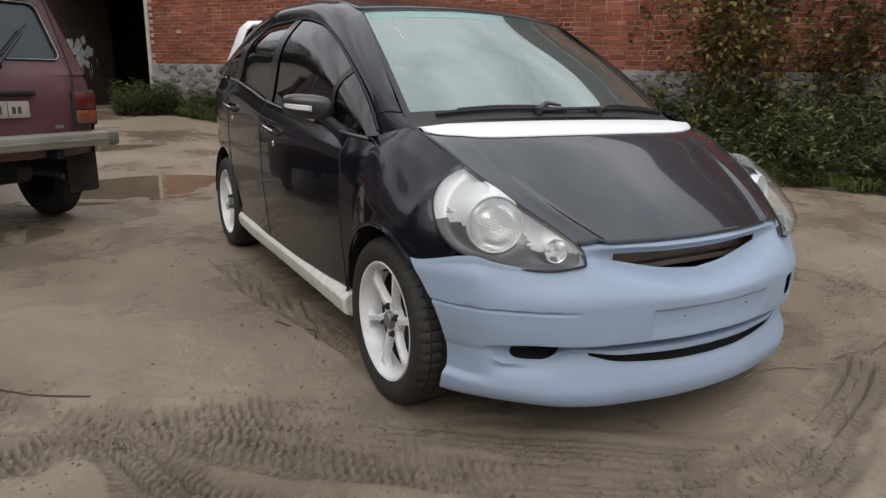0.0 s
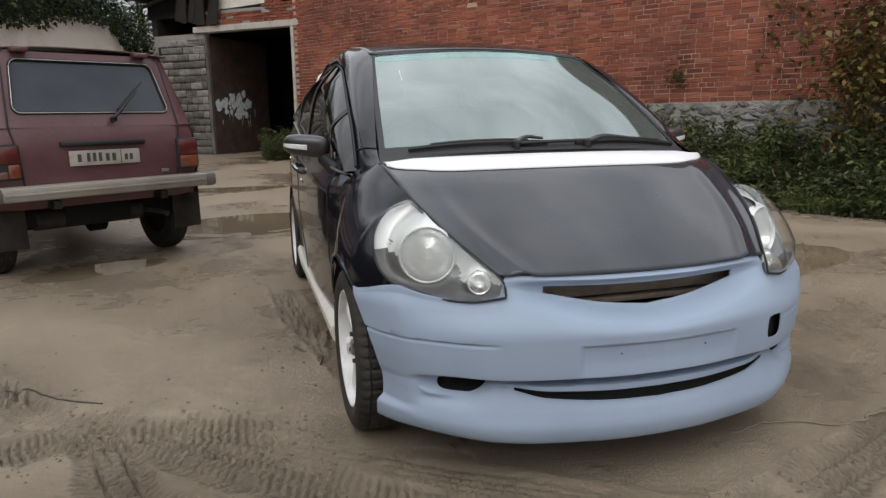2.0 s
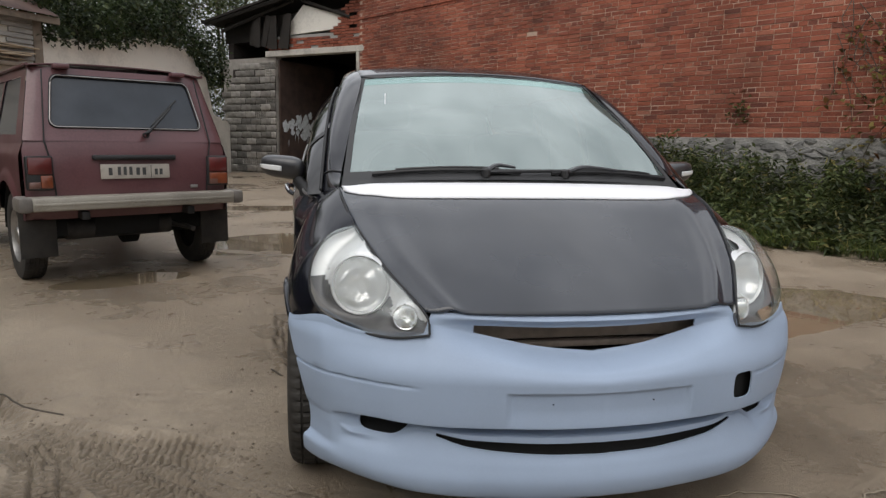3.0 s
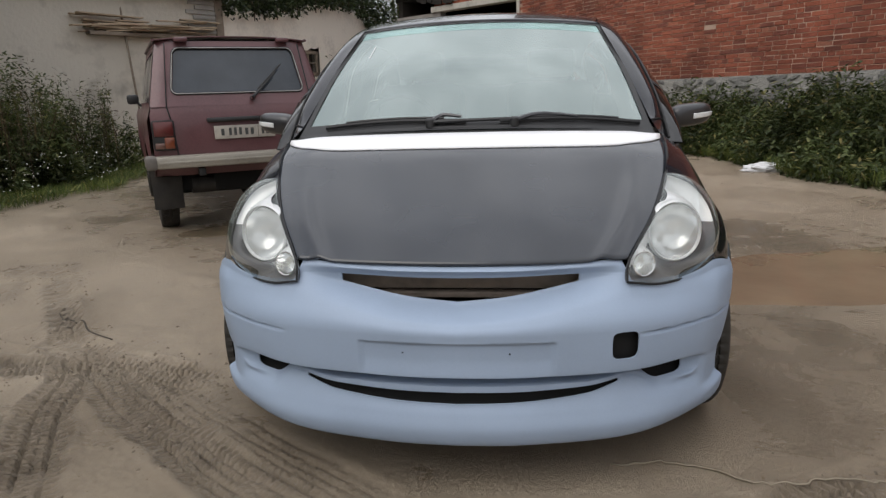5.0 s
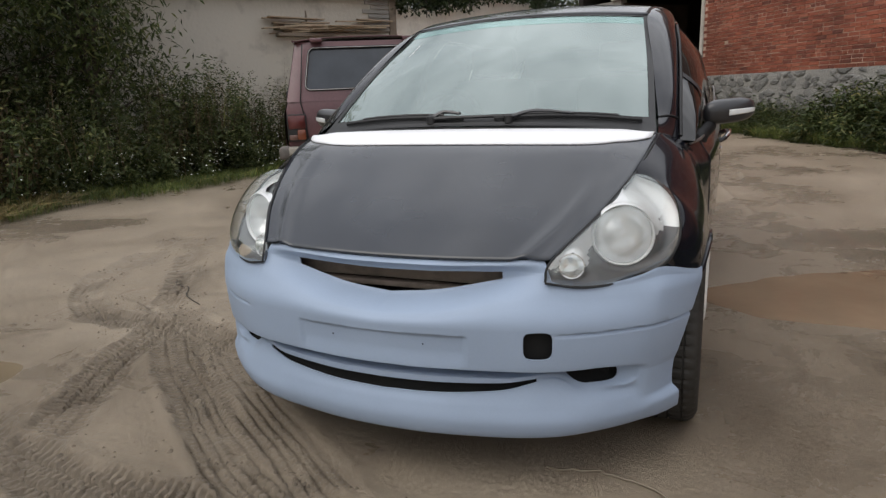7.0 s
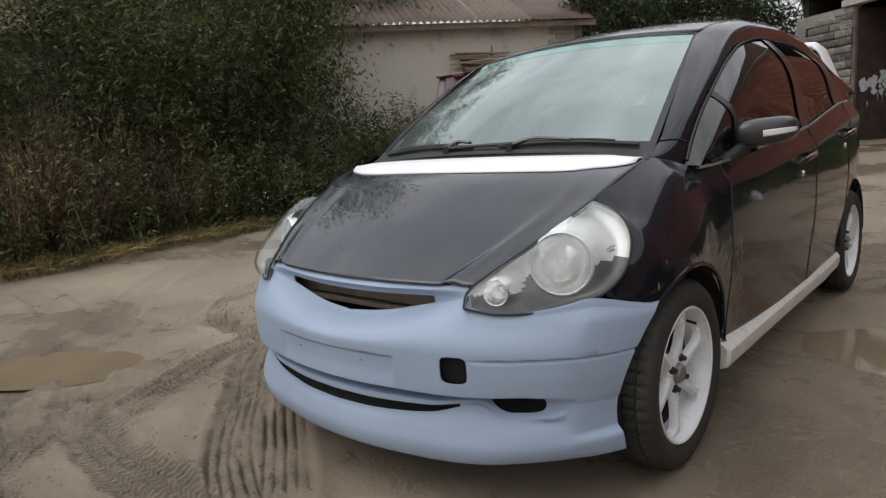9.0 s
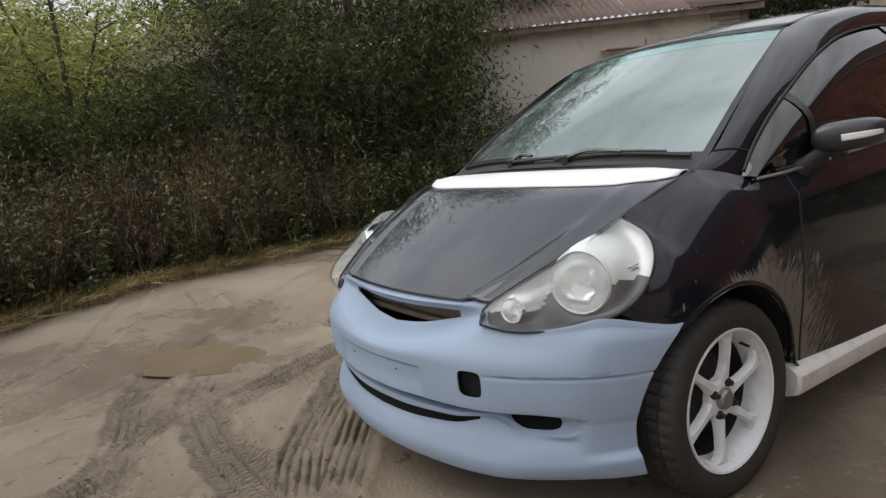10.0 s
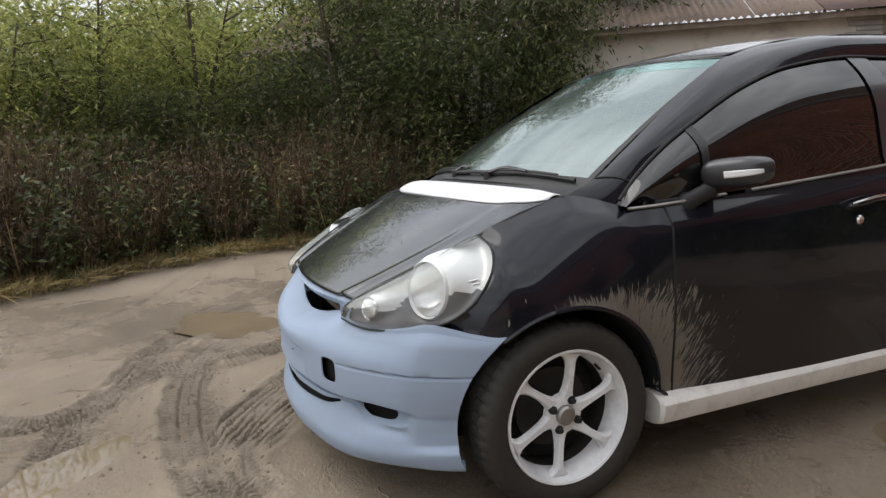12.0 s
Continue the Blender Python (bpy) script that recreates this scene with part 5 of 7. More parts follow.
def wing_grid():
    a, b = through_knots(WING_TOP, 81), through_knots(WING_LOW, 81)
    # the arch itself is round
    for q in b:
        r = math.hypot(q[1], q[2] - HUB)
        if q[1] > -0.217 and q[2] > 0.34 and q[1] < 0.33:
            q[1:] = np.array((0, HUB)) + (q[1:] - np.array((0, HUB))) * (0.337 / r)
    rows = []
    for w in np.linspace(0, 1, 26):
        row = []
        for p, q in zip(a, b):
            z = p[2] + (q[2] - p[2]) * w
            k = min(1, max(0, (p[2] - z) / max(p[2] - 0.58, 0.02)))
            x = p[0] + (max(q[0], 0.80) - p[0]) * (2 * k - k * k) ** 0.72 if w < 1 else q[0]
            if q[0] < 0.80:
                x = p[0] + (q[0] - p[0]) * w
            y = p[1] + (q[1] - p[1]) * w
            k = float(step(0.12, 0.36, y)) * float(step(0.93, 0.87, z))
            row.append((x * (1 - k) + side_point(max(y, 0.26), z)[0] * k, y, z))
        rows.append(row)
    # even out the skin between its edges
    g = np.array(rows, float)
    for _ in range(40):
        flat = (g[1:-1, :-2] + g[1:-1, 2:]) / 2
        g[1:-1, 1:-1] = 0.5 * g[1:-1, 1:-1] + 0.5 * flat
        for e in (1, 2):
            g[e, 1:-1] = 0.5 * g[e, 1:-1] + 0.25 * (g[e - 1, 1:-1] + g[e + 1, 1:-1])
            g[-1 - e, 1:-1] = 0.5 * g[-1 - e, 1:-1] + 0.25 * (g[-e, 1:-1] + g[-2 - e, 1:-1])
    return g, b


wing, arch_line = wing_grid()
for sx in SIDES:
    w = part("front_wing", sheet("front_wing", wing, SPLASHED if sx > 0 else BLACK, sx), car, "glossy black front wing splashed with dried mud" if sx > 0 else "glossy black front wing")
    solid("arch_lip", tube(arch_line[15:78], 0.007, 6), BLACK, w, side=sx)
    liner = [[(0.72 - 0.2 * t + (0.10 * float(step(-0.15, 0.05, 0.335 * math.cos(a)))) * (1 - t), 0.335 * math.cos(a), HUB + 0.335 * math.sin(a)) for a in np.linspace(0.05, math.pi - 0.05, 30)] for t in (0, 0.5, 1)]
    part("wheel_arch_liner", sheet("wheel_arch_liner", liner, VOID, sx), car)
    rear = [[(0.82 - 0.28 * t, BASE + 0.335 * math.cos(a), HUB + 0.02 + 0.335 * math.sin(a)) for a in np.linspace(0.0, math.pi, 30)] for t in (0, 0.5, 1)]
    part("rear_arch_liner", sheet("rear_arch_liner", rear, VOID, sx), car)
    # hood gap and wing seams
    solid("hood_gap", tube(HOOD_S[::2] + np.array((0.003, 0, -0.001)), 0.0045, 6), SEAL, car, side=sx)

# doors
def door_grid(y0, y1, lean=0.0, low=0.275, n=24, arch=False):
    rows = []
    for w in np.linspace(0, 1, 28):
        row = []
        for s in np.linspace(0, 1, n):
            y = y0 + (y1 - y0) * s
            top = float(eased(BELT_Y, BELT_Z, y)) - 0.004
            z = top + (low - top) * w
            y += lean * (1 - s) * (w - 0.0)
            row.append(side_point(y, z))
        rows.append(row)
    return rows


def arch_cut(grid, cy, r):
    """Pulls the lower rows of a panel up to a wheel arch."""
    g = np.array(grid)
    for j in range(g.shape[1]):
        for i in range(g.shape[0]):
            dy, dz = g[i, j, 1] - cy, g[i, j, 2] - HUB - 0.02
            if abs(dy) < r:
                floor_z = HUB + 0.02 + math.sqrt(r * r - dy * dy)
                top = g[0, j, 2]
                if floor_z > 0.275:
                    w = i / (g.shape[0] - 1)
                    z = top + (floor_z - top) * w
                    g[i, j] = side_point(g[i, j, 1], z)
    return g


WIN_TOP = [(0.718, 0.235, 0.893), (0.710, 0.300, 0.965), (0.700, 0.41, 1.055), (0.688, 0.56, 1.145), (0.664, 0.80, 1.262), (0.638, 1.05, 1.335), (0.618, 1.40, 1.372), (0.608, 1.80, 1.370), (0.612, 2.20, 1.330), (0.640, 2.50, 1.255), (0.690, 2.72, 1.150), (0.728, 2.80, 1.075)]
ROOF_EDGE = [(0.662, 0.098, 0.930), (0.650, 0.215, 0.978), (0.628, 0.34, 1.060), (0.600, 0.50, 1.168), (0.538, 0.868, 1.376), (0.545, 1.10, 1.428), (0.552, 1.40, 1.456), (0.553, 1.80, 1.463), (0.545, 2.20, 1.448), (0.530, 2.55, 1.410), (0.520, 2.85, 1.36), (0.53, 3.00, 1.32)]
TOPS = through_knots(WIN_TOP, 200)


def window_point(y, w, out=0.0):
    """On the side glass: w 0 at the belt, 1 at the top line."""
    top = np.array([np.interp(y, TOPS[:, 1], TOPS[:, k]) for k in range(3)])
    zb = float(eased(BELT_Y, BELT_Z, y)) + 0.004
    bx = float(eased(BELT_Y, BELT_X, y)) - 0.012
    return np.array((bx + (top[0] - bx) * w + 0.018 * math.sin(math.pi * w) + 0.036 * math.sin(math.pi * w ** 1.8) + out, y, zb + (top[2] - zb) * w))


def pane_grid(y0, y1, w1=0.965, lean=0.0):
    return [[window_point(y0 + (y1 - y0) * s + lean * w * (s), w, -0.004) for s in np.linspace(0, 1, 24)] for w in np.linspace(0, w1, 14)]


def pillar_grid(y0, y1, lean0=0.0, out=0.003):
    return [[window_point(y0 + (y1 - y0) * s + lean0 * w, w, out) for s in np.linspace(0, 1, 5)] for w in np.linspace(0, 1, 14)]


def handle(parent, y, z, sx):
    a, b = side_point(y, z, 0.012), side_point(y + 0.20, z + 0.020, 0.012)
    h = solid("door_handle", merge(tube(curve([side_point(y, z - 0.012, 0.0), a + (0.008, 0.012, 0), (a + b) / 2 + (0.022, 0, 0.006), b + (0.008, -0.012, 0), side_point(y + 0.20, z + 0.010, 0.0)], 16), 0.012, 8, 0.9)), BLACK, parent, side=sx)
    solid("handle_trim", tube(curve([a + (0.012, 0.0, 0.006), (a + b) / 2 + (0.030, 0, 0.016), b + (0.012, 0, 0.006)], 12), 0.005, 6), CHROME, h, "chrome trim on the handle", side=sx)
    v, f = lathe([(0.0, 0.001), (0.006, 0.012), (0.0, 0.016)], 12, 0, tuple(side_point(y + 0.07, z - 0.055, 0.002)))
    solid("lock", (v, f), CHROME, h, side=sx)


for sx in SIDES:
    paint = SPLASHED if sx > 0 else BLACK
    front = part("front_door", sheet("front_door", door_grid(0.372, 1.395, 0.026), paint, sx), car, "black front door, lower part spattered with pale mud" if sx > 0 else "glossy black front door")
    rear = part("rear_door", sheet("rear_door", arch_cut(door_grid(1.403, 2.20), BASE, 0.335), BLACK, sx), car, "glossy black rear door")
    part("quarter_panel", sheet("quarter_panel", arch_cut(door_grid(2.206, 3.12, n=30), BASE, 0.335), BLACK, sx), car)
    for y0 in (0.372, 1.399, 2.203):
        z0, z1 = float(eased(BELT_Y, BELT_Z, y0)), (0.275 if y0 < 2 else 0.46)
        solid("door_gap", tube([side_point(y0 + (0.026 * w if y0 < 1 else 0), z0 + (z1 - z0) * w, -0.0005) for w in np.linspace(0, 1, 20)], 0.0035, 6), SEAL, car, side=sx)
    handle(front, 1.085, 0.842, sx)
    handle(rear, 1.98, 0.905, sx)
    part("quarterlight", sheet("quarterlight", pane_grid(0.238, 0.535), TINT, sx), front, "small black-tinted triangular quarterlight")
    part("window", sheet("window", pane_grid(0.535, 1.36), TINT, sx), front, "dark tinted glass")
    part("window_post", sheet("window_post", [[window_point(y, w, 0.002) for y in (0.520, 0.550)] for w in np.linspace(0, 0.97, 10)], PLASTIC, sx), front)
    part("window", sheet("window", pane_grid(1.45, 2.10, lean=-0.06), TINT, sx), rear, "dark tinted glass")
    part("b_pillar", sheet("b_pillar", pillar_grid(1.345, 1.455), SATIN, sx), car, "satin black door pillar")
    part("c_pillar", sheet("c_pillar", pillar_grid(2.05, 2.19, -0.04), SATIN, sx), car)
    part("rear_quarter_window", sheet("rear_quarter_window", pane_grid(2.17, 2.74), TINT, sx), car, "dark tinted rear side glass")
    solid("window_seal", tube(curve([window_point(y, 0.985, 0.004) for y in np.linspace(0.25, 2.74, 40)], 90), 0.006, 6), SEAL, car, side=sx)
    for y0, y1, dad in ((0.255, 0.60, front), (0.70, 1.385, front), (1.41, 2.26, rear)):
        solid("belt_trim", tube([side_point(y, float(eased(BELT_Y, BELT_Z, y)) + 0.004, 0.004) for y in np.linspace(y0, y1, 24)], 0.0055, 6, 1.0), STEEL, dad, "thin bright belt strip", side=sx)
    # pillar and roof rail
    a, b = through_knots(ROOF_EDGE, 90), through_knots(WIN_TOP, 90)
    rail = [[(p * (1 - w) + q * w) + np.array((0.6, -0.1, 0.6)) * 0.022 * math.sin(math.pi * w) * min(1, i / 14) for i, (p, q) in enumerate(zip(a, b))] for w in np.linspace(0, 1, 10)]
    part("roof_rail", sheet("roof_rail", rail, BLACK, sx), car, "glossy black windscreen pillar and roof rail")
    cut = [rail[k][8] for k in range(10)]
    solid("pillar_seam", tube([np.array(q) + np.array((0.001, -0.001, 0.001)) for q in cut], 0.003, 6), SEAL, car, side=sx)
    # sill skirt
    prof = [(0.745, 0.292), (0.800, 0.290), (0.826, 0.278), (0.838, 0.262), (0.836, 0.226), (0.826, 0.200), (0.80, 0.190), (0.745, 0.190)]
    ys = [0.325, 0.335] + list(np.linspace(0.36, 2.10, 24)) + [2.13]
    v = [(x - (0.010 if i in (0, len(ys) - 1) else 0.0) - 0.012 * float(step(1.7, 2.13, y)), y, z + 0.006 * math.sin(y * 1.4)) for i, y in enumerate(ys) for x, z in prof]
    f = [(i * 8 + k, i * 8 + (k + 1) % 8, (i + 1) * 8 + (k + 1) % 8, (i + 1) * 8 + k) for i in range(len(ys) - 1) for k in range(8)] + [tuple(range(8))[::-1], tuple((len(ys) - 1) * 8 + k for k in range(8))]
    solid("side_skirt", (v, f), SKIRT, car, "scuffed off-white side skirt", side=sx)
    # door mirror
    mir = thing_part("door_mirror", car)
    shell = []
    for i in range(17):
        t = 0.5 - 0.5 * math.cos(math.pi * (0.02 + 0.96 * i / 16))
        r = (1 - abs(2 * t - 1) ** 3.4) ** (1 / 3.0) * (1.0 - 0.10 * t)
        x = 0.785 + 0.180 * t
        row = []
        for k in range(24):
            an = 2 * math.pi * k / 24
            cx, cz = math.cos(an), math.sin(an)
            cx, cz = math.copysign(abs(cx) ** 0.62, cx), math.copysign(abs(cz) ** 0.62, cz)
            dy = cx * (0.066 if cx < 0 else 0.045) * r * (1.0 if cz > 0 else 0.9)
            dz = cz * (0.050 if cz > 0 else 0.048) * r
            row.append((x, 0.545 + 0.065 * t + dy, 0.972 + 0.016 * t + dz))
        shell.append(row)
    v = [q for row in shell for q in row]
    f = [(i * 24 + k, i * 24 + (k + 1) % 24, (i + 1) * 24 + (k + 1) % 24, (i + 1) * 24 + k) for i in range(16) for k in range(24)] + [tuple(range(24))[::-1], tuple(16 * 24 + k for k in range(24))]
    solid("shell", (v, f), SATIN, mir, "dark satin mirror shell", side=sx)
    ind = [[np.array(shell[i][11]) * (1 - w) + np.array(shell[i][13]) * w + np.array((0.002, -0.004, -0.004 + 0.008 * (1 - abs(2 * w - 1)))) * (1 if i < 16 else 0.5) for i in range(8, 16)] for w in np.linspace(0.45, 0.85, 5)]
    part("indicator", sheet("indicator", ind, AMBER, sx, thick=0.003), mir, "white clear indicator strip")
    solid("foot", tube(curve([(0.765, 0.44, 0.868), (0.785, 0.47, 0.895), (0.815, 0.535, 0.93)], 10), [0.026] * 4 + [0.021] * 6, 12, 1.3), SEAL, mir, side=sx)
    solid("mirror_base", tube(curve([(0.758, 0.35, 0.895), (0.772, 0.47, 0.90), (0.785, 0.56, 0.905)], 10), 0.011, 10), SEAL, mir, side=sx)

# roof, tail, spoiler
def roof_point(u, y):
    e = np.array([np.interp(y, [q[1] for q in ROOF_EDGE], [q[k] for q in ROOF_EDGE]) for k in range(3)])
    zc = float(eased((0.80, 1.1, 1.5, 1.9, 2.4, 2.85, 3.02), (1.400, 1.460, 1.502, 1.506, 1.482, 1.425, 1.385), y))
    return np.array((u * e[0], y, zc + (e[2] - zc) * abs(u) ** 2.2))


roof_rows = []
for t in np.linspace(0, 1, 40):
    row = []
    for u in np.linspace(-1, 1, 41):
        y = (0.80 + (0.868 - 0.80) * u * u) * (1 - t) + 3.0 * t
        row.append(roof_point(u, y))
    roof_rows.append(row)
part("roof", sheet("roof", roof_rows, BLACK, thick=-0.004), car, "glossy black roof")
tail = []
for z, y, x in ((1.40, 3.0, 0.52), (1.25, 3.06, 0.60), (1.08, 3.12, 0.66), (0.85, 3.15, 0.72), (0.60, 3.16, 0.74)):
    tail.append([(u * x, y - 0.16 * abs(u) ** 3, z) for u in np.linspace(-1, 1, 25)])
part("tailgate", sheet("tailgate", tail, BLACK), car)
rb = []
for z, y, x in ((0.66, 3.15, 0.76), (0.60, 3.20, 0.80), (0.42, 3.21, 0.815), (0.25, 3.17, 0.80), (0.20, 3.10, 0.76)):
    rb.append([(u * x, y - 0.55 * abs(u) ** 5, z) for u in np.linspace(-1, 1, 41)])
part("rear_bumper", sheet("rear_bumper", rb, WHITE_FILM), car, "white rear bumper")
wing_rows = []
for k in range(16):
    a = 2 * math.pi * k / 16
    row = []
    for u in np.linspace(-1, 1, 33):
        drop = 0.32 * max(0, abs(u) - 0.86) / 0.14
        row.append((u * (0.60 + 0.05 * max(0, abs(u) - 0.86) / 0.14), 3.04 + 0.13 * math.cos(a) - 0.05 * u * u + 0.10 * drop, 1.450 + 0.030 * math.sin(a) - 0.03 * u * u - drop))
    wing_rows.append(row)
wing_rows.append(wing_rows[0])
part("roof_spoiler", sheet("roof_spoiler", wing_rows, WHITE_FILM), car, "white roof spoiler over the tailgate")
part("underbody", sheet("underbody", [[(x, y, 0.20) for x in (-0.60, 0, 0.60)] for y in np.linspace(-0.36, 3.05, 6)], VOID), car)

# cabin
solid("dashboard", merge(block((-0.66, 0.24, 0.70), (0.66, 0.62, 0.955), 0.05), block((-0.48, 0.52, 0.93), (-0.20, 0.66, 1.00), 0.03), block((-0.10, 0.55, 0.80), (0.12, 0.68, 0.98), 0.03)), CABIN, car, "dark grey dashboard behind the windscreen")
ring = [(-0.36 + 0.175 * math.cos(a), 0.74 + 0.07 * math.sin(a), 0.93 + 0.16 * math.sin(a)) for a in np.linspace(0, 2 * math.pi, 28, endpoint=False)]
solid("steering_wheel", merge(tube(ring, 0.015, 8, closed=True), tube([(-0.53, 0.74, 0.93), (-0.36, 0.72, 0.92), (-0.19, 0.74, 0.93)], 0.016, 8), block((-0.43, 0.70, 0.87), (-0.29, 0.75, 0.97), 0.02)), PLASTIC, car)
for x in (-0.36, 0.36):
    solid("front_seat", merge(block((x - 0.24, 1.30, 0.55), (x + 0.24, 1.46, 1.15), 0.06, taper=lambda q: (q[0], q[1] + 0.25 * (q[2] - 0.55), q[2])), block((x - 0.13, 1.46, 1.17), (x + 0.13, 1.55, 1.32), 0.04), block((x - 0.25, 0.90, 0.45), (x + 0.25, 1.40, 0.60), 0.06)), CABIN, car)
solid("rear_seat", block((-0.62, 2.2, 0.5), (0.62, 2.35, 1.15), 0.06, taper=lambda q: (q[0], q[1] + 0.3 * (q[2] - 0.5), q[2])), CABIN, car)
part("cabin_floor", sheet("cabin_floor", [[(x, y, 0.42) for x in (-0.78, 0.78)] for y in (0.2, 3.0)], VOID), car)
part("rear_window", sheet("rear_window", [[(u * 0.55, 3.055 - 0.1 * u * u - (z - 1.1) * 0.2, z) for u in np.linspace(-1, 1, 9)] for z in (1.08, 1.22, 1.36)], TINT), car)


# wheels
def tyre_mesh(r, half, rim):
    prof = [(-half * 0.86, rim - 0.004), (-half * 0.98, rim + 0.012), (-half * 1.03, rim + 0.045), (-half * 0.93, r - 0.016), (-half * 0.78, r - 0.004)]
    prof += [(half * k, r) for k in (-0.62, -0.60, -0.56, -0.54, -0.20, -0.18, -0.14, -0.12, 0.12, 0.14, 0.18, 0.20, 0.54, 0.56, 0.60, 0.62)]
    prof += [(half * 0.78, r - 0.004), (half * 0.93, r - 0.016), (half * 1.03, rim + 0.045), (half * 0.98, rim + 0.012), (half * 0.86, rim - 0.004)]
    sides = 200
    v, f = lathe(prof, sides, 0)
    out = []
    for i, q in enumerate(v):
        row, k = divmod(i, sides)
        a, rr = prof[row]
        cut = 0.0
        if 0.2 <= abs(a / half) < 0.8 and (k + (2 if a > 0 else 0)) % 4 == 0:
            cut = 0.007
        if round(abs(a / half), 2) in (0.14, 0.18, 0.56, 0.60):
            cut = 0.007
        s = (rr - cut) / rr
        out.append((q[0], q[1] * s, q[2] * s))
    return out, f


def spoke(a):
    """One curved spoke, broad at the hub, that bends and forks towards the rim."""
    pieces = []
    stations = [(0.030, 0.032, 0.0, -0.010), (0.050, 0.0245, 0.005, -0.007), (0.064, 0.0190, 0.015, -0.004), (0.085, 0.0142, 0.030, -0.001), (0.115, 0.0118, 0.050, 0.002), (0.145, 0.0120, 0.068, 0.004), (0.162, 0.0145, 0.080, 0.004), (0.172, 0.0195, 0.086, 0.003), (0.180, 0.029, 0.090, 0.001), (0.188, 0.044, 0.092, -0.002)]
    verts, faces = [], []
    for r, w, bend, out in stations:
        an = a + bend
        ra, ta = np.array((0, math.cos(an), math.sin(an))), np.array((0, -math.sin(an), math.cos(an)))
        mid = ra * r + np.array((out, 0, 0))
        for s, dx in ((-1.0, -0.022), (-1, -0.006), (-0.6, 0.003), (0.6, 0.003), (1, -0.006), (1.0, -0.022)):
            verts.append(mid + ta * w * s + np.array((dx, 0, 0)))
    for i in range(len(stations) - 1):
        for k in range(6):
            faces.append((i * 6 + k, i * 6 + (k + 1) % 6, (i + 1) * 6 + (k + 1) % 6, (i + 1) * 6 + k))
    return verts, faces


def wheel(x, y, turn, sx, spin=0.0):
    w = thing_part("wheel", car)
    w["label"] = "white six-spoke alloy wheel with worn tyre"
    w.matrix_local = pose(sx * x, y, HUB, 0, 0, turn + (0 if sx > 0 else 180))
    face = 0.064
    solid("tyre", tyre_mesh(TYRE, 0.098, RIM_R), RUBBER, w, "black tyre with dusty tread")
    barrel = [(0.086, RIM_R + 0.002), (0.092, RIM_R - 0.002), (0.090, RIM_R - 0.008), (0.070, RIM_R - 0.012), (0.055, RIM_R - 0.022), (0.012, RIM_R - 0.028)]
    solid("rim_barrel", lathe([(0.012, RIM_R - 0.0285), (0.0, RIM_R - 0.031), (-0.08, RIM_R - 0.022), (-0.086, RIM_R)], 64, 0), BRAKE, w, "near-black inside of the rim")
    v, f = merge(lathe(barrel, 64, 0), lathe([(face - 0.006, 0.030), (face - 0.004, 0.050), (face - 0.010, 0.060), (face - 0.03, 0.061)], 40, 0), *[([(q[0] + face, q[1], q[2]) for q in sv], sf) for sv, sf in (spoke(spin + 2 * math.pi * k / 6) for k in range(6))])
    rim = solid("rim", (v, f), RIM, w, "white painted six-spoke rim")
    solid("hub_cap", lathe([(face - 0.01, 0.031), (face + 0.006, 0.030), (face + 0.012, 0.024), (face + 0.010, 0.012), (face + 0.012, 0.001)], 24, 0), STEEL, rim, "dull metal hub cap")
    for k in range(4):
        a = math.pi / 4 + k * math.pi / 2 + spin
        v, f = lathe([(face - 0.02, 0.013), (face + 0.001, 0.013), (face + 0.001, 0.009), (face + 0.012, 0.008), (face + 0.012, 0.001)], 8, 0, (0, 0.048 * math.cos(a), 0.048 * math.sin(a)))
        solid("wheel_nut", (v, f), PLASTIC, rim)
    va = spin + 0.52
    solid("valve_stem", tube([(0.040, 0.178 * math.cos(va), 0.178 * math.sin(va)), (0.072, 0.172 * math.cos(va), 0.172 * math.sin(va))], 0.0042, 7), SEAL, rim, "black rubber valve")
    solid("brake_disc", lathe([(-0.02, 0.001), (-0.02, 0.125), (-0.032, 0.125), (-0.032, 0.001)], 40, 0), BRAKE, w)
    solid("hub_drum", lathe([(-0.10, 0.17), (-0.04, 0.17), (-0.04, 0.001)], 32, 0), VOID, w)


wheel(0.730, 0.0, 0.0, 1, 0.30)
wheel(0.730, 0.0, 0.0, -1, 1.25)
wheel(0.728, BASE, 0.0, 1, 0.7)
wheel(0.728, BASE, 0.0, -1, 0.2)

# ---- the maroon off-roader: local x to its right, y forward, rear face at y = 0 ----
MAROON = mat("maroon_paint", (0.092, 0.030, 0.036), 0.42, vary=(2.5, 0.25), fine=(60, 0.2), coat=0.3, tint=(0.125, 0.052, 0.056), rough_vary=0.4)
OLD_RUBBER = mat("dusty_rubber", (0.018, 0.017, 0.016), 0.8, vary=(8, 0.4), bump=(50, 0.003), tint=(0.040, 0.035, 0.030))
ALLOY = mat("dull_aluminium_bumper", (0.26, 0.24, 0.205), 0.5, metal=0.4, vary=(5, 0.3), fine=(70, 0.25))
WORN_CAP = mat("worn_grey_plastic", (0.14, 0.125, 0.11), 0.6, vary=(9, 0.3))
RED_LENS = mat("red_lamp_lens", (0.105, 0.016, 0.014), 0.3, vary=(15, 0.3), coat=0.6)
ORANGE_LENS = mat("orange_lamp_lens", (0.19, 0.048, 0.018), 0.3, vary=(15, 0.3), coat=0.6)
CLEAR_LENS = mat("clear_lamp_lens", (0.13, 0.065, 0.05), 0.3, vary=(15, 0.2), coat=0.6)
PLATE_WHITE = mat("worn_number_plate", (0.34, 0.31, 0.27), 0.5, vary=(12, 0.3), fine=(60, 0.2))
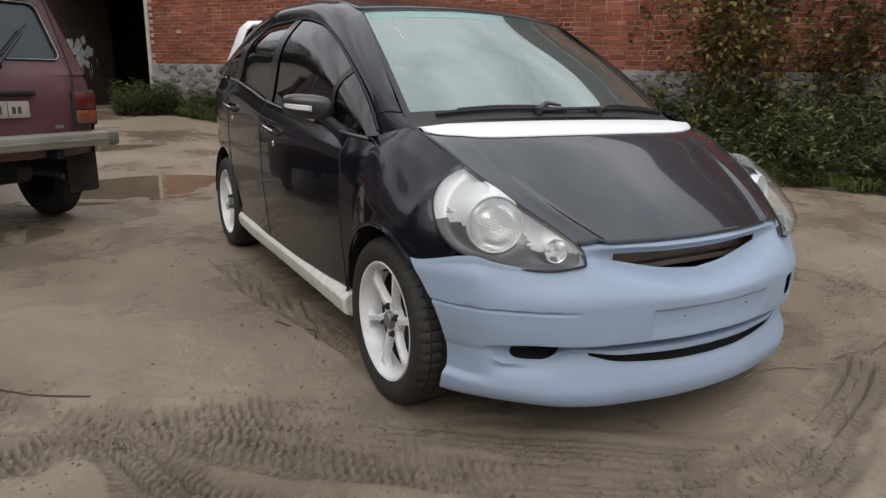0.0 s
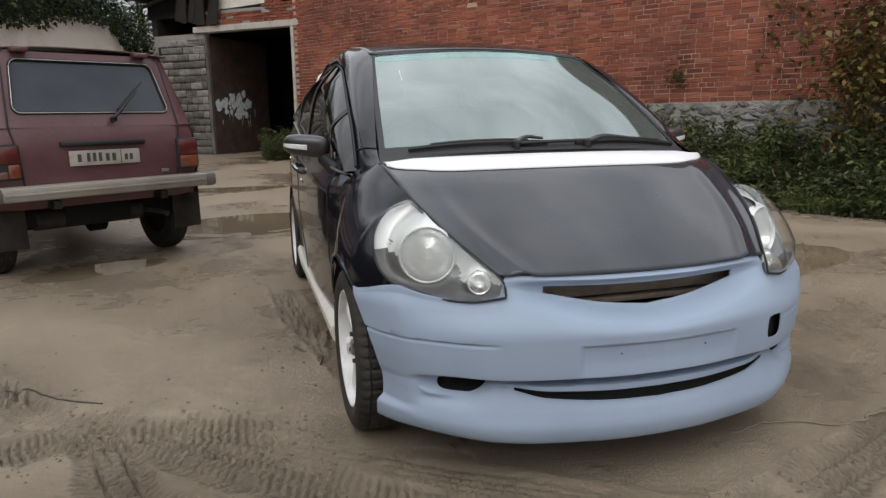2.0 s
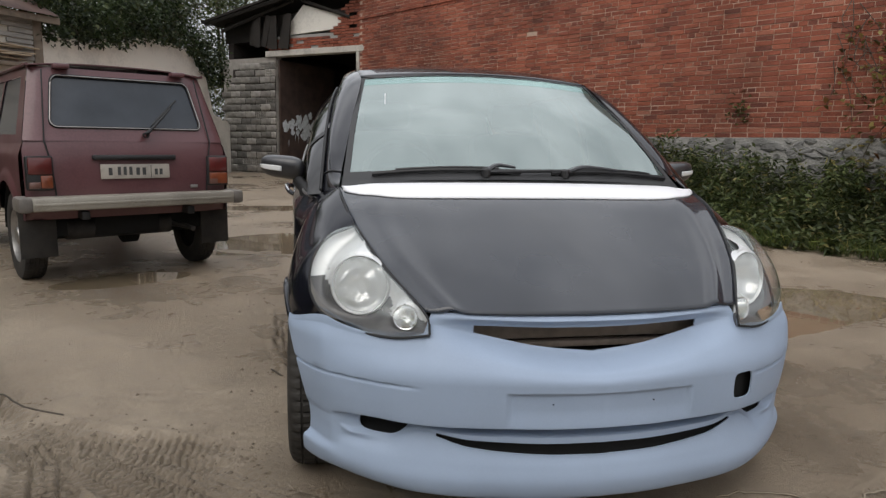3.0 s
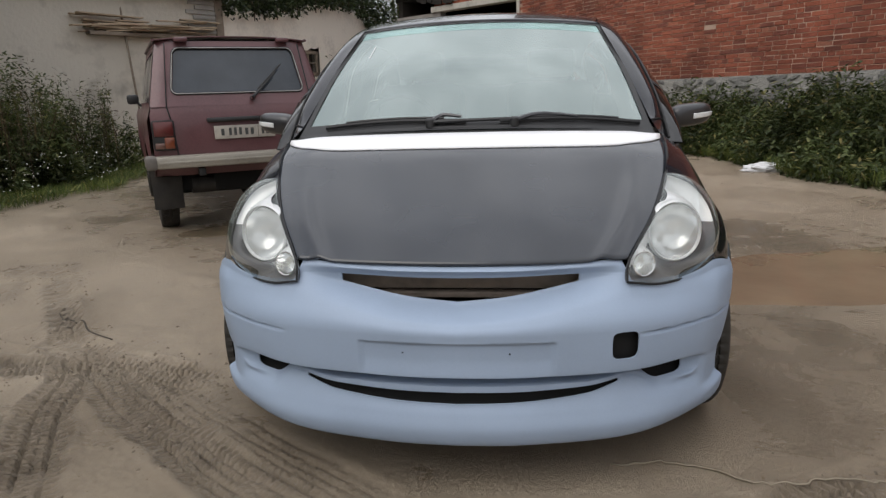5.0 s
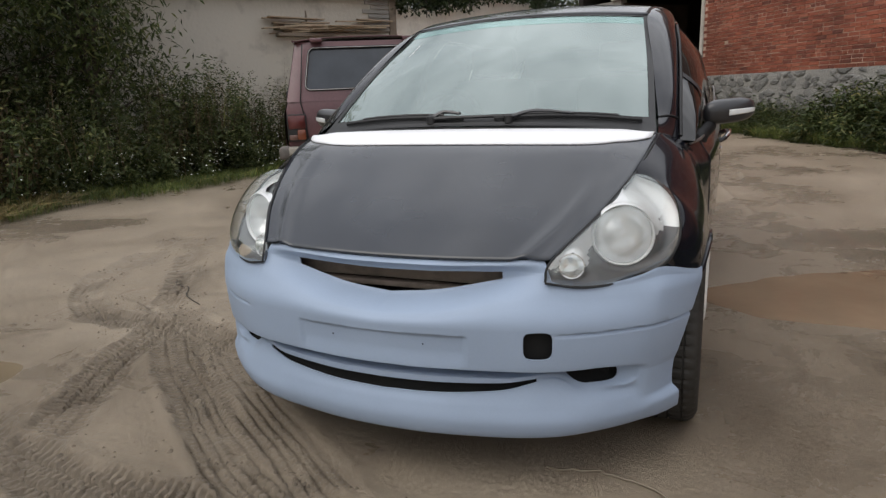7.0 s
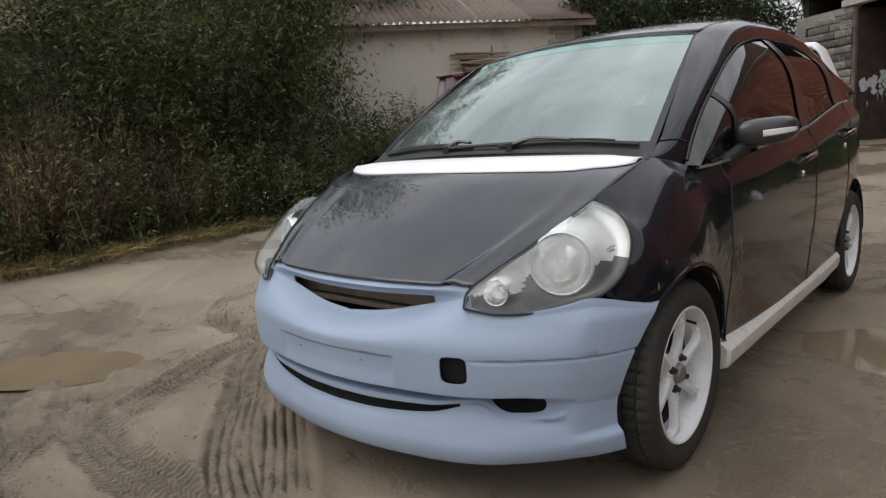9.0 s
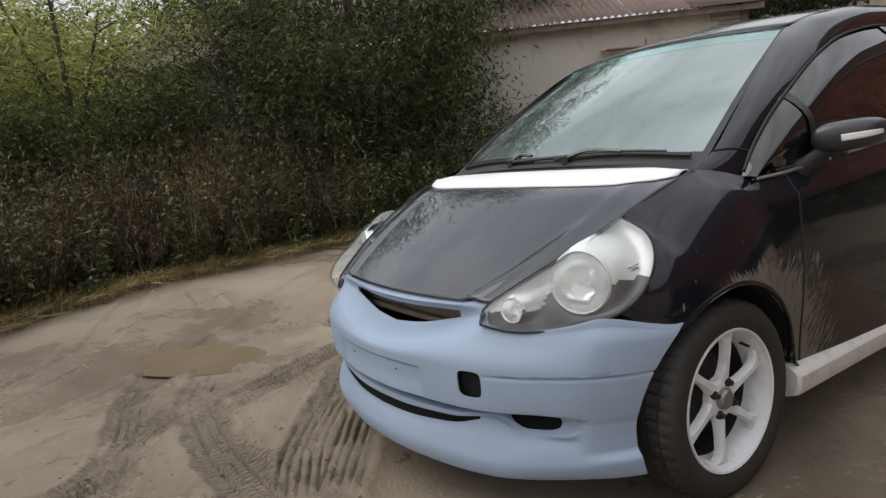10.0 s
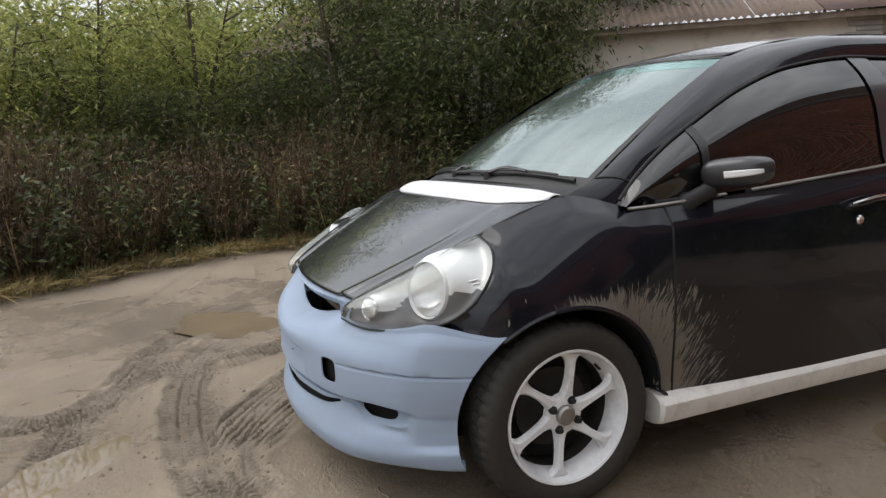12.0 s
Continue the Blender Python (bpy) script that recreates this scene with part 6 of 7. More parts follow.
PLATE_INK = mat("plate_ink", (0.05, 0.05, 0.05), 0.6)
REAR_GLASS = mat("tinted_rear_glass", (0.030, 0.036, 0.045), 0.06, vary=(3, 0.3), spec=0.6)
truck = thing("offroad_car", "maroon boxy three-door off-road car seen from behind", "car", pose(-2.10, 3.18, 0.0, 0, -0.4, 31.5) @ Matrix.Diagonal((0.905, 1, 1, 1)))
TL, HW = 3.55, 0.815


def car_rows(sections, corner=0.06, n=9):
    """A body from level rings: (z, half width, rear y, front y)."""
    rows = []
    for z, hw, y0, y1 in sections:
        ringp = []
        for cx, cy, a0 in ((hw - corner, y0 + corner, -math.pi / 2), (hw - corner, y1 - corner, 0), (-hw + corner, y1 - corner, math.pi / 2), (-hw + corner, y0 + corner, math.pi)):
            for k in range(n):
                a = a0 + (math.pi / 2) * k / (n - 1)
                ringp.append((cx + corner * math.cos(a), cy + corner * math.sin(a), z))
        rows.append(ringp + [ringp[0]])
    return rows


lower = car_rows([(0.50, 0.74, 0.06, TL), (0.56, 0.790, 0.02, TL), (0.66, HW, 0.0, TL), (0.86, HW + 0.008, -0.004, TL), (1.02, HW, 0.0, TL), (1.06, HW - 0.02, 0.012, TL)])
# open wheel arches: lift the lower edge round the wheels
lw = np.array(lower)
for i in range(len(lw)):
    for j in range(lw.shape[1]):
        for cy in (0.56, 2.76):
            d = lw[i, j, 1] - cy
            if abs(d) < 0.40 and abs(lw[i, j, 0]) > 0.6:
                lw[i, j, 2] = max(lw[i, j, 2], 0.36 + math.sqrt(0.40 ** 2 - d * d))


def dense_side(sx):
    rows = []
    for w in np.linspace(0, 1, 14):
        row = []
        for y in np.linspace(0.06, TL - 0.02, 70):
            low = 0.50
            for cy in (0.56, 2.76):
                if abs(y - cy) < 0.40:
                    low = max(low, 0.36 + math.sqrt(0.40 ** 2 - (y - cy) ** 2))
            z = low + (1.04 - low) * w
            x = HW + 0.012 - 0.02 * step(0.75, 0.5, z) - 0.03 * step(0.95, 1.04, z)
            for cy in (0.56, 2.76):
                r = math.hypot(y - cy, z - 0.36)
                x += 0.022 * step(0.50, 0.43, r)
            row.append((sx * x, y, z))
        rows.append(row)
    return rows


for sx in SIDES:
    rows = dense_side(1)
    part("side_panel", sheet("side_panel", rows, MAROON, sx), truck, "maroon flank with flared wheel arches")
    arch = [[(sx * (0.80 - 0.3 * t), cy + 0.395 * math.cos(a), 0.36 + 0.395 * math.sin(a)) for a in np.linspace(0, math.pi, 20)] for cy in (0.56,) for t in (0, 1)]
    part("arch_liner", sheet("arch_liner", arch, VOID), truck)
rear_rows = []
for z, y in ((0.50, 0.05), (0.55, 0.02), (0.64, 0.0), (0.86, -0.006), (1.00, 0.0), (1.06, 0.016), (1.10, 0.030)):
    rear_rows.append([(u * (0.80 - 0.02 * (z > 1.03)), y + 0.06 * abs(u) ** 8, z) for u in np.linspace(-1, 1, 31)])
part("tail_panel", sheet("tail_panel", rear_rows, MAROON), truck, "maroon tail panel dulled with dust")


# upper body: sloping rear, side windows, roof
def cab(z):
    """Half width and rear y of the cabin at a height."""
    t = (z - 1.08) / (1.60 - 1.08)
    return 0.785 - 0.115 * t, 0.022 + 0.20 * t


cab_rows = []
CAB_U, CAB_Z = np.linspace(-1, 1, 121), np.linspace(1.06, 1.585, 45)
for z in CAB_Z:
    hw, y0 = cab(z)
    cab_rows.append([(u * hw, y0 + 0.05 * abs(u) ** 10, z) for u in CAB_U])
PANE_U, PANE_Z0, PANE_Z1, PANE_R = 0.783, 1.160, 1.528, 0.055


def pane_out(u, z):
    """How far a place lies outside the rounded rear pane, in metres."""
    dx, dz = abs(u) * 0.72 - PANE_U * 0.72 + PANE_R, abs(z - (PANE_Z0 + PANE_Z1) / 2) - (PANE_Z1 - PANE_Z0) / 2 + PANE_R
    return math.hypot(max(dx, 0), max(dz, 0)) + min(max(dx, dz), 0) - PANE_R


win = lambda i, j: pane_out((CAB_U[j] + CAB_U[j + 1]) / 2, (CAB_Z[i] + CAB_Z[i + 1]) / 2) > -0.006
part("rear_frame", sheet("rear_frame", cab_rows, MAROON, keep=win), truck)
for sx in SIDES:
    rows = []
    for z in np.linspace(1.03, 1.585, 9):
        hw, y0 = cab(max(z, 1.06))
        front_y = 2.35 - 0.55 * (z - 1.03) / 0.55
        rows.append([(sx * (hw + 0.004), y0 + 0.05 + (front_y - y0 - 0.05) * s, z) for s in np.linspace(0, 1, 31)])
    part("cabin_side", sheet("cabin_side", rows, MAROON, keep=lambda i, j: not (1 <= i <= 6 and (3 <= j <= 13 or 15 <= j <= 28))), truck)
    for j0, j1 in ((3, 14), (15, 29)):
        g = [[np.array(rows[i][j]) - np.array((sx * 0.008, 0, 0)) for j in range(j0, j1 + 1)] for i in range(1, 8)]
        part("side_window", sheet("side_window", g, REAR_GLASS), truck, "dark tinted side window")
    # gutter
    solid("roof_gutter", tube([(sx * 0.690, 0.20 + (1.80 - 0.20) * s, 1.592) for s in np.linspace(0, 1, 12)], 0.012, 6), MAROON, truck)
pane = [[(u * 0.80 * cab(z)[0], cab(z)[1] + 0.010, z) for u in np.linspace(-1, 1, 25)] for z in np.linspace(PANE_Z0 - 0.01, PANE_Z1 + 0.01, 9)]
glass_part = part("rear_window", sheet("rear_window", pane, REAR_GLASS), truck, "dark tinted rear window")
edge = []
for cu, cz, a0 in ((1, 1, 0.0), (-1, 1, 0.5), (-1, -1, 1.0), (1, -1, 1.5)):
    for a in np.linspace(a0, a0 + 0.5, 9) * math.pi:
        z = (PANE_Z0 + PANE_Z1) / 2 + cz * ((PANE_Z1 - PANE_Z0) / 2 - PANE_R) + PANE_R * math.sin(a)
        u = cu * (PANE_U - PANE_R / 0.72) + PANE_R / 0.72 * math.cos(a)
        edge.append((u * cab(z)[0], cab(z)[1] + 0.05 * abs(u) ** 10, z))
edge = np.array(edge)
solid("gasket", tube(edge + np.array((0, -0.004, 0)), 0.012, 6, closed=True), SEAL, glass_part)
solid("bright_bead", tube(edge + np.array((0, -0.014, 0)), 0.0045, 6, closed=True), STEEL, glass_part, "bright bead round the rear window")
roof_rows = []
for y in np.linspace(0.205, 1.82, 14):
    roof_rows.append([(u * 0.682, y, 1.585 + 0.05 * (1 - abs(u) ** 2.6) * float(step(0.15, 0.6, y) * 0.4 + 0.6)) for u in np.linspace(-1, 1, 25)])
part("roof", sheet("roof", roof_rows, MAROON, thick=-0.01), truck, "maroon roof")
screen = [[(u * (0.76 - 0.08 * w), 2.40 - 0.58 * w, 1.04 + 0.55 * w) for u in np.linspace(-1, 1, 9)] for w in np.linspace(0, 1, 6)]
part("front_screen", sheet("front_screen", screen, REAR_GLASS), truck)
part("hood", sheet("hood", [[(u * 0.80, y, 1.04 - 0.05 * step(2.6, 3.55, y)) for u in np.linspace(-1, 1, 9)] for y in np.linspace(2.3, TL, 8)], MAROON), truck)
part("front_panel", sheet("front_panel", [[(u * 0.80, TL, z) for u in np.linspace(-1, 1, 5)] for z in (0.5, 0.8, 1.0)], MAROON), truck)
part("floor_pan", sheet("floor_pan", [[(x, y, 0.50) for x in (-0.76, 0, 0.76)] for y in (0.06, 1.5, TL)], VOID), truck)
# lid seams and hinges
for sx in SIDES:
    solid("lid_seam", tube([(sx * 0.60, -0.006, 0.66), (sx * 0.62, -0.008, 0.90), (sx * 0.655, 0.012, 1.06), (sx * 0.600, 0.175, 1.56)], 0.006, 6), SEAL, truck)
    solid("hinge", block((sx * 0.46 - 0.06, 0.15, 1.575), (sx * 0.46 + 0.06, 0.24, 1.612), 0.012), MAROON, truck)
    # tail lamps
    lamp = solid("tail_lamp", block((sx * 0.705 - 0.095, -0.028, 0.715), (sx * 0.705 + 0.095, 0.03, 0.955), 0.016), PLASTIC, truck, "upright tail lamp with red and orange lenses")
    solid("red_lens", block((sx * 0.705 - 0.082, -0.036, 0.825), (sx * 0.705 + 0.082, -0.02, 0.944), 0.01), RED_LENS, lamp)
    solid("orange_lens", block((sx * 0.705 - 0.082 * (1 if sx > 0 else -0.0), -0.036, 0.728), (sx * 0.705 + 0.082 * (1 if sx < 0 else 0.0) + (0.0 if sx < 0 else 0.082), -0.02, 0.82), 0.01), ORANGE_LENS, lamp)
    solid("clear_lens", block((sx * 0.705 - 0.082 if sx < 0 else sx * 0.705 - 0.082, -0.037, 0.728), (sx * 0.705 + (-0.005 if sx > 0 else 0.0), -0.021, 0.775), 0.008), CLEAR_LENS, lamp)
    # wheels and mud flaps
    for y in (0.56, 2.76):
        w = thing_part("wheel", truck)
        w.matrix_local = pose(sx * 0.715, y, 0.338, 0, 0, 0 if sx > 0 else 180)
        solid("tyre", tyre_mesh(0.340, 0.088, 0.205), OLD_RUBBER, w, "muddy black tyre")
        solid("steel_rim", lathe([(0.075, 0.207), (0.080, 0.200), (0.055, 0.185), (0.03, 0.15), (0.05, 0.12), (0.055, 0.07), (0.075, 0.06), (0.078, 0.001)], 32, 0), STEEL, w, "grey steel wheel")
        solid("wheel_back", lathe([(-0.07, 0.205), (-0.03, 0.19), (-0.03, 0.001)], 24, 0), VOID, w)
    solid("mud_flap", block((sx * 0.72 - 0.13, 0.115, 0.22), (sx * 0.72 + 0.13, 0.13, 0.56), 0.004), OLD_RUBBER, truck, "black rubber mud flap")
# bumper
bar = solid("rear_bumper", merge(block((-0.80, -0.145, 0.575), (0.80, -0.085, 0.672), 0.016), block((-0.80, -0.09, 0.64), (0.80, 0.02, 0.672), 0.008), block((-0.78, -0.149, 0.612), (0.78, -0.14, 0.632), 0.004)), ALLOY, truck, "dull metal bumper bar")
for sx in SIDES:
    solid("end_cap", block((sx * 0.835 - 0.055, -0.15, 0.570), (sx * 0.835 + 0.048, 0.08, 0.676), 0.025), WORN_CAP, bar, "worn grey plastic end cap")
    solid("bracket", block((sx * 0.42 - 0.03, -0.09, 0.50), (sx * 0.42 + 0.03, 0.05, 0.56), 0.006), PLASTIC, bar)
# number plate, its lamp bar, wiper
plate = solid("number_plate", block((-0.275, -0.022, 0.785), (0.275, -0.012, 0.893), 0.004), PLATE_WHITE, truck, "worn white number plate")
for x0, w, h in ((-0.215, 0.035, 0.055), (-0.145, 0.03, 0.062), (-0.10, 0.03, 0.062), (-0.055, 0.03, 0.062), (0.0, 0.035, 0.055), (0.05, 0.035, 0.055), (0.15, 0.03, 0.045), (0.19, 0.03, 0.045)):
    solid("plate_bar", block((x0, -0.0245, 0.812), (x0 + w * 0.8, -0.021, 0.812 + h), 0.0), PLATE_INK, plate, smooth=False)
solid("plate_divider", block((0.118, -0.0245, 0.79), (0.122, -0.021, 0.888), 0.0), PLATE_INK, plate, smooth=False)
solid("plate_lamp_bar", merge(block((-0.33, -0.04, 0.925), (0.33, 0.01, 0.962), 0.012), block((-0.14, -0.046, 0.934), (0.16, -0.04, 0.954), 0.003)), PLASTIC, truck, "dark plate lamp bar")
solid("badge", block((0.455, -0.014, 0.70), (0.52, -0.006, 0.725), 0.003), STEEL, truck)
wip = thing_part("rear_wiper", truck)
solid("arm", tube([(0.10, -0.01, 1.115), (0.16, 0.0, 1.165), (0.34, 0.06, 1.32)], [0.016, 0.011, 0.007], 8), PLASTIC, wip)
solid("blade", tube([(0.16, 0.02, 1.185), (0.28, 0.055, 1.285), (0.40, 0.09, 1.385)], 0.007, 6), PLASTIC, wip)
solid("pivot", lathe([(-0.03, 0.02), (0.01, 0.022), (0.02, 0.02)], 14, 1, (0.10, 0.0, 1.11)), PLASTIC, wip)
for sx in SIDES:
    solid("door_mirror", merge(block((sx * 0.875 - 0.065, 2.03, 1.09), (sx * 0.875 + 0.065, 2.09, 1.19), 0.028), tube([(sx * 0.79, 2.05, 1.07), (sx * 0.85, 2.06, 1.12)], 0.014, 6)), PLASTIC, truck, "black door mirror")
# silencer and added underbody block are near-black for the shade below the car
solid("exhaust_silencer", merge(tube([(-0.5, 0.25, 0.40), (0.35, 0.25, 0.40)], 0.08, 12), tube([(0.35, 0.25, 0.40), (0.45, 0.10, 0.38), (0.46, -0.02, 0.37)], 0.022, 8)), BRAKE, truck)
solid("chassis", merge(block((-0.56, 0.22, 0.36), (0.56, 3.2, 0.51), 0.03), block((-0.30, 0.16, 0.33), (0.25, 0.40, 0.52), 0.04)), VOID, truck, "underbody block coloured near-black for shade")
solid("rear_axle", merge(tube([(-0.68, 0.56, 0.338), (0.68, 0.56, 0.338)], 0.05, 10), lathe([(-0.12, 0.02), (-0.06, 0.12), (0.06, 0.12), (0.12, 0.02)], 16, 0, (0.1, 0.56, 0.338))), VOID, truck)

# ---- plants ----
def leaf_material(name, dark, mid, light, dry=None, through_light=0.38):
    m = bpy.data.materials.new(name)
    m.use_nodes = True
    n, l = m.node_tree.nodes, m.node_tree.links
    b = n["Principled BSDF"]
    geo = n.new("ShaderNodeNewGeometry")
    r = n.new("ShaderNodeValToRGB")
    stops = [(0.0, dark), (0.45, mid), (0.88, light), (1.0, dry or light)]
    while len(r.color_ramp.elements) < 4:
        r.color_ramp.elements.new(0.5)
    for e, (p, c) in zip(r.color_ramp.elements, stops):
        e.position, e.color = p, (*c, 1)
    l.new(geo.outputs["Random Per Island"], r.inputs[0])
    broad = n.new("ShaderNodeTexNoise")
    broad.inputs["Scale"].default_value, broad.inputs["Detail"].default_value = 1.3, 3
    l.new(geo.outputs["Position"], broad.inputs["Vector"])
    rng_ = n.new("ShaderNodeMapRange")
    rng_.inputs["From Min"].default_value, rng_.inputs["From Max"].default_value = 0.3, 0.7
    rng_.inputs["To Min"].default_value, rng_.inputs["To Max"].default_value = 0.5, 1.45
    l.new(broad.outputs["Fac"], rng_.inputs["Value"])
    sc = n.new("ShaderNodeVectorMath")
    sc.operation = "SCALE"
    l.new(r.outputs[0], sc.inputs[0])
    l.new(rng_.outputs[0], sc.inputs["Scale"])
    l.new(sc.outputs[0], b.inputs["Base Color"])
    b.inputs["Roughness"].default_value, b.inputs["Specular IOR Level"].default_value = 0.5, 0.35
    tr = n.new("ShaderNodeBsdfTranslucent")
    l.new(sc.outputs[0], tr.inputs[0])
    mx = n.new("ShaderNodeMixShader")
    mx.inputs[0].default_value = through_light
    l.new(b.outputs[0], mx.inputs[1])
    l.new(tr.outputs[0], mx.inputs[2])
    l.new(mx.outputs[0], n["Material Output"].inputs[0])
    return m


def quad_mesh(name, pts, material, faces_per=None):
    """Many four-cornered leaves in one mesh: pts (n, 4, 3)."""
    n = len(pts)
    me = bpy.data.meshes.new(name)
    me.vertices.add(4 * n)
    me.vertices.foreach_set("co", np.ascontiguousarray(pts, dtype=np.float32).ravel())
    me.loops.add(4 * n)
    me.loops.foreach_set("vertex_index", np.arange(4 * n))
    me.polygons.add(n)
    me.polygons.foreach_set("loop_start", np.arange(0, 4 * n, 4))
    me.update(calc_edges=True)
    me.materials.append(material)
    return me


def leaves_at(rng, at, length, width, droop=0.5, spread=1.0):
    """Leaf corners round given places: pointed blades that hang outwards."""
    n = len(at)
    a = rng.uniform(0, 2 * math.pi, n)
    tip = np.stack((np.cos(a) * spread, np.sin(a) * spread, rng.normal(-droop, 0.45, n)), 1)
    tip /= np.linalg.norm(tip, axis=1)[:, None]
    side = np.cross(tip, rng.normal(0, 1, (n, 3)) * (0.5, 0.5, 0.3) + (0, 0, 1))
    side /= np.linalg.norm(side, axis=1)[:, None] + 1e-9
    ln = length * rng.uniform(0.6, 1.35, n)[:, None]
    wd = width * rng.uniform(0.6, 1.3, n)[:, None]
    lift = np.cross(side, tip) * wd * 0.25
    return np.stack((at, at + tip * ln * 0.45 + side * wd * 0.5 + lift, at + tip * ln, at + tip * ln * 0.45 - side * wd * 0.5 + lift), 1)


def blades_at(rng, at, height, width, lean=0.35):
    """Grass blades: narrow kites that rise and lean."""
    n = len(at)
    a = rng.uniform(0, 2 * math.pi, n)
    h = height * rng.uniform(0.55, 1.2, n)[:, None]
    bend = np.stack((np.cos(a), np.sin(a), np.zeros(n)), 1) * np.abs(rng.normal(0, lean, n))[:, None]
    side = np.stack((-np.sin(a + 0.7), np.cos(a + 0.7), np.zeros(n)), 1) * width * rng.uniform(0.6, 1.4, n)[:, None]
    up = np.array((0, 0, 1.0))
    return np.stack((at - side * 0.3, at + up * h * 0.5 + bend * h * 0.25 + side * 0.5, at + up * h * (1 - 0.2 * np.abs(bend).sum(1))[:, None] + bend * h, at + up * h * 0.45 + bend * h * 0.2 - side * 0.5), 1)


BARK = mat("grey_brown_bark", (0.075, 0.058, 0.044), 0.9, vary=(8, 0.4), bump=(40, 0.01))
TREE_LEAF = leaf_material("tree_leaf", (0.120, 0.145, 0.042), (0.265, 0.290, 0.090), (0.42, 0.43, 0.155), (0.54, 0.50, 0.20), 0.62)
# darker copy of the tree leaf, with the shade put into its colour
DARK_LEAF = leaf_material("leaf_darkened_for_shade", (0.030, 0.042, 0.014), (0.068, 0.090, 0.029), (0.135, 0.155, 0.058), (0.25, 0.24, 0.095), 0.45)
WEED_LEAF = leaf_material("weed_leaf", (0.024, 0.035, 0.012), (0.058, 0.079, 0.026), (0.122, 0.146, 0.052), (0.26, 0.22, 0.085))
VINE_LEAF = leaf_material("autumn_vine_leaf", (0.055, 0.052, 0.019), (0.140, 0.118, 0.038), (0.270, 0.205, 0.066), (0.31, 0.14, 0.058))
DRY = leaf_material("dry_grass", (0.034, 0.023, 0.013), (0.080, 0.054, 0.030), (0.145, 0.104, 0.056), (0.30, 0.235, 0.13), 0.3)
STRAW = leaf_material("straw_grass", (0.126, 0.105, 0.042), (0.224, 0.175, 0.070), (0.336, 0.252, 0.105), (0.420, 0.322, 0.154), 0.2)
GREEN_GRASS = leaf_material("green_grass", (0.045, 0.072, 0.018), (0.098, 0.135, 0.033), (0.180, 0.203, 0.053), (0.300, 0.255, 0.090), 0.25)
IVY_LEAF = leaf_material("ivy_leaf", (0.012, 0.020, 0.008), (0.030, 0.048, 0.018), (0.062, 0.085, 0.032), (0.10, 0.11, 0.045), 0.3)
FLOWER = mat("white_flower", (0.75, 0.74, 0.70), 0.7)


def tree_kind(seed, height, spread, leaf, count, size=(0.135, 0.036), clump=0.33, low=0.25):
    """Trunk with limbs and twigs, and a crown of leaves in clumps along them."""
    r_ = np.random.RandomState(seed)
    wood, tips = [], []
    stems = r_.randint(2, 5)
    for s in range(stems):
        a = 2 * math.pi * s / stems + r_.uniform(-0.5, 0.5)
        top = np.array((math.cos(a) * spread * 0.35, math.sin(a) * spread * 0.35, height * r_.uniform(0.75, 1.0)))
        mid = top * (0.4, 0.4, 0.5) + r_.normal(0, 0.12, 3)
        trunk = curve([(0.05 * math.cos(a), 0.05 * math.sin(a), -0.2), (0.1 * math.cos(a), 0.1 * math.sin(a), 0.4), mid, top], 12)
        wood.append(tube(trunk, np.linspace(0.055, 0.012, 12) * height / 4.5, 7))
        for k in range(11):
            i = r_.randint(3, 11)
            b = r_.uniform(0, 2 * math.pi)
            reach = spread * r_.uniform(0.35, 0.8) * (1.2 - 0.5 * i / 11)
            p0 = trunk[i]
            p2 = p0 + np.array((math.cos(b) * reach, math.sin(b) * reach, r_.uniform(0.0, 0.6) * reach))
            limb = curve([p0, (p0 + p2) / 2 + r_.normal(0, 0.06, 3) + (0, 0, 0.1), p2], 7)
            wood.append(tube(limb, np.linspace(0.018, 0.005, 7), 5))
            tips += [limb[j] for j in (3, 4, 5, 6)] + [p2 + r_.normal(0, 0.15, 3)]
        tips += [trunk[j] for j in (8, 9, 10, 11)]
    tips = np.array(tips)
    tips = tips[tips[:, 2] > height * low * 0.6]
    at = tips[r_.randint(0, len(tips), count)] + r_.normal(0, clump, (count, 3)) * (1, 1, 0.75)
    at = at[at[:, 2] > 0.15]
    return merge(*wood), leaves_at(r_, at, size[0], size[1], 0.55)


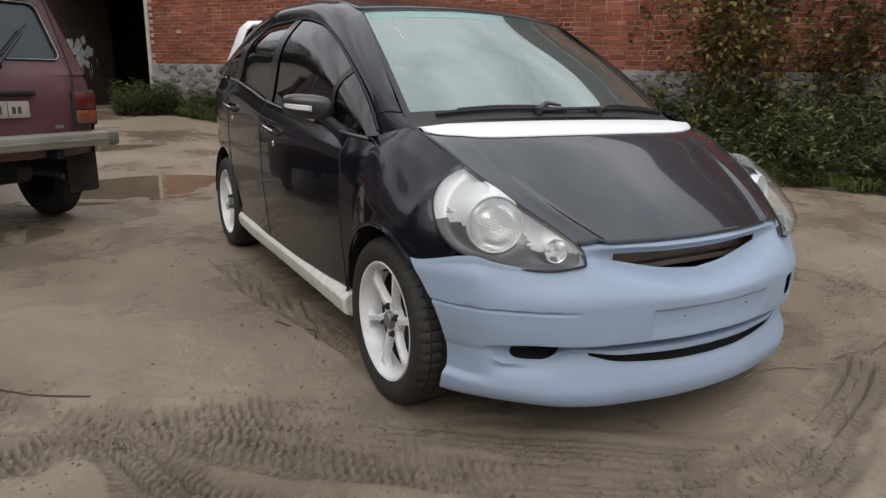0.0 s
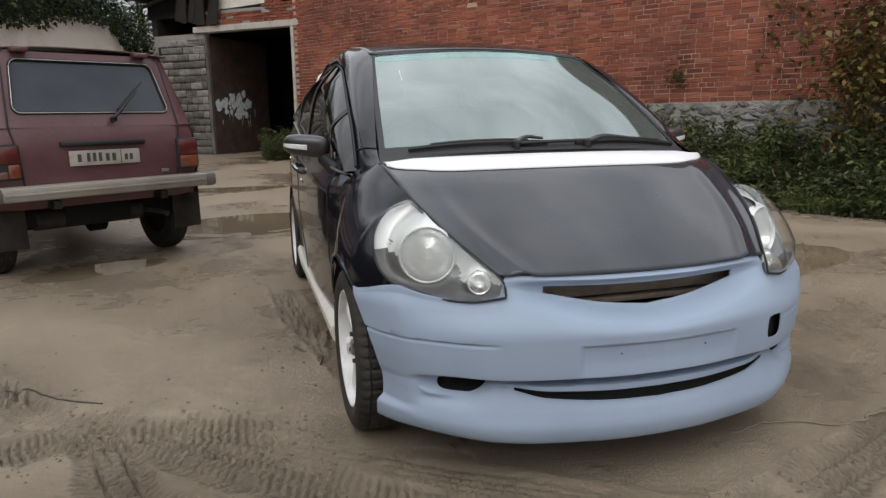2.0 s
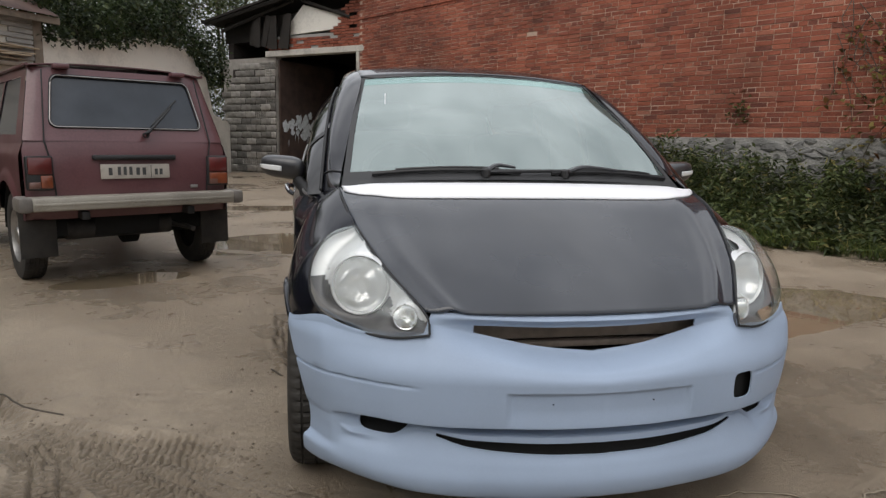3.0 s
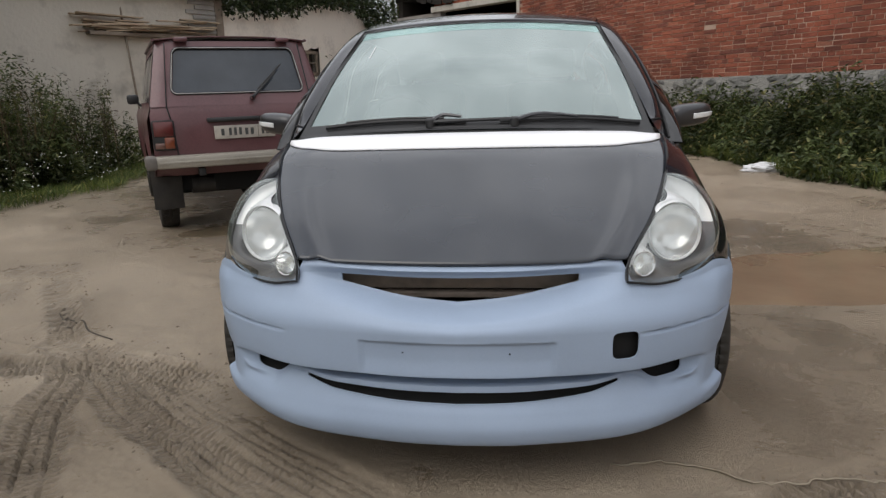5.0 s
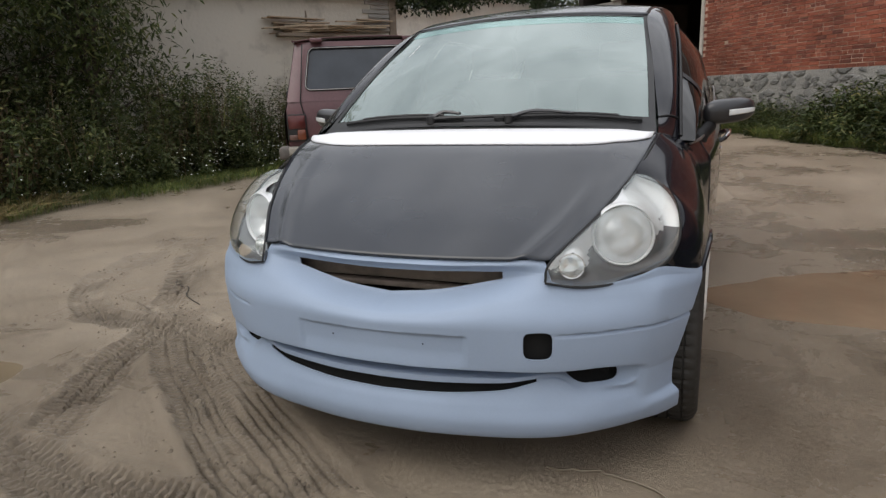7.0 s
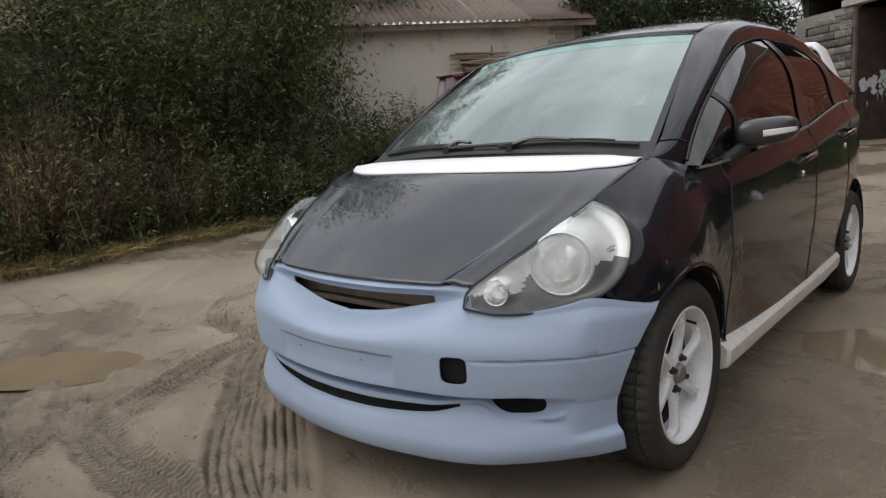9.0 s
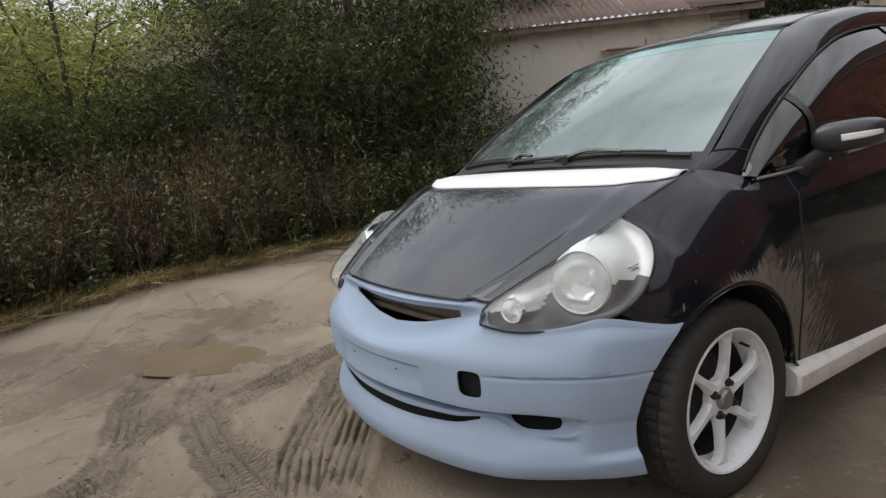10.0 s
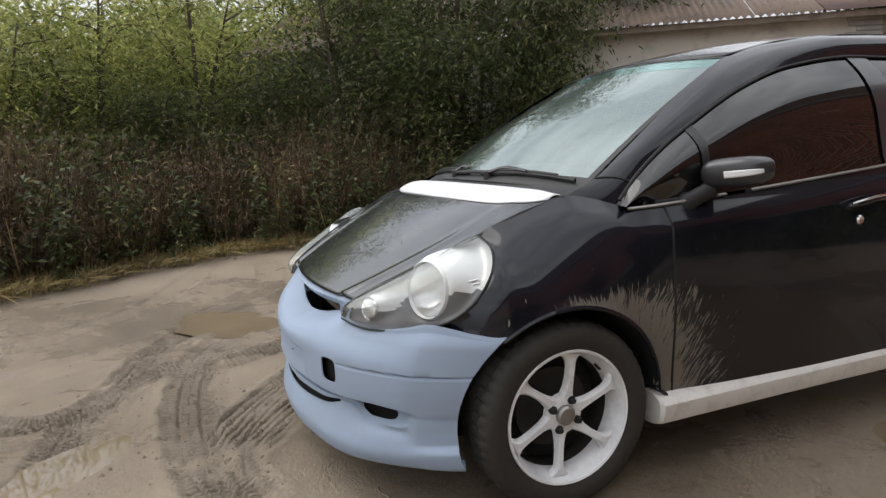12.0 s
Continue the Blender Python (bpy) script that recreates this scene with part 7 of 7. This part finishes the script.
TREE_KINDS = []
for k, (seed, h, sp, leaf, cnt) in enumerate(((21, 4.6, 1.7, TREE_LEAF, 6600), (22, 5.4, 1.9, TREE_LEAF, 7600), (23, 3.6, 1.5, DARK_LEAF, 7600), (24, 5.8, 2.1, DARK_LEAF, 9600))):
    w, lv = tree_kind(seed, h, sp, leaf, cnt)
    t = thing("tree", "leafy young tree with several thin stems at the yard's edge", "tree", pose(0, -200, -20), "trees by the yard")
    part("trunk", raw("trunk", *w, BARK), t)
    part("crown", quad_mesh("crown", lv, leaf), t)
    TREE_KINDS.append(t)
rng = np.random.RandomState(31)
PLACES = [(3, -8.7, 1.9, 0.90), (1, -9.6, -0.5, 1.0), (0, -9.2, -2.2, 1.0), (2, -7.7, 2.6, 0.95), (3, -8.7, 4.0, 1.0), (1, -10.4, -4.4, 1.05), (0, -8.2, -3.2, 0.80), (0, -8.4, -5.2, 0.9), (1, -10.4, -7.0, 1.0), (0, -6.6, -6.8, 0.85), (2, -7.5, 4.9, 0.90), (3, -9.8, 5.6, 1.15), (3, -9.0, 7.6, 1.1), (2, -10.4, 3.4, 1.1), (2, -10.8, 1.0, 1.0), (0, -11.0, -1.6, 0.9), (0, -12.6, -0.6, 1.0), (2, -8.3, -1.2, 0.72), (2, -9.4, -4.2, 0.75), (2, -8.9, -6.4, 0.75), (2, -10.0, -2.8, 0.8), (2, -8.7, 0.5, 0.75), (0, -14.0, 3.4, 1.2), (1, -15.5, -1.0, 1.3), (1, -4.6, -9.6, 1.05), (0, -1.4, -11.5, 1.1),
          (3, -6.6, 14.8, 1.0), (2, -6.0, 16.6, 1.15), (3, -7.6, 18.6, 1.35), (3, -5.6, 20.4, 1.25), (2, -9.6, 17.0, 1.6), (3, -3.6, 23.0, 1.4), (3, -6.2, 22.5, 1.5), (3, -11.5, 20.0, 1.4), (3, -8.4, 13.6, 1.15)]
for n_, (kind, x, y, s) in enumerate(PLACES):
    m = pose(x, y, float(ground_height(np.array([x]), np.array([y]), False)[0]) - 0.02, 0, 0, rng.uniform(0, 360)) @ Matrix.Scale(s, 4)
    if n_ < 4 and kind not in [p[0] for p in PLACES[:n_]]:
        TREE_KINDS[kind].matrix_world = m @ Matrix.Diagonal((1, 1, 0.88, 1))
    else:
        t = copy_thing(TREE_KINDS[kind], m)
        t.scale = (s, s, s * (1.25 if 3 < y < 9 else 0.88 if y < 3 else 1.0))

# the edge of the yard on the side of the trees
EDGE = curve([(-2.6, -5.4), (-3.3, -3.6), (-3.75, -2.45), (-4.6, -1.35), (-5.1, -0.4), (-5.45, 0.9), (-5.65, 2.3), (-5.5, 3.8), (-5.2, 4.9), (-5.0, 5.7), (-5.2, 7.0), (-5.6, 8.4)], 200)
inward = np.stack((-np.gradient(EDGE[:, 1]), np.gradient(EDGE[:, 0])), 1)
inward /= np.linalg.norm(inward, axis=1)[:, None]


def strip_places(rng, n, d0, d1, part_=(0.0, 1.0), power=1.0):
    i = rng.uniform(part_[0] * 199, part_[1] * 199, n)
    base = np.stack([np.interp(i, range(200), EDGE[:, k]) for k in (0, 1)], 1)
    away = np.stack([np.interp(i, range(200), inward[:, k]) for k in (0, 1)], 1)
    d = d0 + (d1 - d0) * rng.rand(n) ** power
    clump = 0.35 * soft_noise(base[:, 0] * 1.0, base[:, 1], 3.0, 8)
    p = base + away * (d + clump)[:, None]
    return np.stack((p[:, 0], p[:, 1], ground_height(p[:, 0], p[:, 1], False)), 1), d


# tall dry brown weeds: clumps of leaning stalks with feathery side shoots
mid_, d = strip_places(rng, 560, 0.35, 2.5, (0.0, 0.60))
tall = (0.50 + 0.80 * step(0.1, 1.3, d)) * (0.60 + 0.80 * rng.rand(len(d))) * (1 + 0.25 * soft_noise(mid_[:, 0], mid_[:, 1], 1.4, 9))
own = np.repeat(np.arange(len(d)), 15)
lean_ = rng.normal(0, 0.30, (len(own), 2))
foot = mid_[own] + np.stack((rng.normal(0, 0.085, len(own)), rng.normal(0, 0.085, len(own)), np.zeros(len(own))), 1)
high = tall[own] * rng.uniform(0.6, 1.05, len(own))
stalks = blades_at(rng, foot, 1.0, 0.011, 0.02)
rise_ = (stalks[:, :, 2] - foot[:, None, 2])
stalks[:, :, :2] += lean_[:, None, :] * (rise_ * high[:, None])[:, :, None]
stalks[:, :, 2] = foot[:, None, 2] + rise_ * high[:, None]
k = rng.randint(0, len(own), 95000)
h_ = rng.beta(2.6, 1.5, len(k)) * 1.03
fluff = foot[k] + np.stack((lean_[k, 0] * high[k] * h_, lean_[k, 1] * high[k] * h_, high[k] * h_), 1) + rng.normal(0, 0.030, (len(k), 3))
tops_ = np.concatenate((blades_at(rng, fluff[:60000], 0.095, 0.015, 0.7), leaves_at(rng, fluff[60000:], 0.065, 0.022, 0.1)))
tagged(new("dry_weeds", quad_mesh("dry_weeds", np.concatenate((stalks, tops_)), DRY)), "tall dry brown weeds along the edge of the yard", "weeds", kind="stuff")
at, d = strip_places(rng, 9000, -0.05, 0.7, (0.0, 0.62))
tagged(new("straw_grass", quad_mesh("straw_grass", blades_at(rng, at, 0.20, 0.008, 0.9), STRAW)), "flattened yellow straw grass at the edge of the mud", "grass", kind="stuff")
at, d = strip_places(rng, 15000, -0.1, 1.5, (0.55, 1.0))
tagged(new("green_grass", quad_mesh("green_grass", blades_at(rng, at, 0.16, 0.009, 0.6), GREEN_GRASS)), "short green and yellow grass beside the off-roader", "grass", kind="stuff")


# the wood goes on behind the first trees
deep_ = np.stack((rng.uniform(-19, -11.5, 60000), rng.uniform(-14, 9, 60000), 4.7 * rng.rand(60000) ** 0.9), 1)
deep_[:, 2] *= 0.75 + 0.30 * soft_noise(deep_[:, 0], deep_[:, 1], 0.9, 51)
own_rng = np.random.RandomState(77)
crowns = np.stack((own_rng.uniform(-19, -12, 36000), own_rng.uniform(-14, 4, 36000), own_rng.uniform(3.0, 6.3, 36000)), 1)
crowns[:, 2] *= 0.70 + 0.34 * soft_noise(crowns[:, 0], crowns[:, 1], 0.8, 53)
tagged(new("far_wood", quad_mesh("far_wood", np.concatenate((leaves_at(rng, deep_, 0.24, 0.10, 0.5), leaves_at(own_rng, crowns, 0.22, 0.08, 0.5))), TREE_LEAF)), "thick green wood behind the first trees", "wood", kind="stuff")
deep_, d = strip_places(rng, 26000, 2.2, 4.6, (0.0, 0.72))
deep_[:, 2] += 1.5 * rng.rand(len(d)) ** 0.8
tagged(new("undergrowth", quad_mesh("undergrowth", leaves_at(rng, deep_, 0.12, 0.045, 0.4), DARK_LEAF)), "undergrowth below the trees, leaves coloured dark for shade", "undergrowth", kind="stuff")


# dry stalks with seed heads beside the off-roader
at, d = strip_places(rng, 520, 0.5, 2.3, (0.62, 0.98))
up_ = 0.7 + 0.9 * rng.rand(len(at))
dry_ = blades_at(rng, at, 1.0, 0.010, 0.12)
dry_[:, :, 2] = at[:, None, 2] + (dry_[:, :, 2] - at[:, None, 2]) * up_[:, None]
k = rng.randint(0, len(at), 5000)
heads = at[k] + (dry_[k, 2] - at[k]) * rng.uniform(0.55, 1.0, len(k))[:, None] + rng.normal(0, 0.022, (len(k), 3))
tagged(new("dry_stalks", quad_mesh("dry_stalks", np.concatenate((dry_, leaves_at(rng, heads, 0.05, 0.016, 0.0))), DRY)), "thin dry stalks with seed heads beside the off-roader", "weeds", kind="stuff")


# leafy weeds: stems with leaves all the way up
def weeds(name, label, base, heights, leaf_m, per=34, size=(0.085, 0.04), seed=1, droop=0.35):
    r_ = np.random.RandomState(seed)
    n = len(base)
    lean = r_.normal(0, 0.16, (n, 2))
    k = np.repeat(np.arange(n), per)
    t = r_.uniform(0.12, 1.0, len(k))
    at = base[k] + np.stack((lean[k, 0] * heights[k] * t, lean[k, 1] * heights[k] * t, heights[k] * t), 1) + r_.normal(0, 0.035, (len(k), 3))
    lv = leaves_at(r_, at, size[0], size[1], droop)
    st = blades_at(r_, base, 1.0, 0.016, 0.0)
    st[:, 1:, 2] = base[:, None, 2] + (st[:, 1:, 2] - base[:, None, 2]) * heights[:, None] * 0.9
    st[:, 2, :2] += lean * heights[:, None] * 0.9
    st[:, 1, :2] += lean * heights[:, None] * 0.45
    st[:, 3, :2] += lean * heights[:, None] * 0.45
    return tagged(new(name, quad_mesh(name, np.concatenate((lv, st)), leaf_m)), label, "weeds", kind="stuff")


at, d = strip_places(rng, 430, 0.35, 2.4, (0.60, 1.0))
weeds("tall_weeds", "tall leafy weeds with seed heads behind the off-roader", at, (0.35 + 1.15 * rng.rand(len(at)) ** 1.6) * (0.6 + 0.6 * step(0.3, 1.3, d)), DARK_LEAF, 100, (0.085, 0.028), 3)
at, d = strip_places(rng, 440, 0.1, 2.2, (0.05, 0.62))
weeds("edge_weeds", "scattered green weeds among the dry growth", at, 0.25 + 0.95 * rng.rand(len(at)), WEED_LEAF, 40, (0.085, 0.034), 4)
at, d = strip_places(rng, 520, 0.05, 1.1, (0.58, 0.95))
fl = at + np.stack((np.zeros(520), np.zeros(520), 0.12 + 0.40 * rng.rand(520)), 1)
tagged(new("white_flowers", quad_mesh("white_flowers", leaves_at(rng, fl, 0.022, 0.022, 0.0), FLOWER)), "small white daisies in the grass", "flowers", kind="stuff")
# green growth along the brick wall
WEDGE = curve([(0.65, 14.6), (1.15, 12.4), (2.0, 10.6), (2.9, 9.0), (3.4, 7.3), (3.55, 5.9), (4.25, 4.5), (5.05, 3.2), (5.7, 1.8), (6.4, 0.3), (7.4, -1.6)], 200)
D_, N_ = np.array((0.537, -0.8436)), np.array((0.8436, 0.537))


def wall_strip(rng, n, part_=(0.0, 1.0), power=1.0, back=1.0):
    i = rng.uniform(part_[0] * 199, part_[1] * 199, n)
    p = np.stack([np.interp(i, range(200), WEDGE[:, k]) for k in (0, 1)], 1)
    room = (np.array(WALL_AT) - p) @ N_ - 0.08
    f = rng.rand(n) ** power * back
    q = p + N_ * (room * f)[:, None] + 0.15 * np.stack((soft_noise(p[:, 0], p[:, 1], 5, 12), soft_noise(p[:, 0], p[:, 1], 5, 13)), 1)
    return np.stack((q[:, 0], q[:, 1], ground_height(q[:, 0], q[:, 1], False)), 1), f


at, fr = wall_strip(rng, 1500, (0.24, 1.0))
hs = (0.28 + 0.72 * step(0.0, 0.45, fr)) * (0.75 + 0.5 * rng.rand(len(at))) * (0.85 + 0.75 * soft_noise(at[:, 0], at[:, 1], 1.9, 15))
weeds("wall_weeds", "dense leafy green weeds along the brick wall", at, hs, WEED_LEAF, 62, (0.100, 0.036), 5)
at, fr = wall_strip(rng, 500, (0.0, 0.30))
weeds("low_weeds", "low green weeds at the foot of the stone base", at, (0.15 + 0.45 * fr) * (0.7 + 0.6 * rng.rand(len(at))), WEED_LEAF, 40, (0.12, 0.018), 6, 0.1)
at, fr = wall_strip(rng, 16000, (0.0, 1.0), 2.0, 0.8)
tagged(new("wall_grass", quad_mesh("wall_grass", blades_at(rng, at, 0.22, 0.010, 0.55), GREEN_GRASS)), "rough grass in front of the brick wall", "grass", kind="stuff")
gar_at = np.stack((rng.uniform(-0.6, 0.9, 240), rng.uniform(14.6, 15.9, 240), np.full(240, 0.12)), 1)
weeds("doorway_weeds", "weeds beside the garage doorway", gar_at, 0.3 + 0.5 * rng.rand(240), WEED_LEAF, 40, (0.11, 0.02), 7, 0.1)

# vine with yellowing leaves and bare stems on the brick wall
vine = thing("climbing_vine", "climbing vine with yellowing leaves on the brick wall", "vine", WALL)
stems, at = [], []
for _ in range(64):
    s0 = rng.uniform(12.4, 19.5)
    h = rng.uniform(1.5, 2.9) + 0.13 * (s0 - 12.6)
    path = curve([(s0, -0.10, 0.0), (s0 + rng.normal(0, 0.15), -0.14, h * 0.5), (s0 + rng.normal(0, 0.3), -0.10, h)], 12)
    stems.append(tube(path, np.linspace(0.010, 0.004, 12), 5))
    for _ in range(150):
        at.append(path[rng.randint(2, 12)] + rng.normal(0, 0.20, 3) * (1, 1.0, 1))
for _ in range(22):
    s0, z0 = rng.uniform(11.4, 13.6), rng.uniform(2.2, 3.4)
    path = curve([(s0, -0.04, z0), (s0 + rng.uniform(-0.2, 0.3), -0.10, z0 - 0.35), (s0 + rng.uniform(-0.1, 0.6), -0.06, z0 - rng.uniform(0.5, 1.0))], 9)
    stems.append(tube(path, np.linspace(0.008, 0.003, 9), 5))
    for _ in range(8):
        at.append(path[rng.randint(4, 9)] + rng.normal(0, 0.05, 3))
at = np.array(at)
at[:, 1] = np.minimum(at[:, 1], -0.03)
part("stem_tangle", raw("stem_tangle", *merge(*stems), BARK), vine)["kind"] = "stuff"
part("leaves", quad_mesh("leaves", leaves_at(rng, at, 0.11, 0.075, 0.6), VINE_LEAF), vine, "yellow-green and brown vine leaves")
tuft_at = np.array((10.2, -0.06, 1.75)) + rng.normal(0, 0.09, (60, 3)) * (1, 0.3, 1.2)
tuft = thing("wall_tuft", "small weed growing out of the brick wall", "weed", WALL)
part("leaves", quad_mesh("leaves", leaves_at(rng, tuft_at, 0.09, 0.04, 0.3), WEED_LEAF), tuft)
# ivy hanging over the low wall
ivy_at = []
for _ in range(11000):
    s = rng.uniform(-0.2, 7.6)
    h = float(np.interp(s, tops[:, 0], tops[:, 1]))
    ivy_at.append((s, rng.uniform(-0.25, 0.5), max(h, 2.7) + rng.uniform(-0.08, 1.05 + 0.3 * math.sin(3 * s))))
ivy = thing("hanging_ivy", "dark ivy hanging over the top of the white wall", "ivy", LOW)
part("leaves", quad_mesh("leaves", leaves_at(rng, np.array(ivy_at), 0.10, 0.06, 0.7), IVY_LEAF), ivy, "dark green ivy leaves")
for s0 in np.arange(0.6, 6.4, 0.8):
    h0 = float(np.interp(s0, tops[:, 0], tops[:, 1]))
    solid("stem", tube(curve([(s0, 0.30, h0 - 0.3), (s0 + 0.15, 0.2, h0 + 0.35), (s0 + 0.3, -0.08, h0 + 0.25), (s0 + 0.35, -0.06, h0 - 0.1)], 12), 0.012, 6), BARK, ivy)

# rubbish bag in the weeds
bag_m = mat("white_plastic_bag", (0.62, 0.62, 0.63), 0.4, vary=(12, 0.2))
bm = bmesh.new()
bmesh.ops.create_icosphere(bm, subdivisions=4, radius=1.0)
for v_ in bm.verts:
    c = v_.co.copy()
    k = 1 + 0.35 * noise.noise(c * 2.3) + 0.18 * noise.noise(c * 6)
    v_.co = Vector((c.x * 0.30 * k, c.y * 0.13 * k, max(-0.02, c.z * 0.075 * k + 0.03)))
me = raw("rubbish_bag", [], [], bag_m)
bm.to_mesh(me)
bm.free()
me.polygons.foreach_set("use_smooth", [True] * len(me.polygons))
ob = tagged(new("rubbish_bag", me), "crumpled white plastic bag lying by the weeds", "plastic bag")
ob.matrix_world = pose(3.45, 6.75, ground_z(3.45, 6.75), 0, 0, 15)

# ---- brick by brick ----
def brick_mesh(w, seed):
    r_ = np.random.RandomState(seed)
    v = []
    for y, inset in ((0.016, 0.0), (-0.002, 0.0), (-0.006, 0.006)):
        for sx, sz in ((0, 0), (1, 0), (1, 1), (0, 1)):
            v.append((inset + sx * (w - 2 * inset) + r_.uniform(-0.004, 0.004), y + (r_.uniform(-0.004, 0.003) if y < 0 else 0), inset + sz * (0.067 - 2 * inset) + r_.uniform(-0.0025, 0.0025)))
    f = [(0, 1, 5, 4), (1, 2, 6, 5), (2, 3, 7, 6), (3, 0, 4, 7), (4, 5, 9, 8), (5, 6, 10, 9), (6, 7, 11, 10), (7, 4, 8, 11), (8, 9, 10, 11)]
    return v, f


shapes = {(w, k): brick_mesh(w, k) for w in (0.25, 0.12) for k in range(9)}
brick_data = {k: raw("brick", v, f, BRICK_ONE, False) for k, (v, f) in shapes.items()}
rng = np.random.RandomState(11)
far_v, far_f, count = [], [], 0
for row, z in enumerate(np.arange(BASE_TOP + 0.006, WALL_TOP - 0.07, 0.077)):
    s = 0.0 if row % 2 else -0.125
    header = row % 6 == 3
    while s < SHOWN:
        w = 0.12 if header or rng.rand() < 0.08 else 0.25
        k = (w, rng.randint(9))
        back, lift = rng.choice([0, 0, 0, 0.003, 0.006, -0.004]), rng.uniform(-0.002, 0.002)
        s0 = max(s, 0.0)
        if s >= 0 and rng.rand() > 0.0015:
            if 9.4 < s < 15.2 and row < 13 and count < 300:
                ob = new("brick", brick_data[k])
                ob.parent, ob.location = wall_ob, (s, back, z + lift)
                count += 1
            else:
                v, f = shapes[k]
                base = len(far_v)
                far_v += [(a + s, b + back, c + z + lift) for a, b, c in v]
                far_f += [tuple(i + base for i in q) for q in f]
        s += w + 0.012
rest = part("brickwork", raw("brickwork", far_v, far_f, BRICK_MANY, False), brick_house)
rest["kind"] = "stuff"

# cinder blocks beside the garage door, some with open cells
info = BLOCKS.node_tree.nodes.new("ShaderNodeObjectInfo")
tone_, scale_ = BLOCKS.node_tree.nodes.new("ShaderNodeMapRange"), BLOCKS.node_tree.nodes.new("ShaderNodeVectorMath")
scale_.operation = "SCALE"
tone_.inputs["To Min"].default_value, tone_.inputs["To Max"].default_value = 0.55, 1.55
block_base = BLOCKS.node_tree.nodes["Principled BSDF"].inputs["Base Color"]
BLOCKS.node_tree.links.new(info.outputs["Random"], tone_.inputs["Value"])
BLOCKS.node_tree.links.new(block_base.links[0].from_socket, scale_.inputs[0])
BLOCKS.node_tree.links.new(tone_.outputs[0], scale_.inputs["Scale"])
BLOCKS.node_tree.links.new(scale_.outputs[0], block_base)


def cinder_mesh(seed):
    """A rough building block with a broken, uneven face."""
    r_ = np.random.RandomState(seed)
    us, ws = np.linspace(0, 1, 8), np.linspace(0, 1, 5)
    rows = [[(0.0, 0.0, 0.0)] * 8 for _ in ws]
    for i, w in enumerate(ws):
        for j, u in enumerate(us):
            rim_ = (i in (0, 4)) or (j in (0, 7))
            rows[i][j] = (u * 0.385 + r_.uniform(-0.010, 0.010), (-0.006 if rim_ else 0.010) + r_.uniform(-0.010, 0.010), w * 0.186 + r_.uniform(-0.007, 0.007))
    g = np.array(rows)
    back = g.copy()
    back[..., 1] = -0.05
    g = np.concatenate((back[:1], g, back[-1:]), 0)
    return sheet("cinder_block", g[:, ::-1], BLOCKS)


def cell_mesh():
    """A block laid on its side, its open cells showing."""
    bars = [block((0, -0.05, z), (0.385, 0.008, z + 0.03), 0.004) for z in (0.0, 0.078, 0.156)]
    bars += [block((x, -0.05, 0.0), (x + 0.026, 0.006, 0.186), 0.004) for x in np.linspace(0, 0.359, 6)]
    return raw("cinder_block", *merge(*bars), BLOCKS, False)


blk_kinds = [cinder_mesh(70 + k) for k in range(8)]
cells = cell_mesh()
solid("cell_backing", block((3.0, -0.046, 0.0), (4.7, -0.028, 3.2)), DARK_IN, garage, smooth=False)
for row, z in enumerate(np.arange(0.0, 3.35, 0.198)):
    s = 2.99 if row % 2 else 3.19
    if row % 2 == 0:
        half = new("cinder_block", blk_kinds[row % 8])
        half.parent, half.location, half.scale = garage, (2.99, 0.012, z), (0.48, 1, 1)
    top = 4.95 - 0.25 * (row > 12) - 0.4 * (row > 14)
    while s < top:
        ob = new("cinder_block", cells if rng.rand() < 0.10 else blk_kinds[rng.randint(8)])
        ob.parent, ob.location = garage, (s, rng.uniform(-0.016, 0.010) + 0.012, z + rng.uniform(-0.008, 0.008))
        s += 0.397
# ragged brick end over the lintel
cap_v, cap_f = [], []
for row, z in enumerate(np.arange(3.67, 4.75, 0.077)):
    s = -0.18 + (0.12 if row % 2 else 0.0)
    end = 3.1 if row < 4 else 1.0 - 0.05 * row
    while s < end:
        v, f = shapes[(0.25, rng.randint(9))]
        base = len(cap_v)
        if rng.rand() > 0.12:
            cap_v += [(a + s, -b + 0.0 + rng.uniform(-0.01, 0.01), c + z) for a, b, c in v]
            cap_f += [tuple(i + base for i in reversed(q)) for q in f]
        s += 0.262
solid("ragged_brickwork", (cap_v, cap_f), BRICK_MANY, garage, "ragged red brickwork over the lintel", smooth=False)["kind"] = "stuff"
